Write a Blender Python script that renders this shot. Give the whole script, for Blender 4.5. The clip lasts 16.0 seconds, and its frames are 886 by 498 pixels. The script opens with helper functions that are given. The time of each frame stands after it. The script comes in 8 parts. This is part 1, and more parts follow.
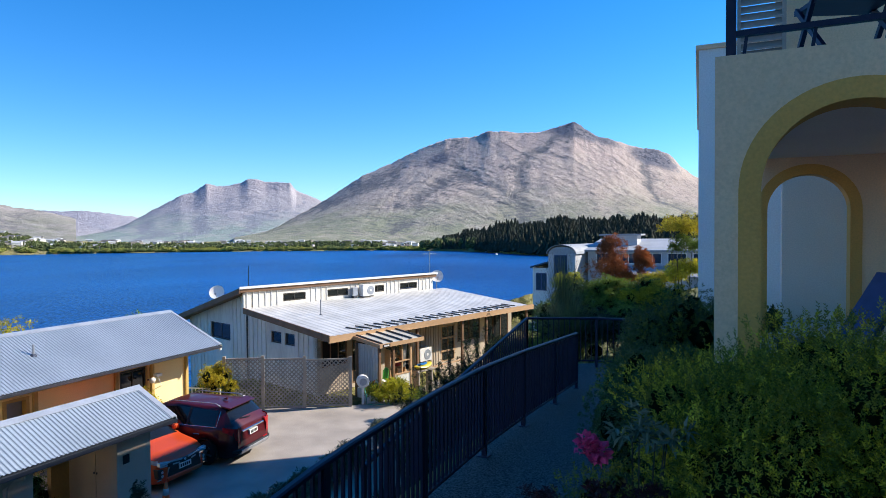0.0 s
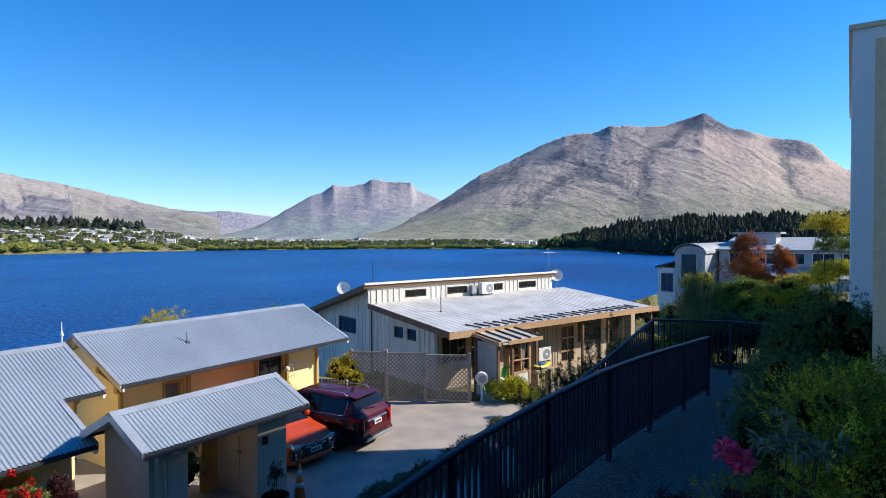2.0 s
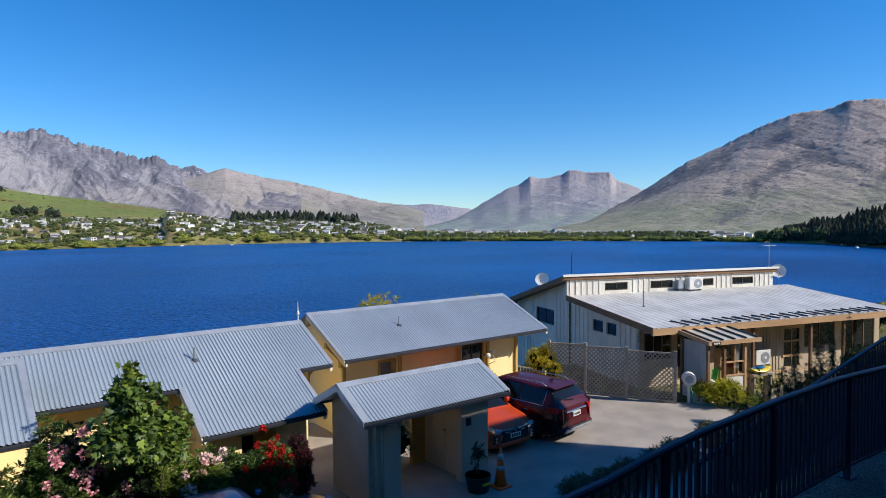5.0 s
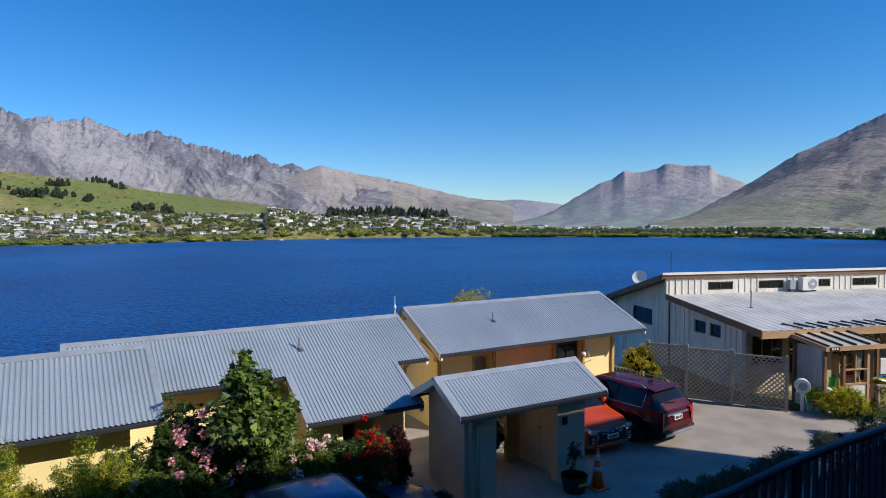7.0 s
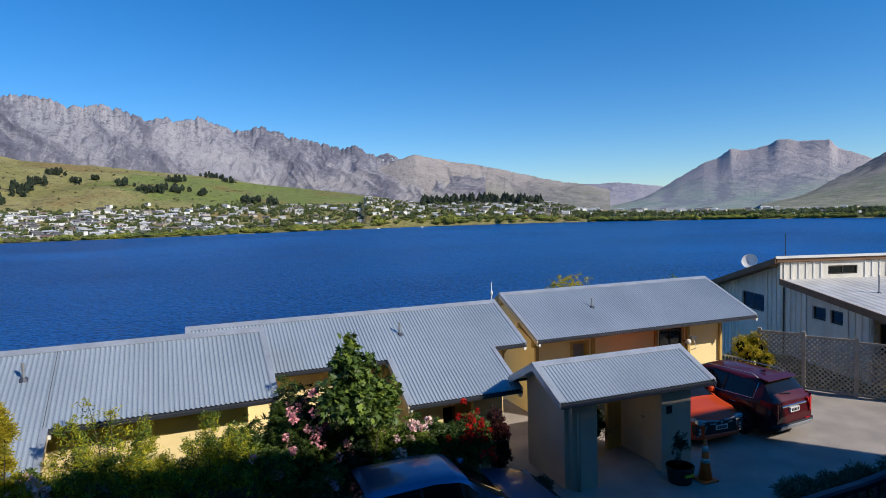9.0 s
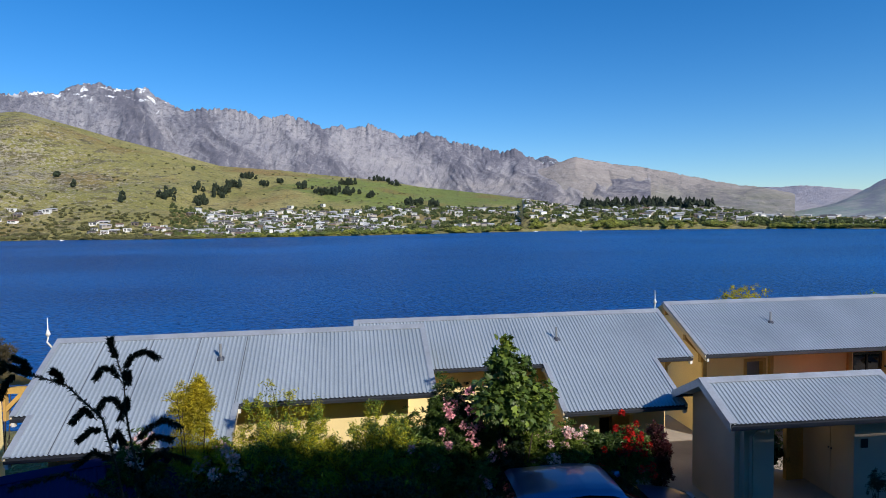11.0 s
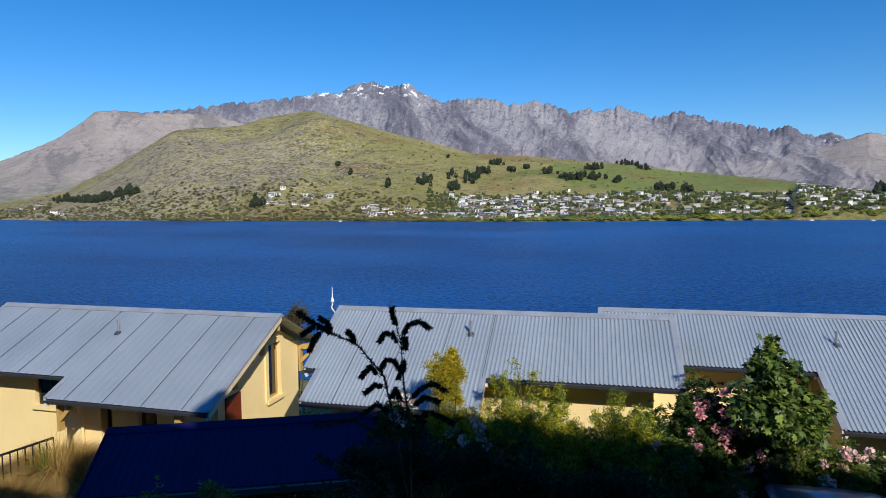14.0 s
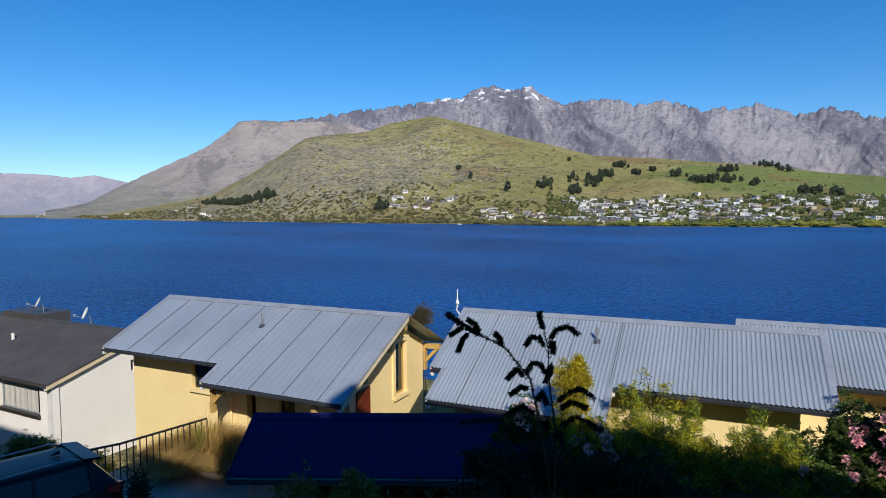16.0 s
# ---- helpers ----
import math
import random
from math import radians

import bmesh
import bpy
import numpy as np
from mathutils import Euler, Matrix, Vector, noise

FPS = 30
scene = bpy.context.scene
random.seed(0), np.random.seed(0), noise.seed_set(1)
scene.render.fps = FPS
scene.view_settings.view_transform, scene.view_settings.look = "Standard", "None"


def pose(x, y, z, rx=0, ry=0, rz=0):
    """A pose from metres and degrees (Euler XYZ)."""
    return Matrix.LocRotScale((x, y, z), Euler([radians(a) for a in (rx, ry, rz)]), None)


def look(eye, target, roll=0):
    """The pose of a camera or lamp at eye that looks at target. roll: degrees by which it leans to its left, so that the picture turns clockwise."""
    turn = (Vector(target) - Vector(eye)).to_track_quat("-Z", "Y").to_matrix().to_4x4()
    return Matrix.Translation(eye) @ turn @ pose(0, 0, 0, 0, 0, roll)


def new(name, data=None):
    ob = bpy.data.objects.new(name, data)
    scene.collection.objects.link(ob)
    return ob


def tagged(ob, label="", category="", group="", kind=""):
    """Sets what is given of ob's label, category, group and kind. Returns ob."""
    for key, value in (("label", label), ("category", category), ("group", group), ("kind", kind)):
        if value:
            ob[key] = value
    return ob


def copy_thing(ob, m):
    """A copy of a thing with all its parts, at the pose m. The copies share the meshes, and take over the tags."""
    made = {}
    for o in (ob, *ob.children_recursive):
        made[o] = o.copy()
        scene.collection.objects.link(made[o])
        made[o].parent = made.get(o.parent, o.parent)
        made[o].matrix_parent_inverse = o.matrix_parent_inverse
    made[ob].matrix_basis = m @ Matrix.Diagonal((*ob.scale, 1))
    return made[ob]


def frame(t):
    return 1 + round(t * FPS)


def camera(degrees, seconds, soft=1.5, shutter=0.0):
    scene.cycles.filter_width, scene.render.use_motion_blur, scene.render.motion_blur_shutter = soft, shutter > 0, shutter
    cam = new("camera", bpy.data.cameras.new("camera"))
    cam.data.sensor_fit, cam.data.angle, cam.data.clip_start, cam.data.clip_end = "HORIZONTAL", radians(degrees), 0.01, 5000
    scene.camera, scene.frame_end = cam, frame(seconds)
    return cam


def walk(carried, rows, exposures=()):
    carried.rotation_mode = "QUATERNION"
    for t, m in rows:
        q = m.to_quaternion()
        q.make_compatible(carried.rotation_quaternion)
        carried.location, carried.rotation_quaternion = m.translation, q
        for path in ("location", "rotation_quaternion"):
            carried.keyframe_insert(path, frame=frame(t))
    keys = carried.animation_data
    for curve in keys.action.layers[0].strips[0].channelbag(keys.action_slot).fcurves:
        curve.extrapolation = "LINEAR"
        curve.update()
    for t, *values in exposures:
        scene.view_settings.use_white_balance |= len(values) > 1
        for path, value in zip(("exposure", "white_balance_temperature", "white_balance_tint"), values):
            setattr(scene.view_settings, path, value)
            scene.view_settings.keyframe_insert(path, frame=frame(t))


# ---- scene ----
cam = camera(70.87, 16.0, 0.4)
# seconds, eye x y z, yaw to the left of +y, pitch, roll; the drive lies at z = 0
ROWS = [
    (0, 0.000, 0.000, 6.000, 24.50, -1.36, -0.36),
    (0.5, -0.008, -0.018, 6.002, 27.51, -1.24, -0.51),
    (1, -0.009, -0.049, 6.006, 30.33, -1.13, -0.41),
    (1.5, -0.015, -0.064, 6.006, 32.84, -1.23, -0.29),
    (2, -0.021, -0.075, 6.001, 35.31, -1.44, -0.37),
    (2.5, -0.021, -0.095, 6.005, 37.97, -1.38, -0.53),
    (3, -0.020, -0.124, 6.011, 40.88, -1.37, -0.29),
    (3.5, -0.025, -0.141, 6.010, 44.13, -1.51, -0.02),
    (4, -0.040, -0.134, 6.006, 47.24, -1.49, -0.31),
    (4.5, -0.024, -0.197, 5.996, 50.32, -1.87, -0.41),
    (5, -0.010, -0.244, 5.994, 53.23, -2.08, -0.45),
    (7.5, -0.095, -0.429, 6.012, 62.90, -2.76, -0.58),
    (8, -0.087, -0.448, 6.009, 64.47, -3.20, -1.01),
    (10.5, -0.026, -0.519, 5.994, 81.03, -3.06, -1.11),
    (11, -0.028, -0.526, 5.999, 84.46, -2.96, -0.87),
    (11.5, -0.017, -0.546, 6.003, 88.81, -3.09, -1.40),
    (12, -0.002, -0.558, 6.002, 93.07, -3.04, -1.23),
    (12.5, 0.001, -0.561, 6.003, 96.68, -3.21, -1.44),
    (13, 0.011, -0.558, 6.000, 100.11, -3.60, -0.88),
    (13.5, 0.028, -0.564, 6.002, 103.49, -4.00, -0.25),
    (14, 0.045, -0.585, 6.005, 106.62, -4.06, -0.48),
    (14.5, 0.072, -0.617, 6.008, 109.44, -4.09, -0.85),
    (15, 0.110, -0.644, 6.012, 112.38, -3.65, -0.64),
    (15.5, 0.144, -0.677, 6.018, 115.09, -3.32, -0.53),
    (16, 0.190, -0.700, 6.022, 117.50, -3.68, -0.24),
]
walk(cam, [(t, pose(x, y, z, 90 + p, 0, yaw) @ pose(0, 0, 0, 0, 0, r)) for t, x, y, z, yaw, p, r in ROWS],
     [(0, 0.88), (3, 0.52), (5, 0.36), (8, 0.17), (12, 0.17), (16, 0.05)])

# ---- light ----
SUN_TO = Vector((0.77, 0.64, 0.68)).normalized()
LAKE = -24.0
world = bpy.data.worlds.new("sky")
scene.world = world
world.use_nodes = True
wn = world.node_tree.nodes
sky = wn.new("ShaderNodeTexSky")
sky.sky_type, sky.sun_disc = "NISHITA", False
sky.sun_elevation = math.asin(SUN_TO.z)
sky.sun_rotation = math.atan2(SUN_TO.x, SUN_TO.y)
sky.altitude, sky.air_density, sky.dust_density, sky.ozone_density = 350, 1.0, 0.0, 2.2
wn["Background"].inputs[1].default_value = 0.098
deep = wn.new("ShaderNodeHueSaturation")
deep.inputs["Saturation"].default_value = 1.22
azure = wn.new("ShaderNodeMix")
azure.data_type, azure.blend_type = "RGBA", "MULTIPLY"
azure.inputs["Factor"].default_value, azure.inputs["B"].default_value = 1.0, (0.76, 0.95, 1.22, 1)
world.node_tree.links.new(sky.outputs[0], azure.inputs["A"])
world.node_tree.links.new(azure.outputs["Result"], deep.inputs["Color"])
world.node_tree.links.new(deep.outputs[0], wn["Background"].inputs[0])
sun = new("sun", bpy.data.lights.new("sun", "SUN"))
sun.data.energy, sun.data.angle, sun.data.color = 4.2, radians(0.53), (1.0, 0.93, 0.82)
sun.matrix_world = look((0, 0, 60), Vector((0, 0, 60)) - SUN_TO)


# ---- materials ----
def mk(name, c1, c2=None, scale=6.0, rough=0.7, metal=0.0, bump=0.15, bump_scale=None, fine=None, spec=0.5, island=0.0, stretch=(1, 1, 1), obj=0.0):
    """Two-scale procedural surface: broad stains between c1 and c2, fine grain, relief."""
    m = bpy.data.materials.new(name)
    m.use_nodes = True
    n, l = m.node_tree.nodes, m.node_tree.links
    b = n["Principled BSDF"]
    b.inputs["Roughness"].default_value, b.inputs["Metallic"].default_value = rough, metal
    b.inputs["Specular IOR Level"].default_value = spec
    c2 = c2 or tuple(v * 0.78 for v in c1)
    tc, mp = n.new("ShaderNodeTexCoord"), n.new("ShaderNodeMapping")
    mp.inputs["Scale"].default_value = stretch
    l.new(tc.outputs["Object"], mp.inputs["Vector"])
    broad, grain = n.new("ShaderNodeTexNoise"), n.new("ShaderNodeTexNoise")
    broad.inputs["Scale"].default_value, broad.inputs["Detail"].default_value = scale, 5
    grain.inputs["Scale"].default_value, grain.inputs["Detail"].default_value = fine or scale * 9, 3
    for t in (broad, grain):
        l.new(mp.outputs[0], t.inputs["Vector"])
    ramp = n.new("ShaderNodeMapRange")
    ramp.inputs[1].default_value, ramp.inputs[2].default_value = 0.33, 0.67
    l.new(broad.outputs[0], ramp.inputs[0])
    mix = n.new("ShaderNodeMix")
    mix.data_type = "RGBA"
    mix.inputs["A"].default_value, mix.inputs["B"].default_value = (*c1, 1), (*c2, 1)
    l.new(ramp.outputs[0], mix.inputs["Factor"])
    val = n.new("ShaderNodeMapRange")
    val.inputs[3].default_value, val.inputs[4].default_value = 0.82, 1.18
    l.new(grain.outputs[0], val.inputs[0])
    hsv = n.new("ShaderNodeHueSaturation")
    l.new(mix.outputs["Result"], hsv.inputs["Color"])
    if island or obj:
        src = n.new("ShaderNodeNewGeometry").outputs["Random Per Island"] if island else n.new("ShaderNodeObjectInfo").outputs["Random"]
        amount = island or obj
        vr, mu = n.new("ShaderNodeMapRange"), n.new("ShaderNodeMath")
        vr.inputs[3].default_value, vr.inputs[4].default_value = 1 - amount, 1 + amount
        mu.operation = "MULTIPLY"
        l.new(src, vr.inputs[0])
        l.new(vr.outputs[0], mu.inputs[0])
        l.new(val.outputs[0], mu.inputs[1])
        l.new(mu.outputs[0], hsv.inputs["Value"])
    else:
        l.new(val.outputs[0], hsv.inputs["Value"])
    l.new(hsv.outputs[0], b.inputs["Base Color"])
    if bump:
        bp = n.new("ShaderNodeBump")
        bp.inputs["Strength"].default_value, bp.inputs["Distance"].default_value = bump, 0.02
        l.new(grain.outputs[0], bp.inputs["Height"])
        l.new(bp.outputs[0], b.inputs["Normal"])
    return m


def leaf_mat(name, c1, c2, rough=0.5, trans=0.25):
    m = mk(name, c1, c2, 1.2, rough, 0, 0, island=0.45, spec=0.35)
    n, l = m.node_tree.nodes, m.node_tree.links
    b = n["Principled BSDF"]
    out = n["Material Output"]
    tr, mx = n.new("ShaderNodeBsdfTranslucent"), n.new("ShaderNodeMixShader")
    mx.inputs[0].default_value = trans
    l.new(b.inputs["Base Color"].links[0].from_socket, tr.inputs["Color"])
    l.new(b.outputs[0], mx.inputs[1])
    l.new(tr.outputs[0], mx.inputs[2])
    l.new(mx.outputs[0], out.inputs["Surface"])
    return m


def glass_mat(name, tint=(0.015, 0.018, 0.02), rough=0.03):
    m = bpy.data.materials.new(name)
    m.use_nodes = True
    b = m.node_tree.nodes["Principled BSDF"]
    b.inputs["Base Color"].default_value = (*tint, 1)
    b.inputs["Roughness"].default_value = rough
    b.inputs["Specular IOR Level"].default_value = 0.55
    return m


ROOF = mk("roof_steel", (0.40, 0.46, 0.52), (0.33, 0.385, 0.44), 0.6, 0.42, 0.3, 0.03, fine=30)
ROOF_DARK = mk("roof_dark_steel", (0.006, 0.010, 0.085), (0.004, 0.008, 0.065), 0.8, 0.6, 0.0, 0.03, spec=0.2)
ROOF_PALE = mk("roof_weathered_zinc", (0.66, 0.645, 0.615), (0.50, 0.49, 0.465), 1.1, 0.55, 0.1, 0.05, fine=14)
ROOF_BROWN = mk("roof_brown_steel", (0.085, 0.08, 0.078), (0.065, 0.06, 0.06), 1.5, 0.55, 0.1, 0.05)
GUTTER = mk("gutter_steel", (0.085, 0.095, 0.12), None, 2, 0.4, 0.4, 0.02)
SEAM = mk("roof_seam", (0.11, 0.125, 0.15), None, 2, 0.5, 0.2, 0.02)
TRIM_GREY = mk("grey_flashing", (0.42, 0.46, 0.52), None, 2, 0.4, 0.3, 0.02)
YELLOW = mk("yellow_plaster", (0.94, 0.75, 0.38), (0.88, 0.69, 0.34), 1.1, 0.85, 0, 0.25, fine=55)
OCHRE = mk("ochre_timber", (0.55, 0.36, 0.11), (0.45, 0.29, 0.10), 2.0, 0.7, 0, 0.1)
BARGE = mk("cream_barge_timber", (0.78, 0.66, 0.44), (0.68, 0.56, 0.36), 2.0, 0.65, 0, 0.08)
PORTWALL = mk("grey_plaster", (0.56, 0.47, 0.36), (0.47, 0.395, 0.30), 1.2, 0.85, 0, 0.2, fine=55)
CREAM = mk("cream_plaster", (0.94, 0.64, 0.39), (0.87, 0.59, 0.36), 0.8, 0.85, 0, 0.2, fine=50)
MUSTARD = mk("mustard_plaster", (0.80, 0.41, 0.10), (0.72, 0.37, 0.09), 0.9, 0.85, 0, 0.2, fine=50)
WHITEWALL = mk("white_plaster", (0.93, 0.90, 0.85), (0.87, 0.84, 0.79), 0.9, 0.8, 0, 0.12, fine=40)
WHITE = mk("white_paint", (0.80, 0.79, 0.76), (0.72, 0.71, 0.68), 3, 0.45, 0, 0.05)
BOARD = mk("weathered_white_boards", (0.78, 0.75, 0.67), (0.62, 0.59, 0.52), 1.5, 0.75, 0, 0.15, stretch=(1, 1, 0.25))
BROWN = mk("brown_stained_timber", (0.24, 0.13, 0.065), (0.17, 0.09, 0.045), 2.5, 0.6, 0, 0.15, stretch=(1, 0.2, 1))
TANWOOD = mk("tan_fascia_timber", (0.55, 0.34, 0.18), (0.45, 0.27, 0.14), 2.5, 0.6, 0, 0.1, stretch=(1, 0.2, 1))
LATTICE = mk("grey_lattice_timber", (0.44, 0.385, 0.31), (0.30, 0.26, 0.21), 3, 0.85, 0, 0.2)
DARKFRAME = mk("dark_joinery", (0.05, 0.045, 0.04), None, 4, 0.4, 0.2, 0.02)
GLASS = glass_mat("window_glass")
GLASSBLUE = glass_mat("window_glass_bluish", (0.03, 0.05, 0.08), 0.05)
CURTAIN = mk("net_curtain", (0.62, 0.60, 0.56), (0.5, 0.48, 0.44), 8, 0.9, 0, 0.3, stretch=(6, 6, 0.3))
CONCRETE = mk("drive_concrete", (0.42, 0.365, 0.315), (0.29, 0.255, 0.22), 0.9, 0.9, 0, 0.4, fine=28)
GRAVEL = mk("exposed_aggregate", (0.19, 0.175, 0.16), (0.012, 0.012, 0.013), 55, 0.9, 0, 0.6, fine=160)
RAIL = mk("navy_powder_coat", (0.011, 0.013, 0.042), (0.008, 0.010, 0.032), 5, 0.45, 0.0, 0.02, spec=0.3)
BLACKRAIL = mk("black_powder_coat", (0.02, 0.02, 0.022), None, 5, 0.4, 0.2, 0.02)
# paler than CREAM: bounce light inside the loggia is put into this colour
LOGGIA = mk("loggia_plaster_bounce_tint", (0.92, 0.76, 0.60), (0.87, 0.71, 0.55), 0.9, 0.85, 0, 0.15, fine=50)
BARK = mk("bark", (0.10, 0.075, 0.05), (0.06, 0.045, 0.03), 12, 0.95, 0, 0.6)
PIPE = mk("galvanised_pipe", (0.45, 0.46, 0.48), None, 8, 0.4, 0.6, 0.02)


# ---- mesh building ----
class MB:
    """Collects vertices and faces for one mesh."""

    def __init__(self):
        self.v, self.f, self.sm = [], [], set()

    def add(self, vs, fs):
        k = len(self.v)
        self.v += [tuple(p) for p in vs]
        self.f += [tuple(i + k for i in q) for q in fs]
        return self

    def box(self, x0, x1, y0, y1, z0, z1, m=None):
        vs = [Vector((x, y, z)) for z in (z0, z1) for y in (y0, y1) for x in (x0, x1)]
        if m is not None:
            vs = [m @ p for p in vs]
        return self.add(vs, [(0, 2, 3, 1), (4, 5, 7, 6), (0, 1, 5, 4), (2, 6, 7, 3), (0, 4, 6, 2), (1, 3, 7, 5)])

    def beam(self, a, b, w, h, up=(0, 0, 1)):
        """A bar of width w and height h from a to b."""
        a, b = Vector(a), Vector(b)
        d = (b - a).normalized()
        s = d.cross(Vector(up))
        s = s.normalized() if s.length > 1e-4 else Vector((1, 0, 0))
        u = s.cross(d).normalized()
        vs = [p + s * (i * w / 2) + u * (j * h / 2) for p in (a, b) for i, j in ((-1, -1), (1, -1), (1, 1), (-1, 1))]
        return self.add(vs, [(0, 1, 2, 3), (7, 6, 5, 4), (0, 4, 5, 1), (1, 5, 6, 2), (2, 6, 7, 3), (3, 7, 4, 0)])

    def sweep(self, pts, w, h):
        """One connected bar of width w and height h along upright-sided pts."""
        pts = [Vector(p) for p in pts]
        k = len(self.v)
        for i, p in enumerate(pts):
            d = pts[min(i + 1, len(pts) - 1)] - pts[max(i - 1, 0)]
            s = Vector((d.y, -d.x, 0)).normalized()
            self.v += [tuple(p + s * (a * w / 2) + Vector((0, 0, b * h / 2))) for a, b in ((-1, -0.7), (-0.7, -1), (0.7, -1), (1, -0.7), (1, 0.5), (0.6, 1), (-0.6, 1), (-1, 0.5))]
        for i in range(len(pts) - 1):
            self.f += [(k + i * 8 + j, k + i * 8 + (j + 1) % 8, k + i * 8 + 8 + (j + 1) % 8, k + i * 8 + 8 + j) for j in range(8)]
        self.f += [tuple(range(k, k + 8)), tuple(range(k + len(pts) * 8 - 8, k + len(pts) * 8))]
        return self

    def tube(self, pts, r, n=8):
        """A round tube along pts; r a number or one for each point."""
        pts = [Vector(p) for p in pts]
        rs = r if isinstance(r, (list, tuple)) else [r] * len(pts)
        k = len(self.v)
        for i, p in enumerate(pts):
            d = (pts[min(i + 1, len(pts) - 1)] - pts[max(i - 1, 0)]).normalized()
            s = d.cross(Vector((0.13, 0.21, 0.97)))
            s = s.normalized() if s.length > 1e-3 else Vector((1, 0, 0))
            u = s.cross(d)
            self.v += [tuple(p + (s * math.cos(a) + u * math.sin(a)) * rs[i]) for a in (2 * math.pi * j / n for j in range(n))]
        for i in range(len(pts) - 1):
            self.f += [(k + i * n + j, k + i * n + (j + 1) % n, k + (i + 1) * n + (j + 1) % n, k + (i + 1) * n + j) for j in range(n)]
        self.f += [tuple(k + j for j in range(n))[::-1], tuple(k + (len(pts) - 1) * n + j for j in range(n))]
        return self

    def prism(self, poly, a, b, axis="y"):
        """The polygon poly (pairs) drawn out from a to b along an axis; pairs are the other two axes in order."""
        put = {"x": lambda p, c: (c, p[0], p[1]), "y": lambda p, c: (p[0], c, p[1]), "z": lambda p, c: (p[0], p[1], c)}[axis]
        n = len(poly)
        vs = [put(p, a) for p in poly] + [put(p, b) for p in poly]
        return self.add(vs, [tuple(range(n))[::-1], tuple(range(n, 2 * n))] + [(i, (i + 1) % n, n + (i + 1) % n, n + i) for i in range(n)])

    def grid(self, fn, nu, nv):
        k = len(self.v)
        self.v += [tuple(fn(i / nu, j / nv)) for j in range(nv + 1) for i in range(nu + 1)]
        self.f += [(k + j * (nu + 1) + i, k + j * (nu + 1) + i + 1, k + (j + 1) * (nu + 1) + i + 1, k + (j + 1) * (nu + 1) + i) for j in range(nv) for i in range(nu)]
        return self

    def wall(self, u0, u1, z0, z1, holes, at, thick, axis="x"):
        """An upright wall in the plane axis = at, going back by thick, with rectangular holes (u0, u1, z0, z1) right through it."""
        us = sorted({u0, u1, *[h[0] for h in holes], *[h[1] for h in holes]})
        zs = sorted({z0, z1, *[h[2] for h in holes], *[h[3] for h in holes]})
        for a, b in zip(us, us[1:]):
            for c, d in zip(zs, zs[1:]):
                if not any(h[0] <= (a + b) / 2 <= h[1] and h[2] <= (c + d) / 2 <= h[3] for h in holes):
                    lo, hi = min(at, at + thick), max(at, at + thick)
                    self.box(lo, hi, a, b, c, d) if axis == "x" else self.box(a, b, lo, hi, c, d)
        return self


def mesh_of(name, mb, mat, smooth=False, bevel=0.0):
    me = bpy.data.meshes.new(name)
    me.from_pydata(mb.v, [], mb.f)
    bm = bmesh.new()
    bm.from_mesh(me)
    if name.endswith("wall"):
        bmesh.ops.remove_doubles(bm, verts=bm.verts, dist=0.0005)
    bmesh.ops.recalc_face_normals(bm, faces=bm.faces)
    if bevel:
        bmesh.ops.bevel(bm, geom=bm.edges[:], offset=bevel, segments=1, affect="EDGES", clamp_overlap=True)
    bm.to_mesh(me)
    bm.free()
    if smooth:
        me.shade_smooth()
    me.materials.append(mat)
    return me


def raw_mesh(name, vs, fs, mat, smooth=False):
    me = bpy.data.meshes.new(name)
    me.from_pydata(vs, [], fs)
    if smooth:
        me.shade_smooth()
    me.materials.append(mat)
    return me


def part(name, mb, mat, parent, label="", smooth=False, bevel=0.0):
    ob = new(name, mesh_of(name, mb, mat, smooth, bevel) if isinstance(mb, MB) else mb)
    ob.parent = parent
    return tagged(ob, label) if label else ob


def thing(name, label, category, at=None, group="", kind=""):
    ob = new(name)
    ob.empty_display_size = 0.2
    if at is not None:
        ob.matrix_basis = at
    return tagged(ob, label, category, group, kind)


def solo(name, mb, mat, label, category, kind="", at=None, smooth=False, bevel=0.0, group=""):
    ob = new(name, mesh_of(name, mb, mat, smooth, bevel) if isinstance(mb, MB) else mb)
    if at is not None:
        ob.matrix_basis = at
    return tagged(ob, label, category, group, kind)


def nz(x, y, z=0.0, s=1.0):
    return noise.noise(Vector((x * s, y * s, z * s)))


def fbm(x, y, z, octaves=5, rough=0.5):
    a, t, s = 1.0, 0.0, 1.0
    for _ in range(octaves):
        t += a * noise.noise(Vector((x * s, y * s, z * s)))
        a, s = a * rough, s * 2.03
    return t


def lerp_table(x, table):
    for (a, p), (b, q) in zip(table, table[1:]):
        if x <= b:
            k = min(max((x - a) / (b - a), 0), 1)
            return p + (q - p) * k
    return table[-1][1]


# ---- land, lake and mountains ----
def polar(az, d, z=0.0):
    a = radians(az)
    return Vector((-math.sin(a) * d, math.cos(a) * d, z))


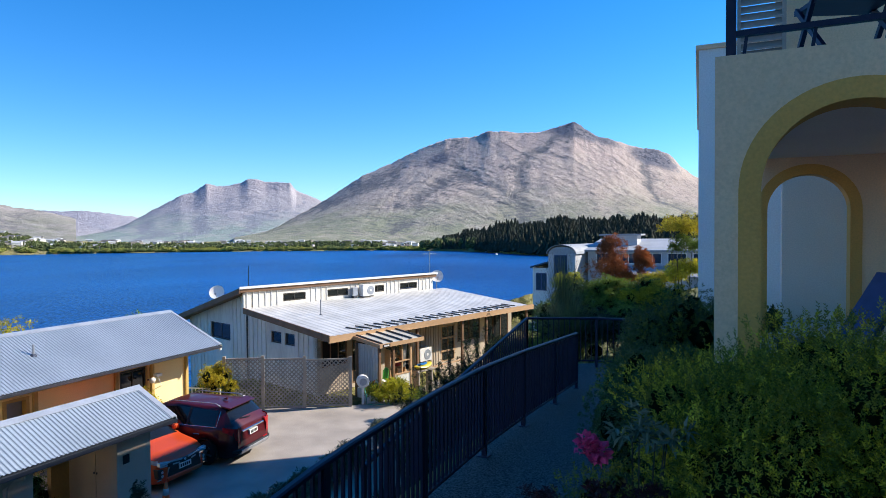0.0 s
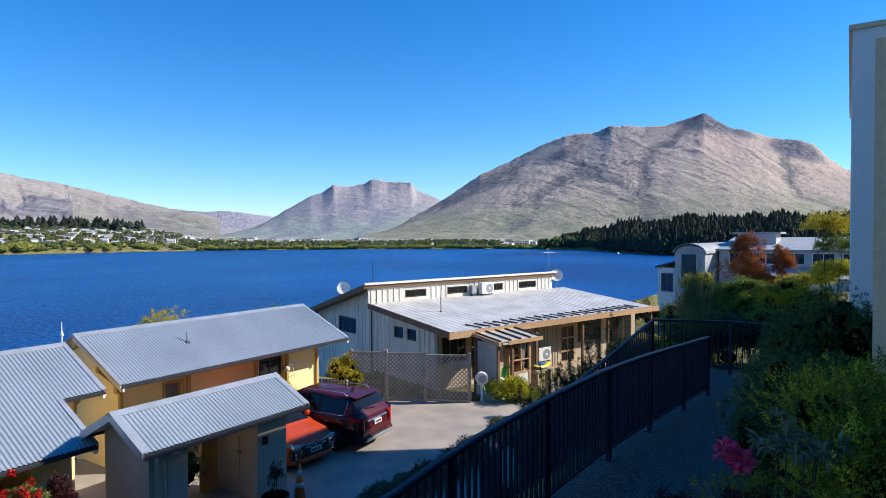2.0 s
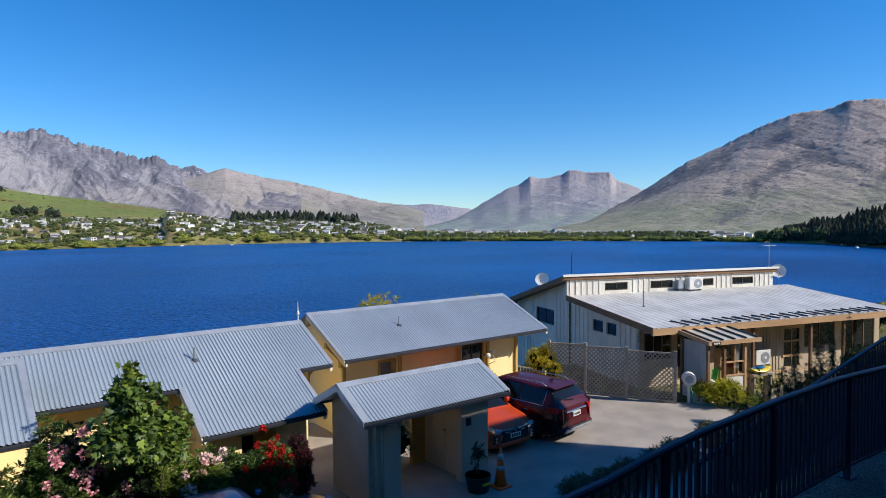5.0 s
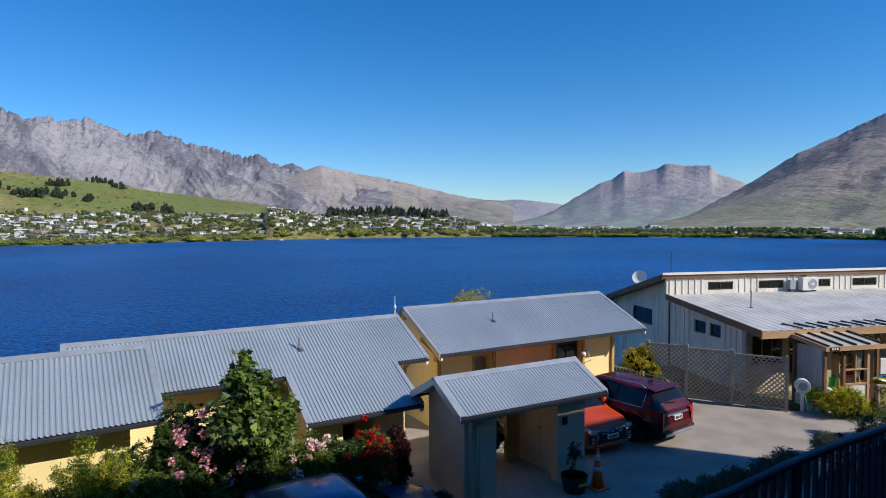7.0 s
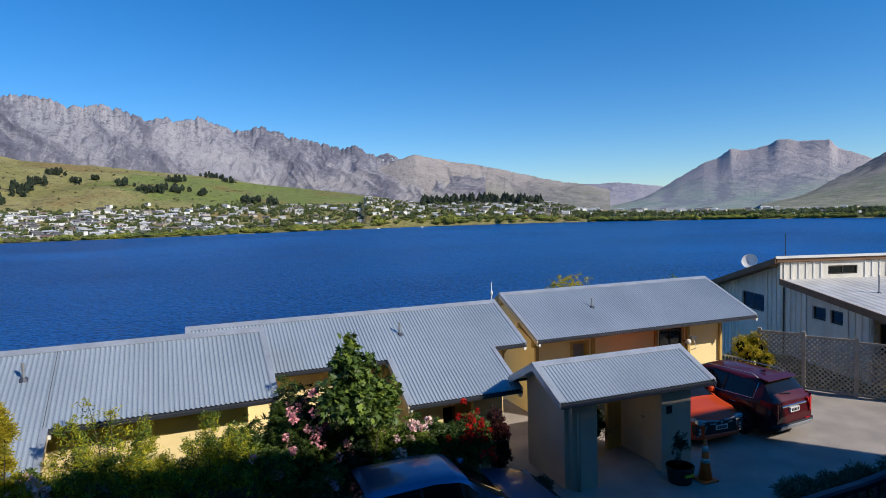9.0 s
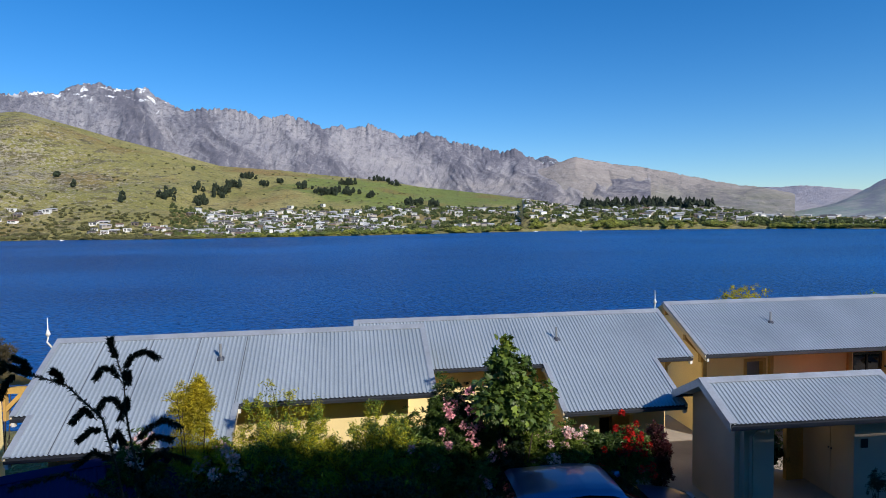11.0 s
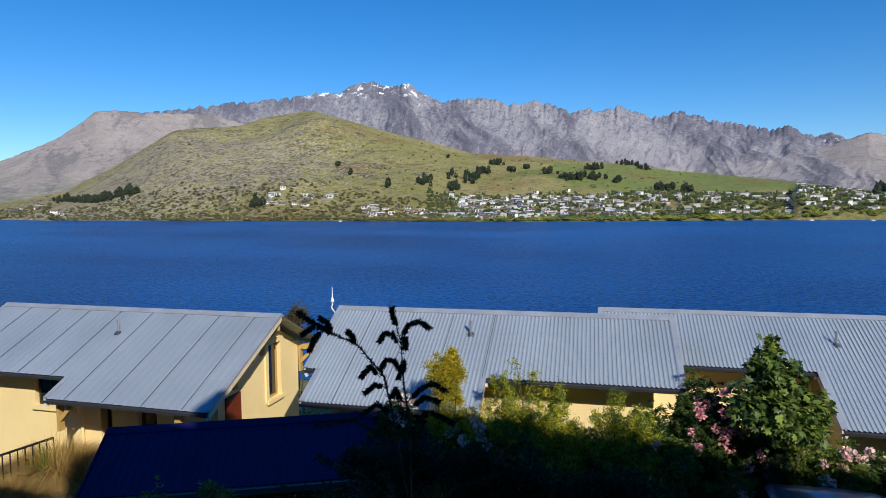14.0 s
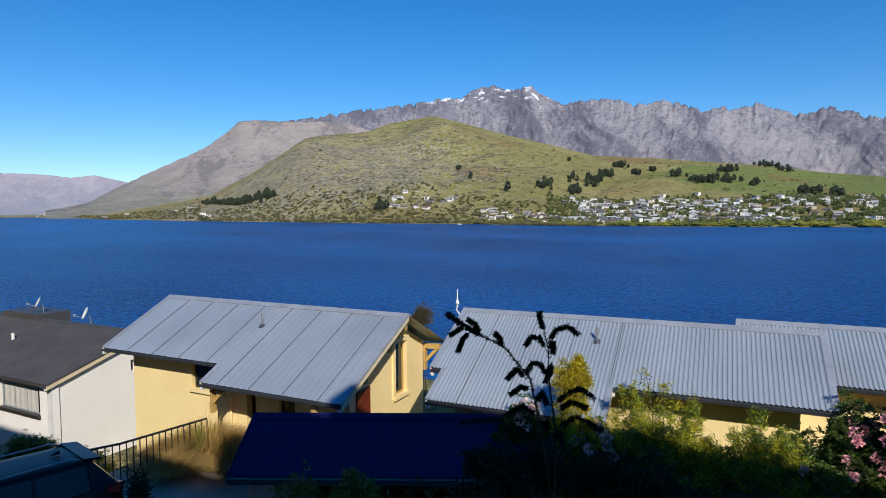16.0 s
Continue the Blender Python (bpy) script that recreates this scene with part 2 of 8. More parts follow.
SHORE = [(-30, 640), (0, 700), (8, 740), (16, 860), (23, 1080), (30, 1180), (45, 1225), (60, 1260), (72, 1215), (82, 1130), (92, 1065), (102, 1085), (109, 1110), (117, 1270), (124.5, 1330), (130, 1480), (138.8, 1770), (145.7, 2290), (151, 3400), (170, 3400)]
CREST = [(-20, 1.0), (4, 0.5), (18, 0.4), (23, -0.5), (27, -1.0), (32, -0.7), (50, -0.55), (57, -0.3), (61, 0.5), (66, 0.75), (72, 0.75), (76, 1.4), (80, 2.0), (86, 2.7), (90.1, 3.4), (94.5, 3.85), (99.1, 4.35), (104, 4.75), (107.5, 5.7), (111.6, 6.65),
         (116.2, 7.85), (118.3, 8.4), (122.4, 7.75), (124.4, 7.0), (127.9, 6.7), (129.8, 6.4), (132.3, 4.7), (134.2, 3.4), (137.8, 1.3), (141, 0.6), (146, -0.3), (152, -0.35), (165, 0.2)]
CREST_FAR = [(-20, 1050), (18, 1150), (25, 1350), (32, 1650), (57, 1750), (72, 1800), (85, 2300), (100, 2600), (135, 2650), (145, 2900), (149, 3500), (153, 3900), (170, 3900)]


def site(x, y):
    """Height of the hillside round the houses."""
    if x < -18:
        z = max(LAKE - 3, -0.42 * (-18 - x) * min(1, 0.5 + (-18 - x) / 40))
    elif x < -6.2:
        z = -0.06
    elif x < -2.95:
        k = (x + 6.2) / 3.25 * min(1, max(0, (y + 9.5) / 2.5))
        z = -0.06 + (3.3 - 0.03 * max(y - 4, 0)) * k * k * (3 - 2 * k)
    elif x < -1.0:
        z = 3.30 - 0.075 * max(min(y, 16) - 6, 0)
    else:
        z = 3.3 + min(1.0, (x + 1.0) * 1.6)
        if x > 3:
            z += 0.28 * (x - 3)
        if x > 14:
            # unseen steep hill behind the building, added to cut skylight, dying out towards the lake
            z += 0.40 * min(x - 14, 420) * min(1, max(0, (math.degrees(math.atan2(x, y)) - 28) / 30))
    if y < -14.2 and x < -6.5:
        z -= 1.7 * min(1, (-14.2 - y) / 2.2) * min(1, (-6.5 - x) / 1.5)
    if y > 16 and x > -12:
        k = min(1, (y - 16) / 6)
        z = z * (1 - k) + k * (-1.0 + 0.32 * (x + 12) - 0.02 * (y - 20))
    elif y > 37 and x > -30:
        z -= min(4.0, 0.16 * (y - 37))
    return z


def land(x, y):
    d = math.hypot(x, y)
    az = math.degrees(math.atan2(-x, y))
    if d < 130 or not -30 < az < 165:
        z = site(x, y)
        if d > 60 and x > 0:
            z += 2 * fbm(x * 0.02, y * 0.02, 3.1)
        return z
    ds = lerp_table(az, SHORE)
    if d < ds:
        return max(LAKE - 4, site(x, y) if x > -80 else LAKE - 4) if d < 400 else LAKE - 4
    dr = lerp_table(az, CREST_FAR)
    top = 6 + dr * math.tan(radians(lerp_table(az, CREST)))
    s = (d - ds) / (dr - ds)
    wob = fbm(x * 0.0022, y * 0.0022, 0.7, 6)
    if s <= 1:
        prof = s ** 1.15 if top > 60 else s ** 0.55
        z = LAKE + 0.6 + (top - LAKE) * prof
        z += wob * (3 + 0.16 * max(top, 0)) * math.sin(math.pi * min(s, 1)) ** 0.8
    else:
        z = LAKE + (top - LAKE) * max(0.0, 1 - (s - 1) * 1.2)
    return max(z, LAKE + 0.4)


def ground_mat():
    m = mk("hill_grass", (0.27, 0.255, 0.065), (0.37, 0.32, 0.12), 0.006, 0.95, 0, 0, fine=0.06)
    n, l = m.node_tree.nodes, m.node_tree.links
    b = n["Principled BSDF"]
    last = b.inputs["Base Color"].links[0].from_socket
    tc = n.new("ShaderNodeTexCoord")

    def tex(scale, detail, rough):
        t = n.new("ShaderNodeTexNoise")
        t.inputs["Scale"].default_value, t.inputs["Detail"].default_value, t.inputs["Roughness"].default_value = scale, detail, rough
        l.new(tc.outputs["Object"], t.inputs["Vector"])
        return t.outputs[0]

    def patch(src, lo, hi, amount, colour, base):
        r, x = n.new("ShaderNodeMapRange"), n.new("ShaderNodeMix")
        r.inputs[1].default_value, r.inputs[2].default_value, r.inputs[4].default_value = lo, hi, amount
        x.data_type = "RGBA"
        x.inputs["B"].default_value = (*colour, 1)
        l.new(src, r.inputs[0])
        l.new(r.outputs[0], x.inputs["Factor"])
        l.new(base, x.inputs["A"])
        return x.outputs["Result"]

    # mown fields on the gentle shoulder of the hill, with a wavering edge
    dist, add = n.new("ShaderNodeVectorMath"), n.new("ShaderNodeMath")
    dist.operation = "DISTANCE"
    dist.inputs[1].default_value = polar(88, 1980, 40)
    l.new(tc.outputs["Object"], dist.inputs[0])
    add.operation = "MULTIPLY_ADD"
    add.inputs[1].default_value = 420
    l.new(tex(0.008, 4, 0.6), add.inputs[0])
    l.new(dist.outputs["Value"], add.inputs[2])
    last = patch(add.outputs[0], 640, 560, 0.85, (0.19, 0.25, 0.045), last)
    def squash(k):
        """Outcrops that follow the contours of the hill."""
        mp = n.new("ShaderNodeMapping")
        mp.inputs["Scale"].default_value, mp.inputs["Rotation"].default_value = (1, 1, k), (0.06, 0.05, 0)
        l.new(tc.outputs["Object"], mp.inputs["Vector"])
        return mp.outputs[0]

    def banded(scale, detail, rough, k):
        t = n.new("ShaderNodeTexNoise")
        t.inputs["Scale"].default_value, t.inputs["Detail"].default_value, t.inputs["Roughness"].default_value = scale, detail, rough
        l.new(squash(k), t.inputs["Vector"])
        return t.outputs[0]

    def times(p, q):
        c = n.new("ShaderNodeMath")
        c.operation = "MULTIPLY"
        l.new(p, c.inputs[0])
        l.new(q, c.inputs[1])
        return c.outputs[0]

    # the craggy shoulder, strewn with rock ledges and dark bracken
    far, rim = n.new("ShaderNodeVectorMath"), n.new("ShaderNodeMapRange")
    far.operation = "DISTANCE"
    far.inputs[1].default_value = polar(130, 2000, 90)
    l.new(tc.outputs["Object"], far.inputs[0])
    rim.inputs[1].default_value, rim.inputs[2].default_value, rim.inputs[3].default_value, rim.inputs[4].default_value = 950, 350, 0.88, 1.13
    l.new(far.outputs["Value"], rim.inputs[0])
    scrub, rock, ledge = tex(0.05, 9, 0.78), tex(0.09, 8, 0.78), banded(0.016, 9, 0.72, 3.2)
    last = patch(tex(0.0035, 4, 0.6), 0.53, 0.66, 0.6, (0.27, 0.15, 0.05), last)
    last = patch(times(ledge, rim.outputs[0]), 0.53, 0.58, 0.8, (0.12, 0.10, 0.055), last)
    last = patch(scrub, 0.535, 0.58, 0.6, (0.085, 0.085, 0.035), last)
    last = patch(times(rock, rim.outputs[0]), 0.545, 0.59, 0.8, (0.46, 0.41, 0.32), last)
    hsv, vr = n.new("ShaderNodeHueSaturation"), n.new("ShaderNodeMapRange")
    vr.inputs[1].default_value, vr.inputs[2].default_value, vr.inputs[3].default_value, vr.inputs[4].default_value = 0.3, 0.7, 0.55, 1.45
    l.new(tex(0.22, 6, 0.8), vr.inputs[0])
    l.new(vr.outputs[0], hsv.inputs["Value"])
    l.new(last, hsv.inputs["Color"])
    l.new(hsv.outputs[0], b.inputs["Base Color"])
    prev = None
    for src, far_ in ((ledge, 16), (scrub, 7)):
        bp = n.new("ShaderNodeBump")
        bp.inputs["Strength"].default_value, bp.inputs["Distance"].default_value = 0.8, far_
        l.new(src, bp.inputs["Height"])
        if prev:
            l.new(prev.outputs[0], bp.inputs["Normal"])
        prev = bp
    l.new(prev.outputs[0], b.inputs["Normal"])
    return m


def build_ground():
    azs = [-30 + 0.5 * i for i in range(391)] + [165 + 5 * i for i in range(1, 33)] + [330]
    radii = [0.02] + [0.4 + 0.5 * i for i in range(60)] + [30.4 * 1.05 ** i for i in range(1, 31)] + [150, 200, 280, 400, 520]
    radii += [600 + 20 * i for i in range(100)] + [2620 + 60 * i for i in range(24)] + [4300, 4700]
    vs, fs = [], []
    for r in radii:
        for a in azs:
            p = polar(a, r)
            vs.append((p.x, p.y, land(p.x, p.y)))
    n = len(azs)
    for j in range(len(radii) - 1):
        fs += [(j * n + i, j * n + i + 1, (j + 1) * n + i + 1, (j + 1) * n + i) for i in range(n - 1)]
    ob = new("ground", raw_mesh("ground", vs, fs, ground_mat(), True))
    tagged(ob, "grassy hillside sloping down to the lake and rising beyond it", "ground", kind="structure")


build_ground()


def lake_mat():
    m = bpy.data.materials.new("lake_water")
    m.use_nodes = True
    n, l = m.node_tree.nodes, m.node_tree.links
    b = n["Principled BSDF"]
    b.inputs["Base Color"].default_value = (0.004, 0.030, 0.115, 1)
    b.inputs["Roughness"].default_value, b.inputs["IOR"].default_value, b.inputs["Specular IOR Level"].default_value = 0.3, 1.085, 0.5
    tc, mp = n.new("ShaderNodeTexCoord"), n.new("ShaderNodeMapping")
    mp.inputs["Rotation"].default_value = (0, 0, 0.6)
    mp.inputs["Scale"].default_value = (1.0, 0.75, 1)
    l.new(tc.outputs["Object"], mp.inputs["Vector"])
    last = None
    for s, d, k in ((1.6, 0.35, 1.0), (0.5, 0.6, 1.0), (0.1, 0.9, 0.7)):
        t, bp = n.new("ShaderNodeTexNoise"), n.new("ShaderNodeBump")
        t.inputs["Scale"].default_value, t.inputs["Detail"].default_value = s, 4
        bp.inputs["Strength"].default_value, bp.inputs["Distance"].default_value = k, d
        l.new(mp.outputs[0], t.inputs["Vector"])
        l.new(t.outputs[0], bp.inputs["Height"])
        if last:
            l.new(last.outputs[0], bp.inputs["Normal"])
        last = bp
    l.new(last.outputs[0], b.inputs["Normal"])
    # light and dark of wind ripples painted into the body colour at two scales
    w, w2, r, mx, ad = n.new("ShaderNodeTexNoise"), n.new("ShaderNodeTexNoise"), n.new("ShaderNodeMapRange"), n.new("ShaderNodeMix"), n.new("ShaderNodeMath")
    w.inputs["Scale"].default_value, w2.inputs["Scale"].default_value, w2.inputs["Detail"].default_value, w2.inputs["Roughness"].default_value = 0.006, 0.75, 6, 0.72
    for t in (w, w2):
        l.new(mp.outputs[0], t.inputs["Vector"])
    ad.operation = "MULTIPLY_ADD"
    ad.inputs[1].default_value = 4.2
    l.new(w2.outputs[0], ad.inputs[0])
    l.new(w.outputs[0], ad.inputs[2])
    r.inputs[1].default_value, r.inputs[2].default_value = 2.2, 3.05
    l.new(ad.outputs[0], r.inputs[0])
    mx.data_type = "RGBA"
    mx.inputs["A"].default_value, mx.inputs["B"].default_value = (0.001, 0.018, 0.095, 1), (0.006, 0.145, 0.47, 1)
    l.new(r.outputs[0], mx.inputs["Factor"])
    l.new(mx.outputs["Result"], b.inputs["Base Color"])
    return m


mb = MB()
mb.add([(-4700, -4700, LAKE), (-45, -4700, LAKE), (-45, 60, LAKE), (60, 300, LAKE), (700, 700, LAKE), (700, 4700, LAKE), (-4700, 4700, LAKE)], [(0, 1, 2, 3, 4, 5, 6)])
solo("lake", mb, lake_mat(), "wide deep blue lake ruffled by a light wind", "lake", "structure")


def rock_mat(name, low, mid, high, dark, pale, z0, z1, snow=0.0, crags=0.5, strata=0.0, summit=()):
    """Mountain side: tint by height, outcrops along the strata or down the fall lines, fine broken rock."""
    m = bpy.data.materials.new(name)
    m.use_nodes = True
    n, l = m.node_tree.nodes, m.node_tree.links
    b = n["Principled BSDF"]
    b.inputs["Roughness"].default_value, b.inputs["Specular IOR Level"].default_value = 0.95, 0.1
    tc, uv, rel = n.new("ShaderNodeTexCoord"), n.new("ShaderNodeUVMap"), n.new("ShaderNodeUVMap")
    uv.uv_map, rel.uv_map = "slope", "relief"
    sep, ribs = n.new("ShaderNodeSeparateXYZ"), n.new("ShaderNodeSeparateXYZ")
    l.new(tc.outputs["Object"], sep.inputs[0])
    l.new(rel.outputs[0], ribs.inputs[0])

    def tex(scale, detail, rough, vec):
        t = n.new("ShaderNodeTexNoise")
        t.inputs["Scale"].default_value, t.inputs["Detail"].default_value, t.inputs["Roughness"].default_value = scale, detail, rough
        l.new(vec, t.inputs["Vector"])
        return t.outputs[0]

    def span(src, a, b2, c=0.0, d=1.0):
        r = n.new("ShaderNodeMapRange")
        r.inputs[1].default_value, r.inputs[2].default_value, r.inputs[3].default_value, r.inputs[4].default_value = a, b2, c, d
        l.new(src, r.inputs[0])
        return r.outputs[0]

    def calc(op, p, q):
        c = n.new("ShaderNodeMath")
        c.operation = op
        for k, v in enumerate((p, q)):
            if isinstance(v, (int, float)):
                c.inputs[k].default_value = v
            else:
                l.new(v, c.inputs[k])
        return c.outputs[0]

    def blend(fac, src, colour):
        x = n.new("ShaderNodeMix")
        x.data_type = "RGBA"
        x.inputs["B"].default_value = (*colour, 1)
        l.new(fac, x.inputs["Factor"])
        l.new(src, x.inputs["A"])
        return x.outputs["Result"]

    def lay(u1, v1, u2, v2):
        """A plane turned in the slope: two mixed axes of its length and rise."""
        s2, cb = n.new("ShaderNodeSeparateXYZ"), n.new("ShaderNodeCombineXYZ")
        l.new(uv.outputs[0], s2.inputs[0])
        for k, (p, q) in enumerate(((u1, v1), (u2, v2))):
            l.new(calc("ADD", calc("MULTIPLY", s2.outputs[0], p), calc("MULTIPLY", s2.outputs[1], q)), cb.inputs[k])
        return cb.outputs[0]

    obj = tc.outputs["Object"]
    broad, patchy, crag, fine = tex(0.0032, 6, 0.6, obj), tex(0.008, 5, 0.6, obj), tex(0.034, 9, 0.74, obj), tex(0.13, 6, 0.8, obj)
    runs = tex(1.0, 7, 0.66, lay(7.0, 3.0, -strata * 42, 42)) if strata else tex(1.0, 7, 0.7, lay(30.0, 9.0, 2.0, 8.0))
    h = span(sep.outputs[2], z0, z1)
    cr = n.new("ShaderNodeValToRGB")
    e = cr.color_ramp.elements
    e[0].color, e[1].color = (*low, 1), (*high, 1)
    e[0].position, e[1].position = 0.12, 0.85
    k = cr.color_ramp.elements.new(0.42)
    k.color = (*mid, 1)
    l.new(calc("ADD", calc("MULTIPLY", broad, 0.8), calc("SUBTRACT", h, 0.4)), cr.inputs[0])
    rib = calc("ADD", ribs.outputs[0], calc("MULTIPLY", calc("SUBTRACT", crag, 0.5), 0.9))
    last = blend(calc("MULTIPLY", span(patchy, 0.5, 0.62), 0.45), cr.outputs[0], pale)
    if strata:
        # thin dark gullies cut into smooth tussock
        last = blend(calc("MULTIPLY", span(runs, 0.55, 0.63), 0.5), last, pale)
        last = blend(calc("MULTIPLY", calc("MULTIPLY", span(runs, 0.47, 0.40), span(patchy, 0.58, 0.42)), 0.25 + 0.6 * crags), last, dark)
        last = blend(calc("MULTIPLY", span(rib, 0.72, 0.86), 0.75), last, dark)
        last = blend(calc("MULTIPLY", calc("MULTIPLY", span(crag, 0.53, 0.58), span(broad, 0.42, 0.58)), crags), last, dark)
    else:
        # dark rock ribs with pale scree between them
        last = blend(calc("MULTIPLY", span(rib, 0.50, 0.30), 0.35), last, pale)
        last = blend(calc("MULTIPLY", span(rib, 0.60, 0.80), crags), last, dark)
        last = blend(calc("MULTIPLY", span(runs, 0.55, 0.63), 0.5), last, pale)
        last = blend(calc("MULTIPLY", span(runs, 0.47, 0.41), 0.3 + 0.3 * crags), last, dark)
        last = blend(calc("MULTIPLY", calc("MULTIPLY", span(crag, 0.53, 0.58), span(h, 0.2, 0.8)), crags), last, dark)
    # bare broken rock round the tops
    if summit:
        for spot_at, reach in summit:
            dist = n.new("ShaderNodeVectorMath")
            dist.operation = "DISTANCE"
            dist.inputs[1].default_value = spot_at
            l.new(obj, dist.inputs[0])
            near = span(calc("ADD", dist.outputs["Value"], calc("MULTIPLY", crag, 330)), reach + 165, reach + 110, 0.0, 0.85)
            last = blend(near, last, (0.17, 0.175, 0.205))
            last = blend(calc("MULTIPLY", near, span(crag, 0.5, 0.56)), last, (0.075, 0.08, 0.105))
    if snow:
        t3 = tex(0.016, 7, 0.66, obj)
        streaks = calc("MULTIPLY", span(runs, 0.665, 0.68), span(sep.outputs[2], snow - 160, snow - 90))
        tops = calc("MULTIPLY", span(t3, 0.56, 0.58), span(sep.outputs[2], snow - 5, snow + 30))
        last = blend(calc("MAXIMUM", calc("MULTIPLY", streaks, 0.8), tops), last, (0.85, 0.87, 0.9))
    hsv = n.new("ShaderNodeHueSaturation")
    l.new(last, hsv.inputs["Color"])
    l.new(span(fine, 0.32, 0.68, 0.70, 1.30), hsv.inputs["Value"])
    l.new(hsv.outputs[0], b.inputs["Base Color"])
    prev = None
    for src, strength, far in ((crag, 0.75, 14), (runs, 0.5, 10), (fine, 0.5, 3.5)):
        bp = n.new("ShaderNodeBump")
        bp.inputs["Strength"].default_value, bp.inputs["Distance"].default_value = strength, far
        l.new(src, bp.inputs["Height"])
        if prev:
            l.new(prev.outputs[0], bp.inputs["Normal"])
        prev = bp
    l.new(prev.outputs[0], b.inputs["Normal"])
    return m


def mountain(label, table, near, ridge, mat, jag, gully, seed, spur=420.0, step=0.12, base=1.0, broad=0.05, dip=0.0):
    """A mountain side between two distances whose crest follows the table of bearing and height in degrees."""
    a0, a1 = table[0][0], table[-1][0]
    na, nr = int((a1 - a0) / step), 120
    vs, fs, uv, rib = [], [], [], []
    for i in range(na + 1):
        az = a0 + (a1 - a0) * i / na
        el = lerp_table(az, table)
        rr = ridge * (1 + 0.03 * math.sin(az * 0.21 + seed))
        soft_el = sum(lerp_table(min(max(az + q, a0), a1), table) for q in (-6, -4, -2, 0, 2, 4, 6)) / 7
        swell, crest = 6 + rr * math.tan(radians(soft_el)), rr * math.tan(radians(el - soft_el))
        # broken rock teeth along the crest, at two sizes
        bite = 0.6 * abs(fbm(az * 1.5, seed, 0.3, 3, 0.6)) + 0.5 * abs(nz(az * 7.0, seed * 3.1))
        teeth = rr * math.tan(radians(jag * (0.45 - 1.6 * bite)))
        lat = az * ridge * 0.0175
        for j in range(nr + 5):
            s = j / nr
            d = near + (rr - near) * min(s, 1) + max(0, s - 1) * 6000
            top = swell + crest * min(s, 1) ** 4 + teeth * min(s, 1) ** (14 if jag > 0.2 else 48)
            if s <= 1:
                z = LAKE + (top - LAKE) * (0.55 * s + 0.45 * s * s) ** base
                # spurs and gullies down the fall line, sharpest below the crest
                env = min(1.0, 0.12 + 1.5 * s) * min(1.0, (1 - s) * 5 + 0.1)
                w = 0.35 * fbm(lat * 0.002, s * 2.2, seed + 9, 3)
                g = noise.ridged_multi_fractal(Vector((lat / spur + w + 0.8 * s * math.sin(seed * 1.7), s * 0.9, seed)), 0.85, 2.15, 7, 1.0, 1.8)
                b = fbm(lat * 0.0014, s * 1.5, seed, 3, 0.5)
                z += (top - LAKE) * env * (broad * b + gully * (g - 1.1))
                rib.append((g * 0.5, s))
                if dip:
                    z += (top - LAKE) * env * 0.006 * fbm((s - dip * lat * 0.001) * 16, lat * 0.0022, seed, 5, 0.62)
            else:
                z = top - (s - 1) * 4500
                rib.append((0.5, 1.0))
            vs.append(tuple(polar(az, d, z)))
            uv.append((lat * 0.001, s))
    n = nr + 5
    for i in range(na):
        fs += [(i * n + j, (i + 1) * n + j, (i + 1) * n + j + 1, i * n + j + 1) for j in range(n - 1)]
    me = raw_mesh("mountain", vs, fs, mat, True)
    idx = np.zeros(len(me.loops), dtype=np.int32)
    me.loops.foreach_get("vertex_index", idx)
    for layer, rows in (("slope", uv), ("relief", rib)):
        me.uv_layers.new(name=layer).data.foreach_set("uv", np.array(rows, dtype=np.float32)[idx].ravel())
    tagged(new("mountain", me), label, "mountain", kind="structure")


TUSSOCK = rock_mat("tussock_slope", (0.30, 0.31, 0.21), (0.49, 0.40, 0.33), (0.54, 0.42, 0.36), (0.14, 0.145, 0.155), (0.52, 0.435, 0.36), -20, 520, crags=0.6, strata=0.69, summit=((polar(12.2, 3600, 620), 190), (polar(9.6, 3590, 530), 90), (polar(5.6, 3600, 440), 170), (polar(20.4, 3640, 590), 60), (polar(25, 3500, 480), 130)))
# HAZY, SCREE and LILAC carry the bluish haze of distance in their rock colours
HAZY = rock_mat("far_tussock_haze_tint", (0.28, 0.35, 0.31), (0.365, 0.35, 0.37), (0.42, 0.375, 0.38), (0.23, 0.245, 0.29), (0.46, 0.42, 0.42), -20, 380, crags=0.22, strata=0.5)
SCREE = rock_mat("grey_schist_scree_haze_tint", (0.33, 0.305, 0.30), (0.30, 0.29, 0.315), (0.25, 0.25, 0.285), (0.125, 0.125, 0.16), (0.41, 0.39, 0.40), 60, 700, 715, 0.75)
DUN = rock_mat("dun_slope", (0.29, 0.285, 0.225), (0.345, 0.31, 0.28), (0.36, 0.32, 0.30), (0.19, 0.18, 0.185), (0.43, 0.385, 0.36), -20, 420, crags=0.4, strata=0.3)
LILAC = rock_mat("farthest_hills_haze_tint", (0.36, 0.37, 0.43), (0.41, 0.39, 0.44), (0.44, 0.40, 0.44), (0.30, 0.30, 0.37), (0.47, 0.44, 0.47), -20, 420, crags=0.2)
SNOWY = rock_mat("snowy_tops", (0.3, 0.3, 0.34), (0.34, 0.33, 0.36), (0.34, 0.33, 0.36), (0.2, 0.2, 0.24), (0.5, 0.5, 0.52), -20, 420, 320, 0.4)

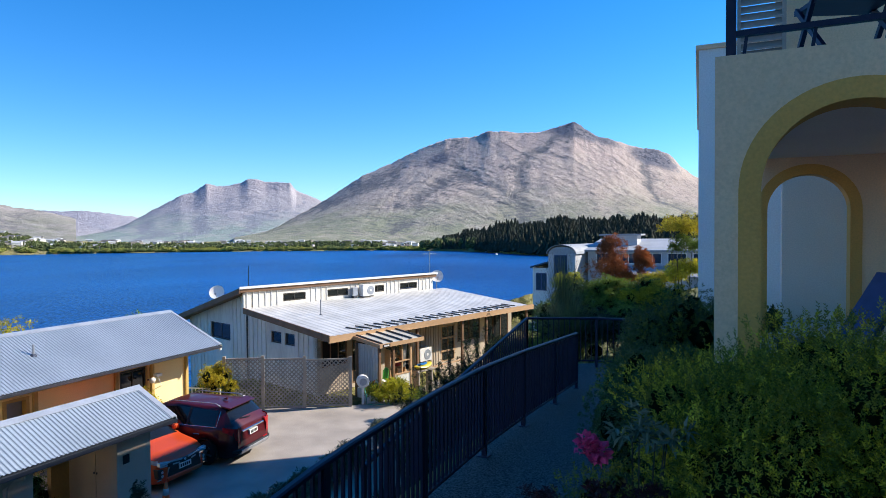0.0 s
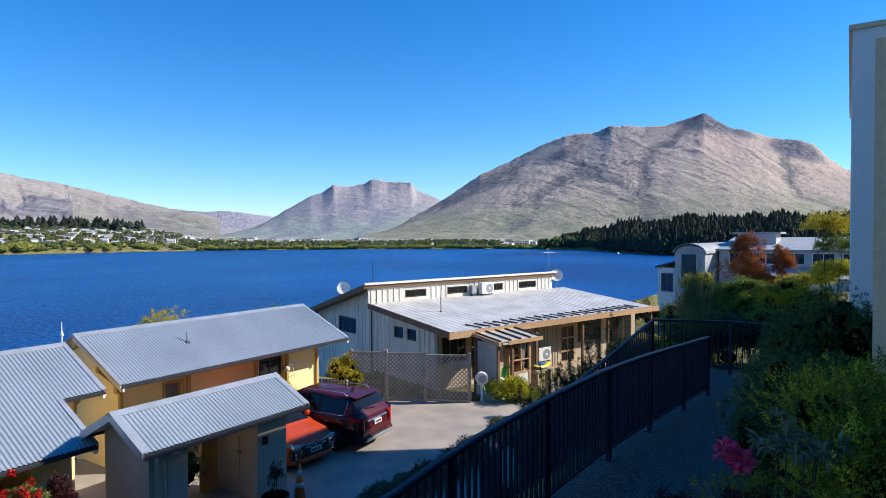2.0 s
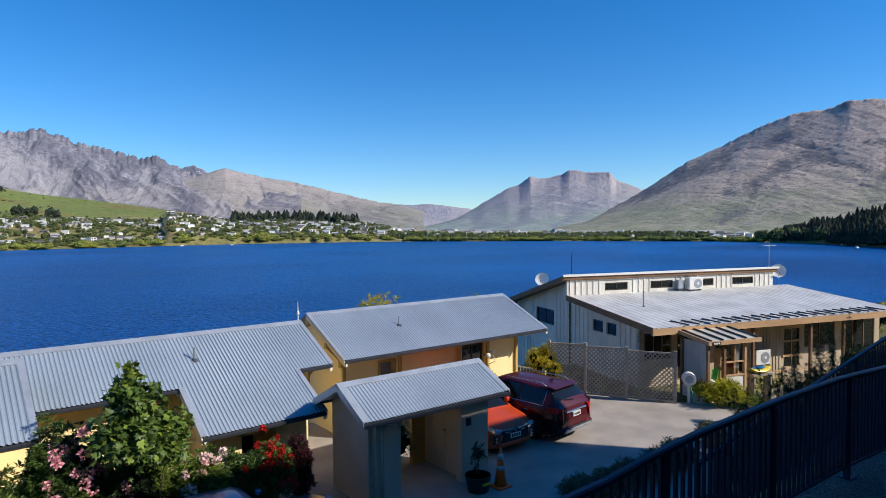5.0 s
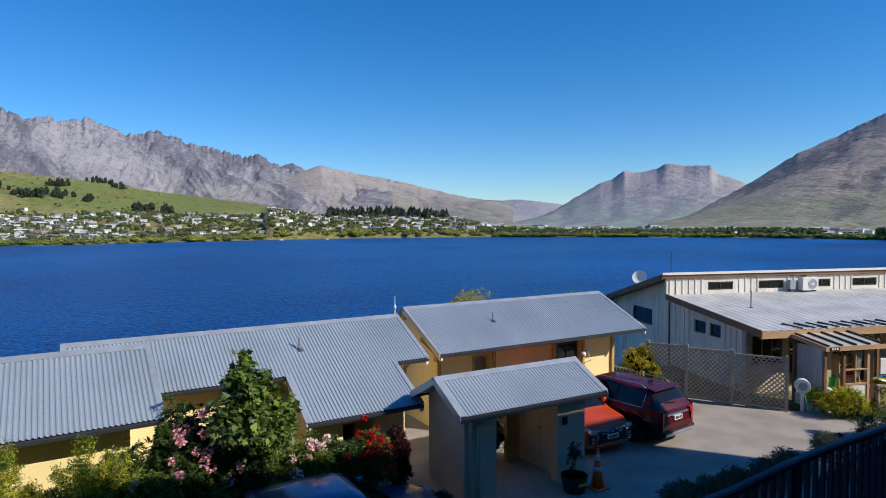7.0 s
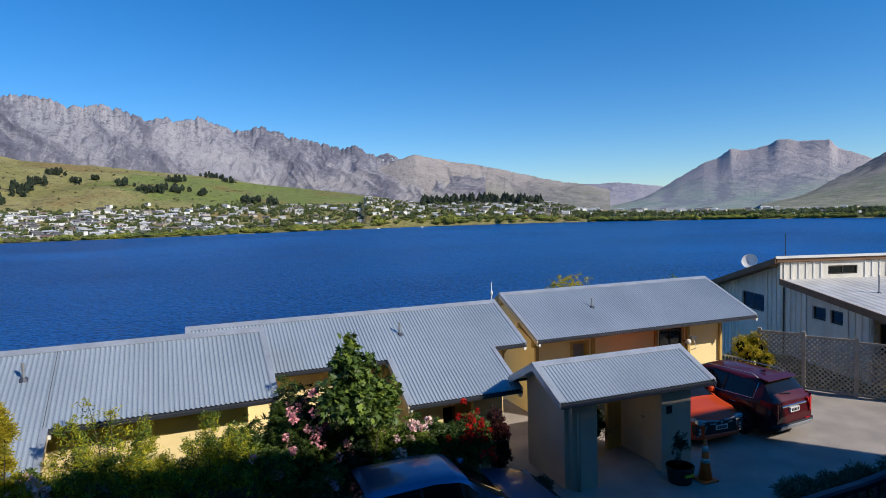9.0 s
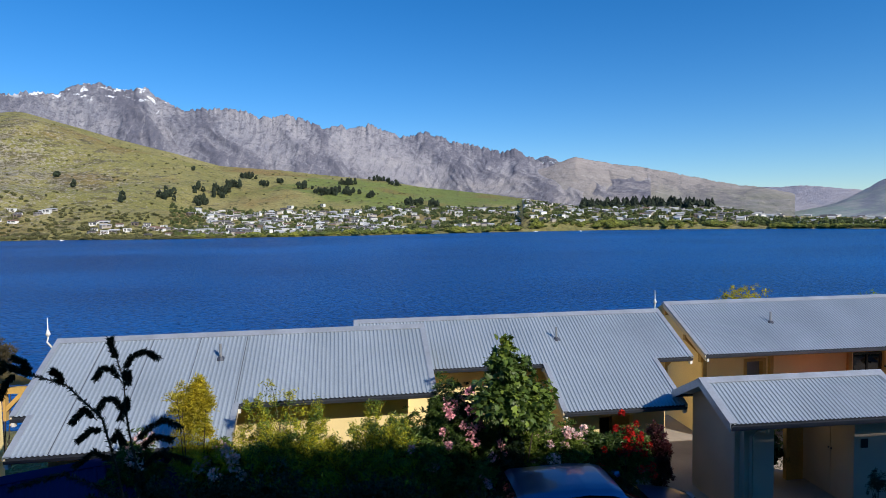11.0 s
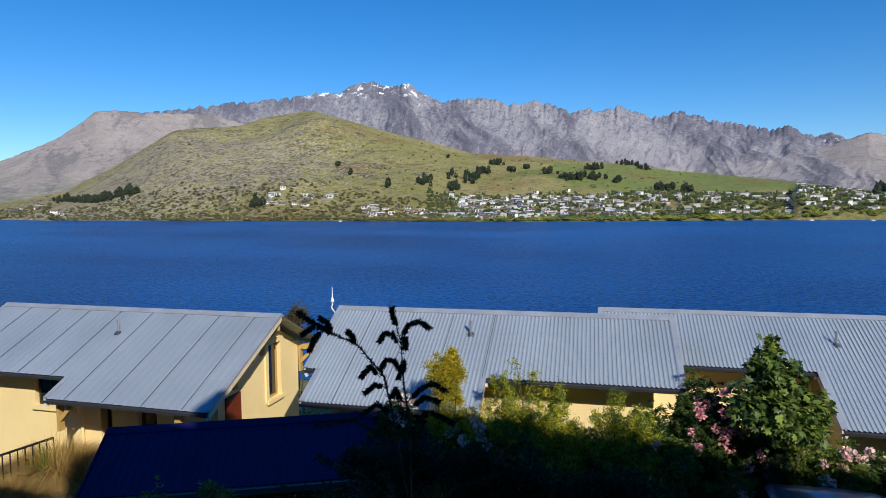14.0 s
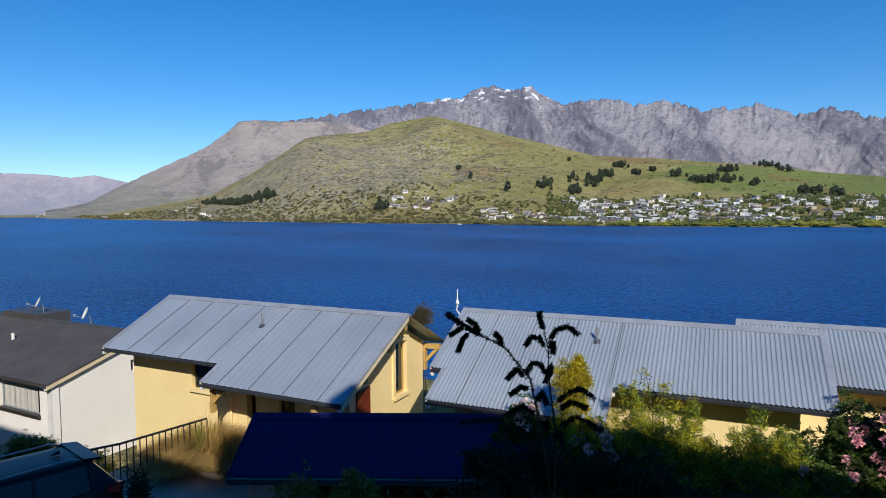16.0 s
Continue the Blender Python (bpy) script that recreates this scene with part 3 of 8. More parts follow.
mountain("broad brown mountain with rocky summit above the lake", [(-12, 0.5), (-4, 2.2), (2.4, 4.7), (3.4, 5.5), (4.5, 6.7), (5.4, 7.2), (6.6, 7.35), (8.0, 7.7), (9.2, 8.25), (10.4, 8.5), (11.4, 9.1), (12.0, 9.6), (12.6, 9.95), (13.3, 9.75), (14.1, 9.5), (15.9, 9.1), (17.4, 9.05),
         (19, 9.3), (20.2, 9.35), (21.2, 9.0), (22.1, 8.8), (24.2, 8.7), (26.7, 7.7), (29.3, 6.45), (31.9, 5.3), (33.9, 4.0), (35.5, 2.95), (37.9, 1.6), (40.4, 0.1), (43, -0.4)], 2100, 3700, TUSSOCK, 0.13, -0.021, 1.7, 640.0, broad=0.03, dip=0.69)
mountain("distant two-headed mountain with light haze put into its colour", [(30, 0.1), (34, 2.2), (35.9, 3.25), (37.7, 4.0), (38.2, 4.65), (39.2, 4.75), (40.3, 4.7), (41.2, 4.95), (41.8, 5.0), (42.5, 4.55), (43.9, 4.25), (44.8, 4.35), (45.2, 4.5), (46.2, 3.75), (47.3, 3.4), (48.2, 2.9), (49.5, 2.15), (51.2, 1.1), (52.8, 0.3), (55, -0.3)],
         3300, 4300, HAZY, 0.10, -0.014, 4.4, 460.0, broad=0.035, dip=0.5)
mountain("long dun ridge falling towards the lake", [(55, 1.4), (57.7, 2.1), (59.1, 2.25), (61.2, 2.75), (64, 3.45), (66.6, 4.05), (69, 4.4), (70.9, 4.75), (72.4, 5.15), (73.4, 4.9), (75, 4.3), (79, 3.4), (84, 2.0), (90, 0.8)], 3000, 4150, DUN, 0.12, -0.05, 7.2, 380.0)
mountain("hills ending the far valley, lilac haze put into their colour", [(44, 0.9), (47, 1.3), (50.8, 1.6), (52.4, 1.8), (54.4, 2.05), (56, 1.95), (58, 2.05), (61, 2.3), (66, 2.8), (70, 3.0)], 4250, 4560, LILAC, 0.09, 0.04, 6.1)
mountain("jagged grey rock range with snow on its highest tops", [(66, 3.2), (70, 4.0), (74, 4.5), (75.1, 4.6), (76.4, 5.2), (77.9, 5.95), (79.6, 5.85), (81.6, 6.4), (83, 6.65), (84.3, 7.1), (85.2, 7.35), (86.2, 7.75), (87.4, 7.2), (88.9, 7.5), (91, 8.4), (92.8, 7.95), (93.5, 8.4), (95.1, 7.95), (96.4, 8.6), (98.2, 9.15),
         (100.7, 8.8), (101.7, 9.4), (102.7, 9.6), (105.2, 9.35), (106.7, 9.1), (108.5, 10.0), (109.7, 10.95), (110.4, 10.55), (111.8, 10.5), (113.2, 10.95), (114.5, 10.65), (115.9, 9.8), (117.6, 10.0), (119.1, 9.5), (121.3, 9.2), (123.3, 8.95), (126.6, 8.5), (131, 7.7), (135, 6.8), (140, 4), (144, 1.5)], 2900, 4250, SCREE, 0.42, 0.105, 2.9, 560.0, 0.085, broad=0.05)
mountain("far snowy peak behind the saddle", [(72, 3.4), (73.6, 4.6), (74.3, 5.1), (75.0, 5.35), (75.7, 5.1), (76.4, 4.95), (77.5, 4.2), (79, 3.4)], 4450, 4620, SNOWY, 0.2, 0.04, 3.3)
mountain("bare dun shoulder beside the rock range", [(119, 3.5), (122, 6.5), (126.8, 7.9), (130, 7.75), (131.7, 7.75), (134, 7.8), (135.4, 7.6), (136.3, 6.75), (138.1, 5.35), (140.3, 4.25), (142.8, 3.0), (144.7, 2.0), (147.3, 0.5), (150, -0.2)], 2700, 3950, DUN, 0.10, -0.05, 9.3, 420.0)
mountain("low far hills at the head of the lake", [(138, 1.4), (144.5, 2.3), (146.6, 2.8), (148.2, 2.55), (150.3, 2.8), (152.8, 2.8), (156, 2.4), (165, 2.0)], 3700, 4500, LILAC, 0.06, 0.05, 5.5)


# ---- far woods and the town across the lake ----
LEAF_FAR = mk("far_willow_green", (0.24, 0.25, 0.03), (0.09, 0.125, 0.028), 0.03, 0.8, 0, 0, island=0.4, fine=0.2)
GARDEN_FAR = mk("far_garden_green", (0.11, 0.135, 0.035), (0.055, 0.08, 0.024), 0.03, 0.85, 0, 0, island=0.5, fine=0.2)
SCRUB_FAR = mk("far_scrub_olive", (0.15, 0.145, 0.05), (0.085, 0.09, 0.034), 0.03, 0.85, 0, 0, island=0.4, fine=0.2)
PINE_FAR = mk("far_pine_green", (0.028, 0.042, 0.020), (0.018, 0.030, 0.016), 0.02, 0.85, 0, 0, island=0.4, fine=0.2)
rng = np.random.default_rng(5)


def crowns(name, label, spots, mat, conifer):
    """Far trees, each a ragged crown of small clumps; spots are x, y, z, height, width."""
    vs, fs = [], []
    for x, y, z, h, w in spots:
        n = 36 if conifer else 44
        for i in range(n):
            if conifer:
                k = (i + 0.5) / n
                r = w * 0.5 * (1 - k) ** 0.6 * rng.uniform(0.6, 1.25) + 0.3
                a = i * 2.4 + rng.uniform(-0.4, 0.4)
                c = np.array([x + math.cos(a) * r * 0.5, y + math.sin(a) * r * 0.5, z + h * (0.06 + 0.9 * k)])
                q = np.array([math.cos(a), math.sin(a), -0.5]) * r * 0.75
                t = np.array([-math.sin(a), math.cos(a), 0]) * r * 0.75
                u = np.array([0, 0, h * 0.09])
                pts = [c - q * 0.8 + u, c + q + t * 0.8, c + q - t * 0.8, c + u * 1.6]
                b = len(vs)
                vs += [tuple(p) for p in pts]
                fs += [(b, b + 1, b + 2), (b + 1, b + 3, b + 2), (b, b + 3, b + 1)]
            else:
                d = rng.normal(size=3)
                d /= np.linalg.norm(d)
                d[2] = max(d[2], -0.75)
                c = np.array([x, y, z + h * 0.48]) + d * np.array([w * 0.36, w * 0.36, h * 0.40]) * rng.uniform(0.7, 1.05)
                r = np.array([w, w, h]) * rng.uniform(0.10, 0.19)
                t = rng.uniform(0, 6.28)
                b = len(vs)
                vs += [tuple(c + r * np.array([math.cos(t + 2.094 * q), math.sin(t + 2.094 * q), 0.1 * q - 0.3])) for q in range(3)] + [tuple(c + r * np.array([0.2, 0.1, 0.8])), tuple(c - r * np.array([0.1, 0.1, 0.9]))]
                fs += [(b, b + 1, b + 3), (b + 1, b + 2, b + 3), (b + 2, b, b + 3), (b + 1, b, b + 4), (b + 2, b + 1, b + 4), (b, b + 2, b + 4)]
    ob = new(name, raw_mesh(name, vs, fs, mat))
    tagged(ob, label, "woods", kind="stuff")


def spot(az, d, h, w):
    p = polar(az, d)
    return (p.x, p.y, land(p.x, p.y) - 0.5, h, w)


pines = []
for _ in range(2300):
    az = rng.uniform(2, 24.5)
    ds = lerp_table(az, SHORE)
    pines.append(spot(az, ds + 15 + 330 * rng.random() ** 1.3, rng.uniform(11, 24) * (1 if az < 21 else 0.75) * (1 + 0.35 * fbm(az * 0.6, 4.4, 0.2, 3)), rng.uniform(7, 12)))
for _ in range(130):
    pines.append(spot(rng.uniform(61, 72), rng.uniform(1640, 1790), rng.uniform(14, 28), rng.uniform(13, 20)))
edge = np.random.default_rng(19)
for _ in range(300):
    az = edge.uniform(2, 21.5)
    pines.append(spot(az, lerp_table(az, SHORE) + edge.uniform(2, 14), edge.uniform(8, 15), edge.uniform(8, 12)))
crowns("far_pine_wood", "dark conifer woods across the lake", pines, PINE_FAR, True)

leafy = []
for _ in range(1500):
    az = rng.uniform(26, 107)
    k = fbm(az * 0.9, 2.2, 0.4, 3)
    if k > rng.uniform(-0.5, 0.25):
        leafy.append(spot(az, lerp_table(az, SHORE) + rng.uniform(4, 42), (rng.uniform(4, 8) + 7 * max(k, 0)) * (1 if az > 58 else 0.7), rng.uniform(9, 16) * (1 if az > 58 else 0.8)))
for _ in range(240):
    az = edge.uniform(26, 57)
    leafy.append(spot(az, lerp_table(az, SHORE) + edge.uniform(3, 20), edge.uniform(5, 9), edge.uniform(8, 13)))
garden = [spot(az, lerp_table(az, SHORE) + edge.uniform(10, 60), edge.uniform(13, 21), edge.uniform(11, 16)) for az in edge.uniform(21.5, 26.5, 46)]
for _ in range(4200):
    az = rng.uniform(30, 108)
    garden.append(spot(az, lerp_table(az, SHORE) + 30 + (480 if az > 58 else 150) * rng.random() ** 1.1, rng.uniform(3, 10) * (1 if az > 58 else 1.3), rng.uniform(6, 13)))


def on_slope(az, el):
    """How far out the far hillside lies on a bearing at a height angle."""
    d = lerp_table(az, SHORE) + 5
    while d < 3200:
        p = polar(az, d)
        if land(p.x, p.y) >= 6 + d * math.tan(radians(el)):
            return d
        d += 8
    return lerp_table(az, CREST_FAR) - 40


# dark cypress clumps and shelter belts on the hill
belts = []
for az, el, n in ((108.1, 1.93, 3), (106.2, 4.17, 1), (105.8, 2.54, 3), (105.5, 1.36, 5), (104, 2.17, 7), (103.1, 2.78, 6), (101.9, 3.58, 6), (100.4, 2.97, 3), (99.1, 3.17, 2), (96.9, 2.7, 4), (95.3, 2.14, 5), (94.5, 2.1, 5), (93.1, 2.15, 7), (93, 3.02, 7), (91, 1.85, 3), (90.1, 3.51, 6), (88.7, 2.95, 3), (87.4, 1.06, 4), (86.5, 1.15, 3), (85.1, 0.84, 5), (116, 3.53, 1), (115.1, 2.91, 1), (111.6, 1.6, 1), (137.8, 0.49, 6), (137, 0.48, 8), (136.1, 0.43, 8), (135, 0.52, 9), (133.9, 0.91, 8), (132.9, 1.2, 6), (123.2, 0.09, 4), (108.3, 1.88, 3), (116.1, 3.54, 1)):
    for _ in range(2 * n):
        a = az + float(rng.normal(0, 0.11 * n ** 0.7))
        belts.append(spot(a, on_slope(a, el + float(rng.normal(0, 0.06))) + float(rng.normal(0, 12)), rng.uniform(13, 27), rng.uniform(11, 18)))
crowns("far_cypress_wood", "dark cypress clumps and shelter belts on the hill across the lake", belts, PINE_FAR, False)
crowns("far_garden_trees", "darker green garden trees among the houses across the lake", garden, GARDEN_FAR, False)
scrub = []
for _ in range(2000):
    az = rng.uniform(104, 150)
    scrub.append(spot(az, lerp_table(az, SHORE) + 6 + 300 * rng.random() ** 1.6, rng.uniform(2, 7), rng.uniform(6, 12)))
for _ in range(420):
    scrub.append(spot(rng.uniform(85, 140), rng.uniform(1450, 2500), rng.uniform(2, 6), rng.uniform(5, 10)))
crowns("far_scrub", "olive scrub dotted over the hill across the lake", scrub, SCRUB_FAR, False)
crowns("far_broadleaf_wood", "green willows and garden trees along the far shore", leafy, LEAF_FAR, False)

FAR_WALLS = [mk("far_white_wall", (0.88, 0.87, 0.84), (0.80, 0.78, 0.74), 0.05, 0.8, 0, 0, obj=0.1, fine=0.3), mk("far_stone_wall", (0.42, 0.38, 0.33), (0.34, 0.30, 0.26), 0.05, 0.8, 0, 0, obj=0.3, fine=0.3),
             mk("far_timber_wall", (0.23, 0.17, 0.125), (0.17, 0.13, 0.10), 0.05, 0.8, 0, 0, obj=0.3, fine=0.3)]
FAR_ROOF_D = mk("far_house_dark_roof", (0.15, 0.14, 0.14), (0.10, 0.09, 0.09), 0.05, 0.7, 0, 0, obj=0.4, fine=0.3)
FAR_ROOF_R = mk("far_house_tile_roof", (0.24, 0.15, 0.11), (0.19, 0.12, 0.09), 0.05, 0.8, 0, 0, obj=0.3, fine=0.3)
FAR_ROOF_P = mk("far_house_pale_roof", (0.62, 0.62, 0.62), (0.48, 0.48, 0.48), 0.05, 0.6, 0, 0, obj=0.3, fine=0.3)
FAR_GLASS = glass_mat("far_house_glass", (0.03, 0.035, 0.04), 0.2)


def far_roof(r, w, d, h, roof):
    if roof == "flat":
        r.box(-w / 2 - 0.5, w / 2 + 0.5, -d / 2 - 0.5, d / 2 + 0.5, h, h + 0.5)
    elif roof == "mono":
        r.prism([(-d / 2 - 0.6, h), (d / 2 + 0.6, h + 1.6), (d / 2 + 0.6, h + 2.0), (-d / 2 - 0.6, h + 0.4)], -w / 2 - 0.5, w / 2 + 0.5, "x")
    else:
        r.prism([(-d / 2 - 0.6, h - 0.2), (d / 2 + 0.6, h - 0.2), (0, h + d * 0.24)], -w / 2 - 0.5, w / 2 + 0.5, "x")
    return r


def far_house_kind(w, d, h, roof, floors, wall, cover, label):
    e = thing("house", label, "house", group="houses of the town across the lake")
    part("wall", MB().box(-w / 2, w / 2, -d / 2, d / 2, -4, h), wall, e)
    part("roof", far_roof(MB(), w, d, h, roof), cover, e)
    for f in range(floors):
        z = h - 2.2 - 2.8 * f
        for x, q in ((-w * 0.27, w * 0.13), (w * 0.2, w * 0.2)):
            part("window", MB().box(x - q, x + q, -d / 2 - 0.06, -d / 2 + 0.05, z - 0.3, z + 1.5), FAR_GLASS, e)
    return e


kinds = [far_house_kind(15, 9, 5.6, "gable", 2, FAR_WALLS[0], FAR_ROOF_D, "white two-storey house with dark gabled roof across the lake"),
         far_house_kind(18, 10, 3.4, "gable", 1, FAR_WALLS[1], FAR_ROOF_D, "low stone-coloured house with dark gabled roof across the lake"),
         far_house_kind(14, 10, 6.2, "flat", 2, FAR_WALLS[0], FAR_ROOF_P, "white flat-roofed modern house across the lake"),
         far_house_kind(19, 9, 4.6, "mono", 1, FAR_WALLS[1], FAR_ROOF_P, "grey house with single-pitch roof across the lake"),
         far_house_kind(15, 9, 5.4, "gable", 2, FAR_WALLS[2], FAR_ROOF_D, "brown timber house with dark gabled roof across the lake"),
         far_house_kind(17, 10, 3.6, "gable", 1, FAR_WALLS[0], FAR_ROOF_R, "low white house with terracotta roof across the lake")]
town = []
for _ in range(112):
    az = float(rng.choice([rng.uniform(57, 80), rng.uniform(57, 106), rng.uniform(76, 106), rng.uniform(91, 105)]))
    town.append((az, 45 + (470 if az > 85 else 400) * float(rng.random()) ** 1.1))
town += [(float(rng.normal(97.5, 3.2)), float(rng.uniform(60, 430))) for _ in range(66)]
town += [(float(rng.uniform(27, 58)), float(rng.uniform(45, 150))) for _ in range(38)]
town += [(float(rng.uniform(104, 114)), float(rng.uniform(60, 190))) for _ in range(34)]
town += [(float(rng.uniform(116, 123)), float(rng.uniform(130, 260))) for _ in range(16)]
town += [(float(rng.uniform(138, 151)), float(rng.uniform(30, 260))) for _ in range(17)]
first = set()
for i, (az, off) in enumerate(town):
    p = polar(az, lerp_table(az, SHORE) + off)
    k = int(rng.choice([0, 0, 1, 2, 2, 3, 3, 4, 5]))
    # the long side with the windows looks over the water
    m = pose(p.x, p.y, land(p.x, p.y) + 0.6, 0, 0, az + float(rng.normal(0, 22)))
    if k in first:
        copy_thing(kinds[k], m @ Matrix.Diagonal((*[float(rng.uniform(0.7, 1.0))] * 3, 1)))
    else:
        first.add(k)
        kinds[k].matrix_basis = m

# the closer-packed roofs between them
for name, label, wall, cover, count in (("far_house_cluster", "close-packed white houses of the town across the lake", FAR_WALLS[0], FAR_ROOF_P, 350), ("far_house_cluster", "close-packed brown and grey houses of the town across the lake", FAR_WALLS[1], FAR_ROOF_D, 250)):
    e = thing(name, label, "houses", kind="stuff")
    walls, roofs = MB(), MB()
    for _ in range(count):
        az = float(rng.choice([rng.uniform(57, 106), rng.uniform(88, 106), rng.uniform(57, 78), rng.uniform(28, 106), rng.uniform(27, 57)]))
        p = polar(az, lerp_table(az, SHORE) + 45 + 430 * float(rng.random()) ** 1.1)
        m = pose(p.x, p.y, land(p.x, p.y) + 0.4, 0, 0, az + float(rng.normal(0, 25)))
        w, d, h = float(rng.uniform(9, 17)), float(rng.uniform(7, 10)), float(rng.uniform(2.6, 5.5))
        walls.box(-w / 2, w / 2, -d / 2, d / 2, -3, h, m)
        r = far_roof(MB(), w, d, h, str(rng.choice(["gable", "gable", "mono", "flat"])))
        roofs.add([m @ Vector(v) for v in r.v], r.f)
    part("wall", raw_mesh("wall", walls.v, walls.f, wall), wall, e)
    part("roof", raw_mesh("roof", roofs.v, roofs.f, cover), cover, e)

BOATHULL = mk("white_boat_hull", (0.8, 0.8, 0.8), None, 1, 0.4, 0, 0)
boat = thing("motor_boat", "small white motor boat moored off the wooded point", "boat", group="moored boats")
part("hull", MB().prism([(-3.6, 0.9), (-3.2, 0), (3, 0), (4.2, 1.2)], -1.2, 1.2, "y"), BOATHULL, boat)
part("cabin", MB().prism([(-1.6, 1.0), (1.4, 1.0), (0.6, 2.2), (-1.4, 2.2)], -0.9, 0.9, "y"), BOATHULL, boat)
for i, (az, d) in enumerate(((20.5, 1010), (19.6, 900), (76, 1145), (72, 1150), (116, 1190))):
    m = pose(*polar(az, d, LAKE - 0.1), 0, 0, 70 + 20 * i)
    if i:
        copy_thing(boat, m)
    else:
        boat.matrix_basis = m


# ---- drive, path and rails ----
mb = MB()
mb.prism([(-17.6, 4.6), (-14.3, 4.6), (-14.3, 0.2), (-12.6, -1.0), (-11.2, -4.6), (-9.6, -8.0), (-10.4, -13.4), (-8.6, -14.0), (-6.4, -14.6), (-6.0, -22), (-1.6, -22), (-1.6, -10.5), (-4.6, -7.5), (-4.9, 2), (-5.1, 12), (-6.0, 18.5), (-9.4, 21.4), (-12.2, 18.2), (-17.6, 15.4)], -0.25, 0.0, "z")
solo("drive", mb, CONCRETE, "pale worn concrete drive, half in shade", "drive", "structure")


def path_z(y):
    return lerp_table(y, [(-6, 3.45), (2.6, 3.42), (3.5, 3.52), (5, 3.56), (6.3, 3.55), (7.8, 3.47), (11.1, 3.23), (13.6, 3.15)])


mb = MB()
mb.grid(lambda u, v: (-2.62 + 1.55 * u, -6 + 19.8 * v, path_z(-6 + 19.8 * v)), 2, 60)
solo("path", mb, GRAVEL, "exposed-aggregate concrete footpath along the garden", "path", "structure")


def rail_run(parent, x, ys, zf, base_drop=1.0, gap=0.088):
    """A baluster rail along y at x: top rail, bottom rail, posts, balusters."""
    n = 24
    top = [(x, ys[0] + (ys[-1] - ys[0]) * i / n, 0) for i in range(n + 1)]
    part("top_rail", MB().sweep([(a[0], a[1], zf(a[1]) - 0.02) for a in top], 0.06, 0.045), RAIL, parent)
    part("bottom_rail", MB().sweep([(a[0], a[1], zf(a[1]) - 0.88) for a in top], 0.035, 0.03), RAIL, parent)
    for y in ys:
        part("post", MB().box(x - 0.025, x + 0.025, y - 0.025, y + 0.025, zf(y) - base_drop - 0.02, zf(y) - 0.02).box(x - 0.06, x + 0.06, y - 0.06, y + 0.06, zf(y) - base_drop - 0.01, zf(y) - base_drop + 0.012), RAIL, parent)
    y = ys[0]
    k = 0
    while y < ys[-1]:
        part("baluster", MB().box(x - 0.012, x + 0.012, y - 0.010, y + 0.010, zf(y) - 0.89, zf(y) - 0.03), RAIL, parent)
        y += gap
        k += 1


rail = thing("railing", "dark navy metal railing with thin upright bars beside the path", "railing")
rail_run(rail, -2.43, [-0.6, 1.0, 2.2, 3.4, 4.9, 6.4, 7.85, 9.5, 11.05], lambda y: path_z(y) + 1.0)
rail2 = thing("railing", "dark navy metal railing round the landing and down the ramp", "railing")
zr2 = lambda y: lerp_table(y, [(5.6, 3.2), (7, 3.45), (12.7, 4.22), (14, 4.22)])
rail_run(rail2, -3.86, [6.2, 8.4, 10.6, 12.75], zr2, 1.0, 0.12)
mb = MB().sweep([(-3.86, 12.75, 4.2), (-2.5, 13.3, 4.2), (-1.0, 13.3, 4.2)], 0.06, 0.045)
part("top_rail", mb, RAIL, rail2)
mb = MB().sweep([(-3.86, 12.75, 3.3), (-2.5, 13.3, 3.3), (-1.0, 13.3, 3.3)], 0.035, 0.03)
part("bottom_rail", mb, RAIL, rail2)
for k in range(27):
    p = Vector((-3.86, 12.75, 0)).lerp(Vector((-2.5, 13.3, 0)), k / 13) if k <= 13 else Vector((-2.5, 13.3, 0)).lerp(Vector((-1.0, 13.3, 0)), (k - 13) / 13)
    w = 0.025 if k in (0, 13, 26) else 0.008
    part("post" if w > 0.02 else "baluster", MB().box(p.x - w, p.x + w, p.y - w, p.y + w, 3.14 if w > 0.02 else 3.3, 4.18), RAIL, rail2)
mb = MB().add([(-4.1, 12.9, 3.15), (-2.6, 13.75, 3.15), (-1.0, 13.75, 3.15), (-1.0, 11.2, 3.15), (-2.6, 11.2, 3.15), (-4.1, 11.8, 3.15)], [(0, 1, 2, 3, 4, 5)])
mb.grid(lambda u, v: (-3.9 + 1.2 * u, 5 + 7.8 * v, zr2(5 + 7.8 * v) - 1.06), 1, 12)
solo("ramp", mb, GRAVEL, "exposed-aggregate landing and ramp", "ramp", "structure")


# ---- houses of the row ----
def corrugated(y0, y1, xz, pitch=0.12, amp=0.019):
    """A corrugated sheet between y0 and y1 over the profile xz (pairs x, z)."""
    mb = MB()
    ys = [(y0, 0)]
    for i in range(math.floor(y0 / pitch), math.ceil(y1 / pitch) + 1):
        ys += [((i + f) * pitch, h) for f, h in ((0, 0), (0.22, 0.15), (0.38, 1), (0.62, 1), (0.78, 0.15)) if y0 + 0.004 < (i + f) * pitch < y1 - 0.004]
    ys.append((y1, 0))
    rows = []
    for x, z in xz:
        rows.append(len(mb.v))
        mb.v += [(x, y, z + h * amp) for y, h in ys]
    for a, b in zip(rows, rows[1:]):
        mb.f += [(a + i, b + i, b + i + 1, a + i + 1) for i in range(len(ys) - 1)]
    return mb


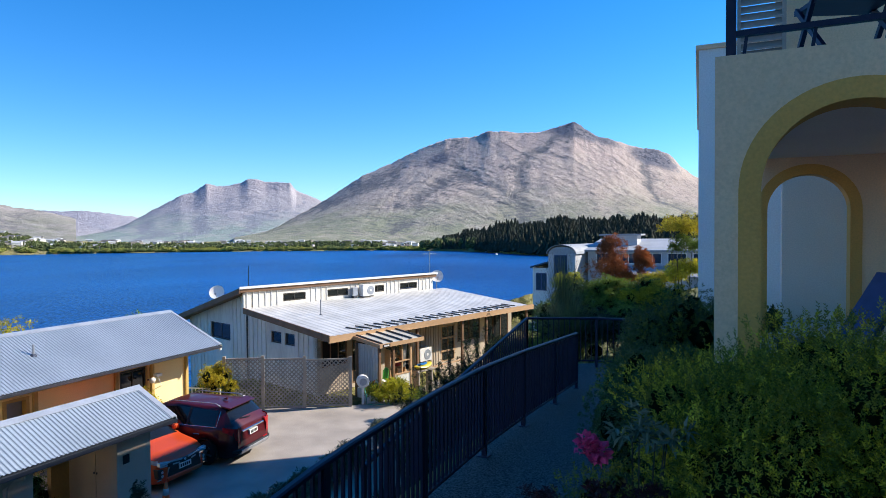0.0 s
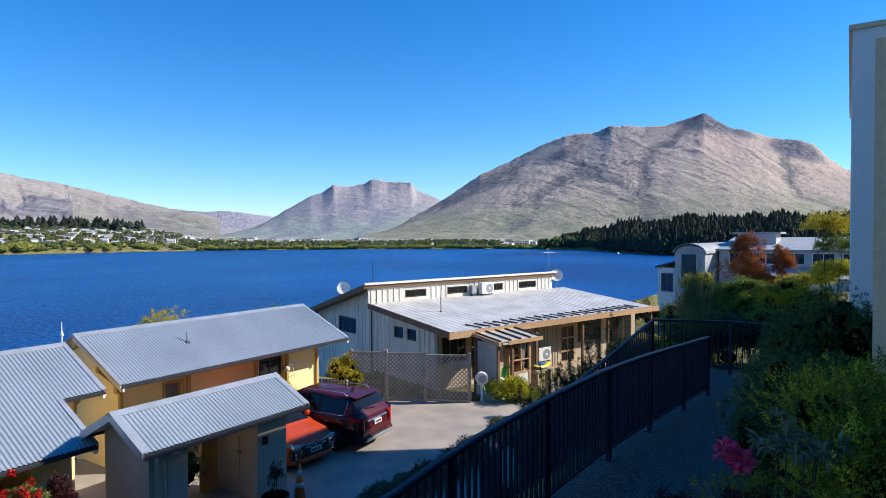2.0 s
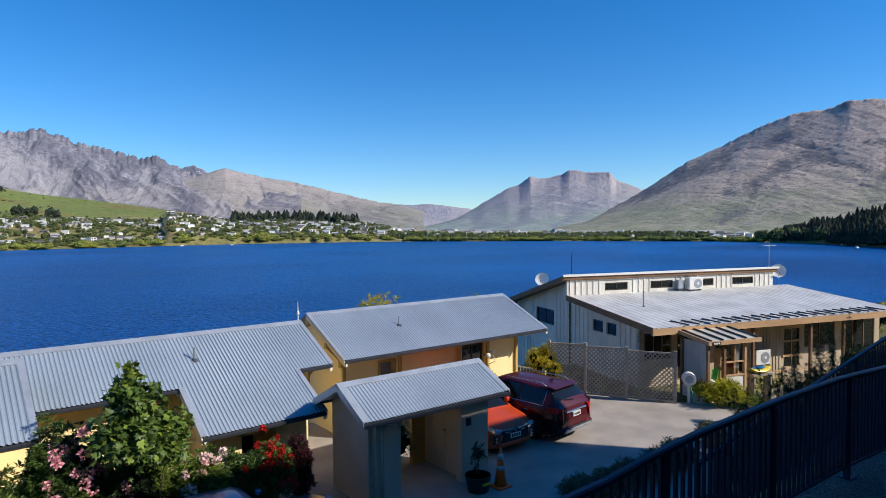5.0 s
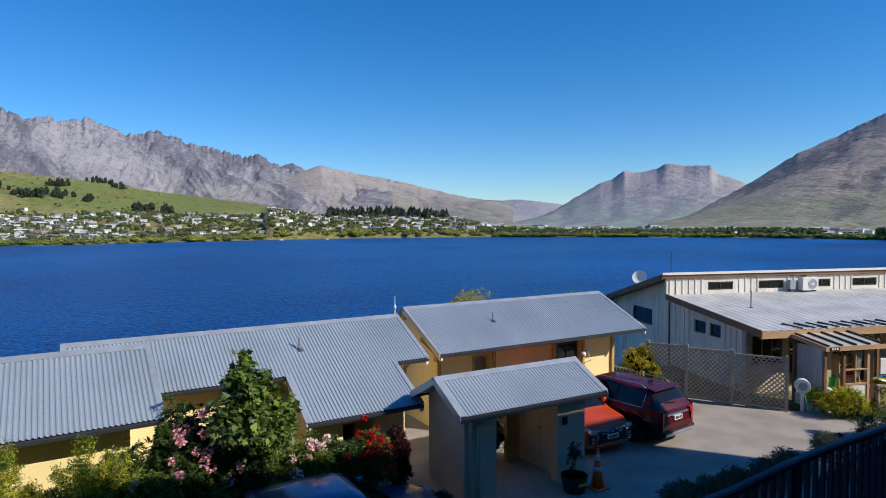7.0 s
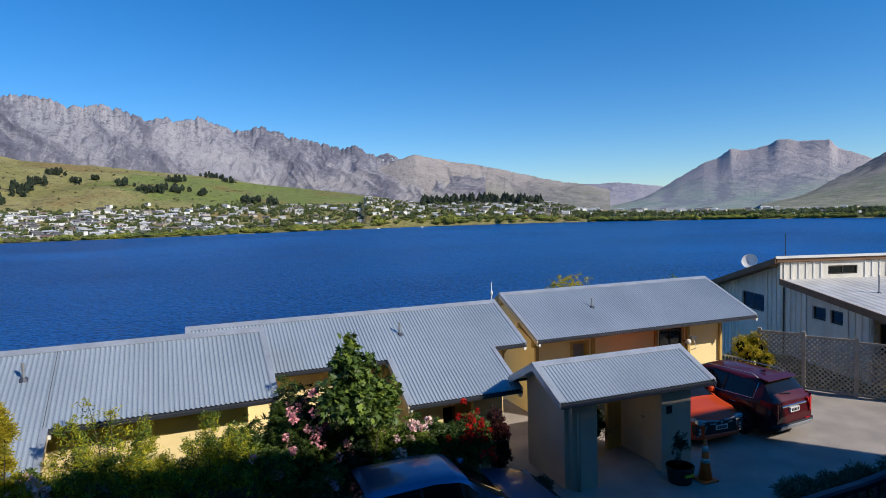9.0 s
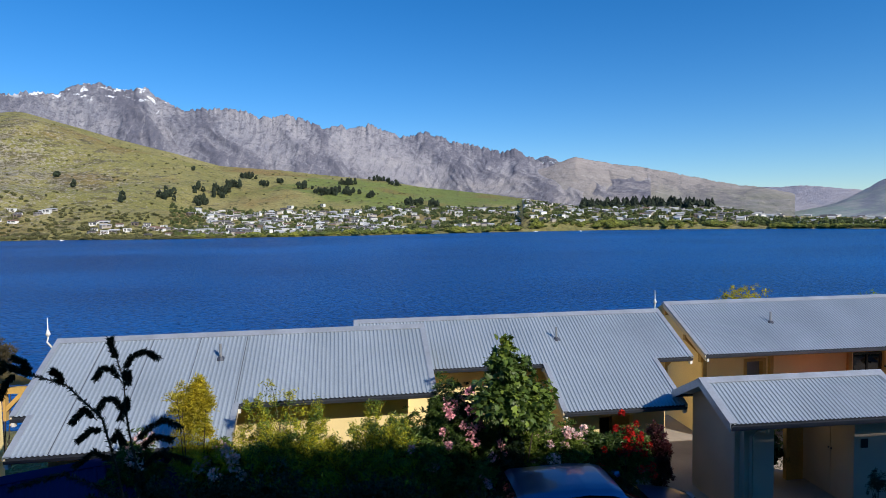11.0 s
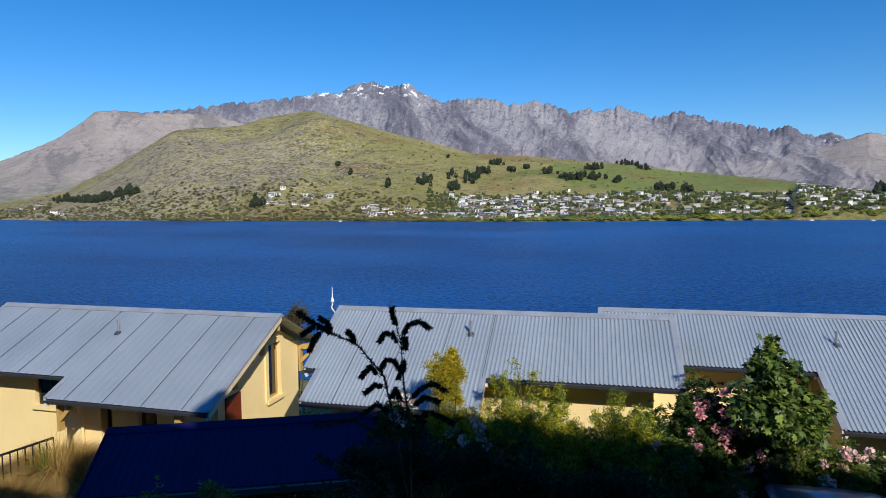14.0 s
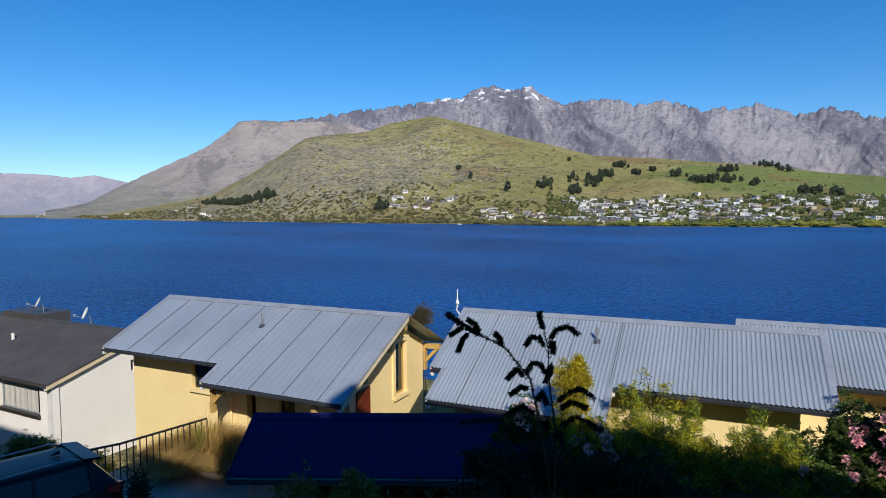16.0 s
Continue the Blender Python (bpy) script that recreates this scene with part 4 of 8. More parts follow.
def gable_house(label, origin, yaw, length, zr, slope, dx, exts, back, wall_x, front_holes, zbase=-3.0, over=0.5, pitch=0.085, wall_mat=None, roof_mat=None, laps=(), amp=0.019):
    e = thing("house", label, "house", pose(origin[0], origin[1], 0, 0, 0, yaw), "row of lakeside houses")
    roof_mat, wall_mat = roof_mat or ROOF, wall_mat or YELLOW
    zf = lambda x: zr - slope * abs(x)
    def slope_part(name, y0, y1, x0, x1):
        sh = part(name, corrugated(y0, y1, [(x0, zf(x0)), (x1, zf(x1))], pitch, amp), roof_mat, e)
        t = 0.11
        mb = MB().prism([(x0, zf(x0) - 0.012), (x1 - 0.22, zf(x1 - 0.22) - 0.012), (x1 - 0.22, zf(x1 - 0.22) - t), (x0, zf(x0) - t)], y0 + 0.03, y1 - 0.03)
        part("eave_lining", mb, OCHRE, e)
        for s, y in ((-1, y0), (1, y1)):
            cap = [(x0, zf(x0) + 0.028), (x1, zf(x1) + 0.028), (x1, zf(x1) + 0.018), (x0, zf(x0) + 0.018)]
            mb = MB().prism(cap, min(y - s * 0.075, y + s * 0.035), max(y - s * 0.075, y + s * 0.035))
            mb.prism([(x0, zf(x0) + 0.018), (x1, zf(x1) + 0.018), (x1, zf(x1) - 0.03), (x0, zf(x0) - 0.03)], min(y + s * 0.022, y + s * 0.035), max(y + s * 0.022, y + s * 0.035))
            part("verge_flashing", mb, TRIM_GREY, e)
            part("barge_board", MB().prism([(x0, zf(x0) - 0.03), (x1, zf(x1) - 0.03), (x1, zf(x1) - 0.15), (x0, zf(x0) - 0.15)], min(y, y + s * 0.028), max(y, y + s * 0.028)), BARGE, e)
    def gutter(y0, y1, x):
        z = zf(x)
        mb = MB().prism([(x - 0.045, z + 0.005), (x - 0.045, z - 0.085), (x + 0.04, z - 0.085), (x + 0.06, z - 0.022), (x + 0.048, z - 0.022), (x + 0.032, z - 0.072), (x - 0.03, z - 0.072), (x - 0.03, z + 0.005)], y0, y1)
        part("gutter", mb, GUTTER, e)
        part("fascia", MB().box(x - 0.08, x - 0.05, y0 + 0.02, y1 - 0.02, z - 0.12, z + 0.0), OCHRE, e)
        for y in (y0 + 0.04, y1 - 0.04):
            part("gutter_stop", MB().box(x - 0.06, x + 0.03, y - 0.025, y + 0.025, z - 0.17, z - 0.075), WHITE, e)
    slope_part("roof_sheet", 0, length, 0.0, dx)
    for y0, y1, x1 in exts:
        slope_part("roof_sheet", y0, y1, dx, x1)
        gutter(y0, y1, x1)
    edges = sorted([(a, b) for a, b, _ in exts])
    y = 0.0
    for a, b in edges + [(length, length)]:
        if a - y > 0.15:
            gutter(y, a, dx)
        y = b
    # far slope
    part("roof_sheet", corrugated(0, length, [(-back, zf(back)), (0, zf(0))], pitch), roof_mat, e)
    part("ridge_cap", MB().prism([(-0.13, zf(0.13) + 0.025), (0, zr + 0.04), (0.13, zf(0.13) + 0.025), (0.13, zf(0.13) + 0.014), (-0.13, zf(0.13) + 0.014)], -0.03, length + 0.03), TRIM_GREY, e)
    for y in laps:
        xe = max([dx] + [q for a, b, q in exts if a < y < b])
        part("sheet_lap", MB().prism([(0.1, zf(0.1) + 0.021), (xe, zf(xe) + 0.021), (xe, zf(xe) + 0.014), (0.1, zf(0.1) + 0.014)], y, y + 0.012), SEAM, e)
    # walls
    w = MB().wall(over, length - over, zbase, zf(wall_x) - 0.1, front_holes, wall_x, -0.2)
    part("front_wall", w, wall_mat, e)
    bx = -back + 0.6
    part("back_wall", MB().box(bx, bx + 0.2, over, length - over, zbase, zf(bx) - 0.1), wall_mat, e)
    return e, zf, bx


def gable_wall(e, zf, bx, wall_x, y, thick, zbase, hole=None, mat=None):
    """The end wall at y with an optional hole (x0, x1, z0, z1)."""
    mb = MB()
    zt = hole[3] if hole else zbase + 0.5
    mb.wall(bx + 0.2, wall_x - 0.2, zbase, min(zt, zf(bx) - 0.1), [hole[:2] + (hole[2], min(zt, zf(bx) - 0.1))] if hole else [], y, thick, "y")
    z1 = min(zt, zf(bx) - 0.1)
    h = 0.12
    mb2 = [(bx + 0.2, z1), (wall_x - 0.2, z1), (wall_x - 0.2, zf(wall_x - 0.2) - h), (0, zf(0) - h), (bx + 0.2, zf(bx + 0.2) - h)]
    if hole and hole[3] > z1:
        # split round the top of the hole
        a, b = hole[0], hole[1]
        mb.prism([(bx + 0.2, z1), (a, z1), (a, zf(a) - h), (bx + 0.2, zf(bx + 0.2) - h)], y, y + thick)
        mb.prism([(b, z1), (wall_x - 0.2, z1), (wall_x - 0.2, zf(wall_x - 0.2) - h), (max(b, 0), zf(max(b, 0)) - h)] + ([(b, zf(b) - h)] if b < 0 else []), y, y + thick)
        mb.prism([(a, hole[3]), (b, hole[3]), (b, zf(b) - h), (a, zf(a) - h)], y, y + thick)
    else:
        mb.prism(mb2, y, y + thick)
    part("gable_wall", mb, mat or YELLOW, e)


def window(e, x, y0, y1, z0, z1, axis="x", frame_mat=None, sill=True, mull=1, depth=0.12, sill_mat=None, out=1):
    """A window set back in its opening: frame, panes, sill."""
    fm = frame_mat or DARKFRAME
    def bx(mb, a, b, c, d, e0, e1):
        return mb.box(a, b, c, d, e0, e1) if axis == "x" else mb.box(c, d, a, b, e0, e1)
    xi = x - out * depth
    lo, hi = min(xi, xi + 0.05), max(xi, xi + 0.05)
    w = part("window", bx(bx(bx(bx(MB(), lo, hi, y0, y1, z1 - 0.05, z1), lo, hi, y0, y1, z0, z0 + 0.05), lo, hi, y0, y0 + 0.05, z0 + 0.05, z1 - 0.05), lo, hi, y1 - 0.05, y1, z0 + 0.05, z1 - 0.05), fm, e)
    n = mull + 1
    for k in range(n):
        a, b = y0 + 0.05 + (y1 - y0 - 0.1) * k / n, y0 + 0.05 + (y1 - y0 - 0.1) * (k + 1) / n
        part("pane", bx(MB(), lo + 0.015, lo + 0.027, a + 0.02, b - 0.02, z0 + 0.06, z1 - 0.06), GLASS, w)
        if k:
            part("mullion", bx(MB(), lo, hi, a - 0.02, a + 0.02, z0 + 0.05, z1 - 0.05), fm, w)
    if sill:
        a, b = sorted((x - out * 0.1, x + out * 0.07))
        part("sill", bx(MB(), a, b, y0 - 0.08, y1 + 0.08, z0 - 0.09, z0 + 0.003), sill_mat or YELLOW, w)
    return w


def bracket(e, x, y, z, s=1):
    """A projecting timber corbel with its strut under the verge."""
    part("bracket", MB().box(x - 0.06, x + 0.06, min(y, y + s * 0.5), max(y, y + s * 0.5), z - 0.14, z).beam((x, y, z - 0.55), (x, y + s * 0.42, z - 0.12), 0.09, 0.09).box(x - 0.07, x + 0.07, min(y, y + s * 0.06), max(y, y + s * 0.06), z - 0.75, z - 0.05), OCHRE, e)


def vent_pipe(e, x, y, z, h=0.28):
    v = part("vent_pipe", MB().tube([(x, y, z - 0.05), (x, y, z + h)], 0.03, 10), PIPE, e, smooth=False)
    part("flashing", MB().tube([(x, y, z - 0.04), (x, y, z + 0.04)], [0.11, 0.05], 10), GUTTER, v)


def roof_aerial(e, x, y, z):
    a = part("aerial", MB().tube([(x, y, z - 0.1), (x + 0.02, y - 0.1, z + 0.05), (x, y - 0.08, z + 0.12), (x, y - 0.08, z + 0.55)], [0.02, 0.02, 0.018, 0.008], 8), WHITE, e, "white marine aerial", True)
    part("aerial_base", MB().tube([(x, y - 0.08, z + 0.16), (x, y - 0.08, z + 0.2), (x, y - 0.08, z + 0.3)], [0.02, 0.05, 0.02], 10), WHITE, a, smooth=True)


B_O, B2_O, C_O, D_O = (-16.95, 7.42), (-15.78, -1.26), (-13.55, -7.25), (-12.58, -16.64)
# house nearest the cars
e, zf, bx = gable_house("yellow plastered house with grey corrugated roof beside the parked cars", B_O, 1.6, 7.9, 3.46, 0.46, 2.2, [], 2.2, 1.2,
                        [(1.7, 2.25, 0.0, 2.0), (4.9, 5.9, 0.9, 2.1)], over=0.45)
gable_wall(e, zf, bx, 1.2, 0.45, 0.2, -3.0)
gable_wall(e, zf, bx, 1.2, 7.25, 0.2, -3.0)
d = part("door", MB().box(1.05, 1.09, 1.76, 2.19, 0.02, 1.95), mk("grey_door", (0.22, 0.22, 0.23), None, 3, 0.5), e)
part("door_frame", MB().box(1.01, 1.23, 1.66, 1.74, 0, 2.04).box(1.01, 1.23, 2.21, 2.29, 0, 2.04).box(1.01, 1.23, 1.74, 2.21, 1.97, 2.04), OCHRE, d)
window(e, 1.2, 4.95, 5.85, 0.95, 2.05, mull=1)
for y in (0.5, 2.42, 4.75, 6.0, 7.35):
    part("timber_post", MB().box(1.21, 1.29, y - 0.05, y + 0.05, 0, zf(1.5) - 0.12), OCHRE, e)
part("rafter_end", MB().box(-0.08, 0.08, -0.02, 0.45, 3.46 - 0.34, 3.46 - 0.13), OCHRE, e)
bracket(e, 1.2, 0.45, zf(1.2) - 0.14, -1)
vent_pipe(e, 1.02, 2.55, zf(1.02))
roof_aerial(e, 0.1, -0.25, 3.3)
part("flood_light", MB().box(1.35, 1.5, 5.95, 6.15, 1.75, 1.83).tube([(1.2, 6.05, 1.3), (1.5, 6.12, 1.45), (1.42, 6.05, 1.78)], 0.012, 6), WHITE, e, "white outdoor lamp on a bent arm")

e, zf, bx = gable_house("yellow house with long grey corrugated roof behind rhododendrons", B2_O, 2.5, 8.1, 3.4, 0.5, 1.78, [(4.38, 7.15, 3.2)], 2.4, 1.2,
                        [(5.6, 6.3, -0.2, 1.75)], over=0.4)
gable_wall(e, zf, bx, 1.2, 0.4, 0.2, -3.0)
gable_wall(e, zf, bx, 1.2, 7.5, 0.2, -3.0)
part("porch_wall", MB().wall(4.7, 6.95, -2, 1.78, [(5.4, 6.2, -2, 1.45)], 2.6, -0.18), YELLOW, e)
part("porch_wall", MB().box(1.2, 2.42, 6.77, 6.95, -2, 1.95), YELLOW, e)
part("porch_wall", MB().box(1.2, 2.42, 4.7, 4.88, -2, 1.95), YELLOW, e)
vent_pipe(e, 0.95, 4.95, zf(0.95), 0.3)
bracket(e, 1.15, 7.7, zf(1.15) - 0.14, 1)
window(e, 1.2, 7.2, 7.45, 0.6, 1.9, sill=False, mull=0)

e, zf, bx = gable_house("yellow house with grey corrugated roof in the middle of the row", C_O, 3.4, 7.6, 3.56, 0.5, 1.98, [(0.3, 3.85, 2.85)], 2.5, 1.45,
                        [], over=0.5, laps=(0.95, 1.9, 2.85, 3.8))
gable_wall(e, zf, bx, 1.45, 0.5, 0.2, -3.0)
gable_wall(e, zf, bx, 1.45, 6.9, 0.2, -3.0)
part("porch_wall", MB().box(2.1, 2.28, 0.7, 3.6, -2, 2.1), YELLOW, e)
part("porch_wall", MB().box(1.45, 2.1, 0.7, 0.88, -2, 2.3), YELLOW, e)
vent_pipe(e, 0.75, 3.35, zf(0.75), 0.3)
roof_aerial(e, 0.05, -0.1, 3.5)
bracket(e, 1.3, 0.5, zf(1.3) - 0.14, -1)

e, zf, bx = gable_house("yellow plastered house with broad grey sheet roof and timber brackets", D_O, 1.6, 8.2, 3.44, 0.5, 2.25, [(4.25, 8.2, 2.85)], 2.4, 1.75,
                        [(2.75, 3.9, 1.40, 2.12), (4.6, 4.9, 0.0, 1.9), (5.6, 6.1, 0.9, 1.75)], over=0.55, pitch=0.19, laps=[0.95 * i for i in range(1, 9)], amp=0.004)
gable_wall(e, zf, bx, 1.75, 7.45, 0.2, -3.0, (-0.85, -0.27, 1.25, 2.62))
gable_wall(e, zf, bx, 1.75, 0.75, 0.2, -3.0)
window(e, 7.65, -0.85, -0.27, 1.25, 2.62, "y", OCHRE, True, 0)
part("window_surround", MB().box(-0.97, -0.85, 7.65, 7.69, 1.2, 2.74).box(-0.27, -0.15, 7.65, 7.69, 1.2, 2.74).box(-0.85, -0.27, 7.65, 7.69, 2.62, 2.74), YELLOW, e)
window(e, 1.75, 2.8, 3.85, 1.42, 2.1, mull=2)
window(e, 1.75, 5.65, 6.05, 0.95, 1.7, mull=0)
for x, z in ((0.0, 3.2), (1.15, zf(1.15) - 0.16), (-1.9, zf(1.9) - 0.16)):
    bracket(e, x, 7.65, z, 1)
bracket(e, 2.6, 4.35, 2.0, 1)
REDDOOR = mk("red_brown_door", (0.20, 0.035, 0.012), (0.13, 0.025, 0.01), 3, 0.45)
d = part("door", MB().box(0.95, 1.5, 7.655, 7.70, -0.05, 1.85), REDDOOR, e, "dark red timber door")
part("door_handle", MB().box(1.02, 1.05, 7.70, 7.74, 0.9, 1.05), PIPE, d)
part("timber_post", MB().box(2.55, 2.68, 7.3, 7.43, -1, 1.98), OCHRE, e)
part("down_pipe", MB().tube([(1.85, 4.15, 2.05), (1.82, 4.15, 1.7), (1.82, 4.15, -0.2)], 0.035, 8), YELLOW, e)
vent_pipe(e, 0.85, 4.35, zf(0.85), 0.32)

# ---- gate porch ----
P_O = (-11.95, 5.82)
e = thing("gate_porch", "small plastered gate porch with grey corrugated gable roof", "porch", pose(*P_O, 0, 0, 0, 1.0))
zf = lambda x: 2.62 - 0.5 * abs(x)
for s in (1, -1):
    prof = [(0, zf(0)), (1.12, zf(1.12))] if s > 0 else [(-1.12, zf(1.12)), (0, zf(0))]
    part("roof_sheet", corrugated(0, 4.0, prof, 0.085, 0.018), ROOF, e)
    lining = MB().prism([(0, zf(0) - 0.012), (s * 1.0, zf(1.0) - 0.012), (s * 1.0, zf(1.0) - 0.09), (0, zf(0) - 0.09)], 0.03, 3.97)
    part("eave_lining", lining, WHITE, e)
    for y, sg in ((0, -1), (4.0, 1)):
        mb = MB().prism([(0, zf(0) + 0.03), (s * 1.12, zf(1.12) + 0.03), (s * 1.12, zf(1.12) + 0.02), (0, zf(0) + 0.02)], min(y, y - sg * 0.12), max(y, y - sg * 0.12))
        mb.prism([(0, zf(0) + 0.03), (s * 1.12, zf(1.12) + 0.03), (s * 1.12, zf(1.12) - 0.14), (0, zf(0) - 0.14)], min(y, y + sg * 0.02), max(y, y + sg * 0.02))
        part("verge_flashing", mb, TRIM_GREY, e)
    x = s * 1.12
    part("gutter", MB().prism([(x - s * 0.06, zf(1.12) + 0.0), (x - s * 0.06, zf(1.12) - 0.11), (x + s * 0.04, zf(1.12) - 0.11), (x + s * 0.06, zf(1.12) - 0.02), (x + s * 0.05, zf(1.12) - 0.02), (x + s * 0.03, zf(1.12) - 0.095), (x - s * 0.045, zf(1.12) - 0.095), (x - s * 0.045, zf(1.12) + 0.0)], 0, 4.0), GUTTER, e)
part("ridge_cap", MB().prism([(-0.13, zf(0.13) + 0.03), (0, 2.665), (0.13, zf(0.13) + 0.03), (0.13, zf(0.13) + 0.02), (-0.13, zf(0.13) + 0.02)], -0.02, 4.02), TRIM_GREY, e)
part("end_wall", MB().prism([(-1.0, -0.1), (0.6, -0.1), (0.6, zf(0.6) - 0.1), (0, zf(0) - 0.1), (-1.0, zf(1.0) - 0.1)], 0.4, 0.52), PORTWALL, e)
part("front_pier", MB().box(0.6, 0.75, 0.5, 1.12, -0.1, zf(0.75) - 0.1), PORTWALL, e)
part("front_pier", MB().box(0.52, 0.75, 2.82, 3.64, -0.1, zf(0.75) - 0.1), PORTWALL, e)
part("side_wall", MB().box(-1.0, 0.5, 3.0, 3.12, -0.1, zf(1.0) - 0.1), PORTWALL, e)
part("back_pier", MB().box(-1.0, -0.88, 2.55, 2.95, -0.1, zf(1.0) - 0.1), OCHRE, e)
part("cupboard_door", MB().box(-0.65, -0.08, 2.965, 2.99, 0.12, 1.72).box(-0.06, 0.42, 2.965, 2.99, 0.12, 1.72), PORTWALL, e, "flush grey cupboard doors")
part("cupboard_knob", MB().box(-0.12, -0.1, 2.94, 2.965, 1.0, 1.04).box(-0.04, -0.02, 2.94, 2.965, 1.0, 1.04), GUTTER, e)
part("front_beam", MB().box(0.55, 0.73, 1.12, 2.82, zf(0.7) - 0.3, zf(0.7) - 0.12), PORTWALL, e)
part("down_pipe", MB().tube([(1.1, 0.75, 1.95), (1.1, 0.75, 1.88), (0.83, 0.75, 1.82), (0.80, 0.62, 1.7), (0.80, 0.62, 0.0)], 0.035, 8), PORTWALL, e, smooth=True)
part("sign_plate", MB().box(0.755, 0.77, 2.95, 3.1, 1.32, 1.5), BLACKRAIL, e, "small dark plate with a pale unreadable bar")


# ---- board-and-batten house at the end of the drive ----
e = thing("house", "low white board-and-batten house with pale metal roof and clerestory", "house", pose(-18.4, 20.2, 0, 0, 0, -16.8))
AL, AK, AZT, AZB, AZE = 11.78, 5.67, 3.74, 2.93, 2.35
zf = lambda x: AZB + (AZE - AZB) * x / AK
zb = lambda x: AZT + 1.72 * x / 6.15
part("roof_sheet", corrugated(0.0, AL + 1.0, [(0.0, zf(0)), (AK, zf(AK))], 0.3, 0.016), ROOF_PALE, e, "pale weathered ribbed roofing")
part("roof_deck", MB().prism([(0, zf(0) - 0.01), (AK, zf(AK) - 0.01), (AK, zf(AK) - 0.12), (0, zf(0) - 0.12)], 0.02, AL + 0.98), TANWOOD, e)
part("roof_sheet", corrugated(-0.25, AL + 0.25, [(-6.15, zb(-6.15)), (0.12, zb(0.12))], 0.3, 0.016), ROOF_PALE, e)
part("roof_deck", MB().prism([(-6.15, zb(-6.15) - 0.01), (0.1, zb(0.1) - 0.01), (0.1, zb(0.1) - 0.14), (-6.15, zb(-6.15) - 0.14)], -0.2, AL + 0.2), BROWN, e)
part("barge_board", MB().prism([(-6.2, zb(-6.2) + 0.03), (0.14, zb(0.14) + 0.03), (0.14, zb(0.14) - 0.2), (-6.2, zb(-6.2) - 0.2)], -0.29, -0.255), BROWN, e)
part("barge_board", MB().prism([(0, zf(0) + 0.04), (AK + 0.05, zf(AK) + 0.04), (AK + 0.05, zf(AK) - 0.2), (0, zf(0) - 0.2)], -0.04, -0.003), BROWN, e)
part("fascia", MB().box(AK, AK + 0.05, -0.04, AL + 1.5, AZE - 0.24, AZE + 0.0), TANWOOD, e)
part("barge_cap", MB().box(0.1, 0.16, -0.27, AL + 0.27, AZT + 0.03, AZT + 0.13), WHITE, e)
n = 22
for k in range(n):
    y = 1.6 + (AL - 1.2) * k / n
    part("purlin_end", MB().beam((AK - 0.7, y - 0.25, zf(AK - 0.7) + 0.04), (AK - 0.02, y, AZE + 0.045), 0.045, 0.045), DARKFRAME, e)
# clerestory
holes = [(1.95, 3.15, 3.08, 3.42), (4.4, 5.65, 3.08, 3.42), (7.15, 8.05, 3.08, 3.42), (9.2, 10.5, 3.08, 3.42)]
part("clerestory_wall", MB().wall(0, AL, zf(0) - 0.2, AZT - 0.02, holes, 0.0, -0.12), BOARD, e)
for h in holes:
    window(e, 0.0, *h, sill=False, mull=1, depth=0.06)
y = 0.15
while y < AL:
    if not any(h[0] - 0.04 < y < h[1] + 0.04 for h in holes):
        part("batten", MB().box(0.0, 0.03, y - 0.02, y + 0.02, zf(0), AZT - 0.03), WHITE, e)
    y += 0.3
# end wall
prof = [(-5.4, -1.5), (4.5, -1.5), (4.5, zf(4.5) - 0.12), (0, zf(0) - 0.12), (0, zb(0) - 0.14), (-5.4, zb(-5.4) - 0.14)]
w = MB().wall(-5.4, 4.5, -1.5, 1.62, [(-3.4, -1.7, 1.35, 1.62)], 0.35, 0.15, "y")
w.wall(-5.4, 4.5, 1.62, 2.12, [(-3.4, -1.7, 1.62, 2.08), (1.45, 2.18, 1.64, 2.12), (2.42, 3.08, 1.64, 2.12)], 0.35, 0.15, "y")
w.prism([(-5.4, 2.12), (4.5, 2.12), (4.5, zf(4.5) - 0.12), (0, zf(0) - 0.12), (0, zb(0) - 0.14), (-5.4, zb(-5.4) - 0.14)], 0.35, 0.5)
part("end_wall", w, BOARD, e)
for x0, x1, z0, z1 in ((-3.4, -1.7, 1.35, 2.08), (1.45, 2.18, 1.64, 2.12), (2.42, 3.08, 1.64, 2.12)):
    window(e, 0.35, x0, x1, z0, z1, "y", DARKFRAME, False, 1 if x1 - x0 > 1 else 0, 0.06, out=-1)
x = -5.3
while x < 4.5:
    if not (-3.45 < x < -1.65 or 1.4 < x < 3.12):
        part("batten", MB().box(x - 0.02, x + 0.02, 0.32, 0.35, -1.2, (zf(x) if x > 0 else zb(x)) - 0.15), BOARD, e)
    x += 0.32
part("down_pipe", MB().tube([(-0.25, 0.3, 2.6), (-0.25, 0.3, -1)], 0.035, 8), DARKFRAME, e)
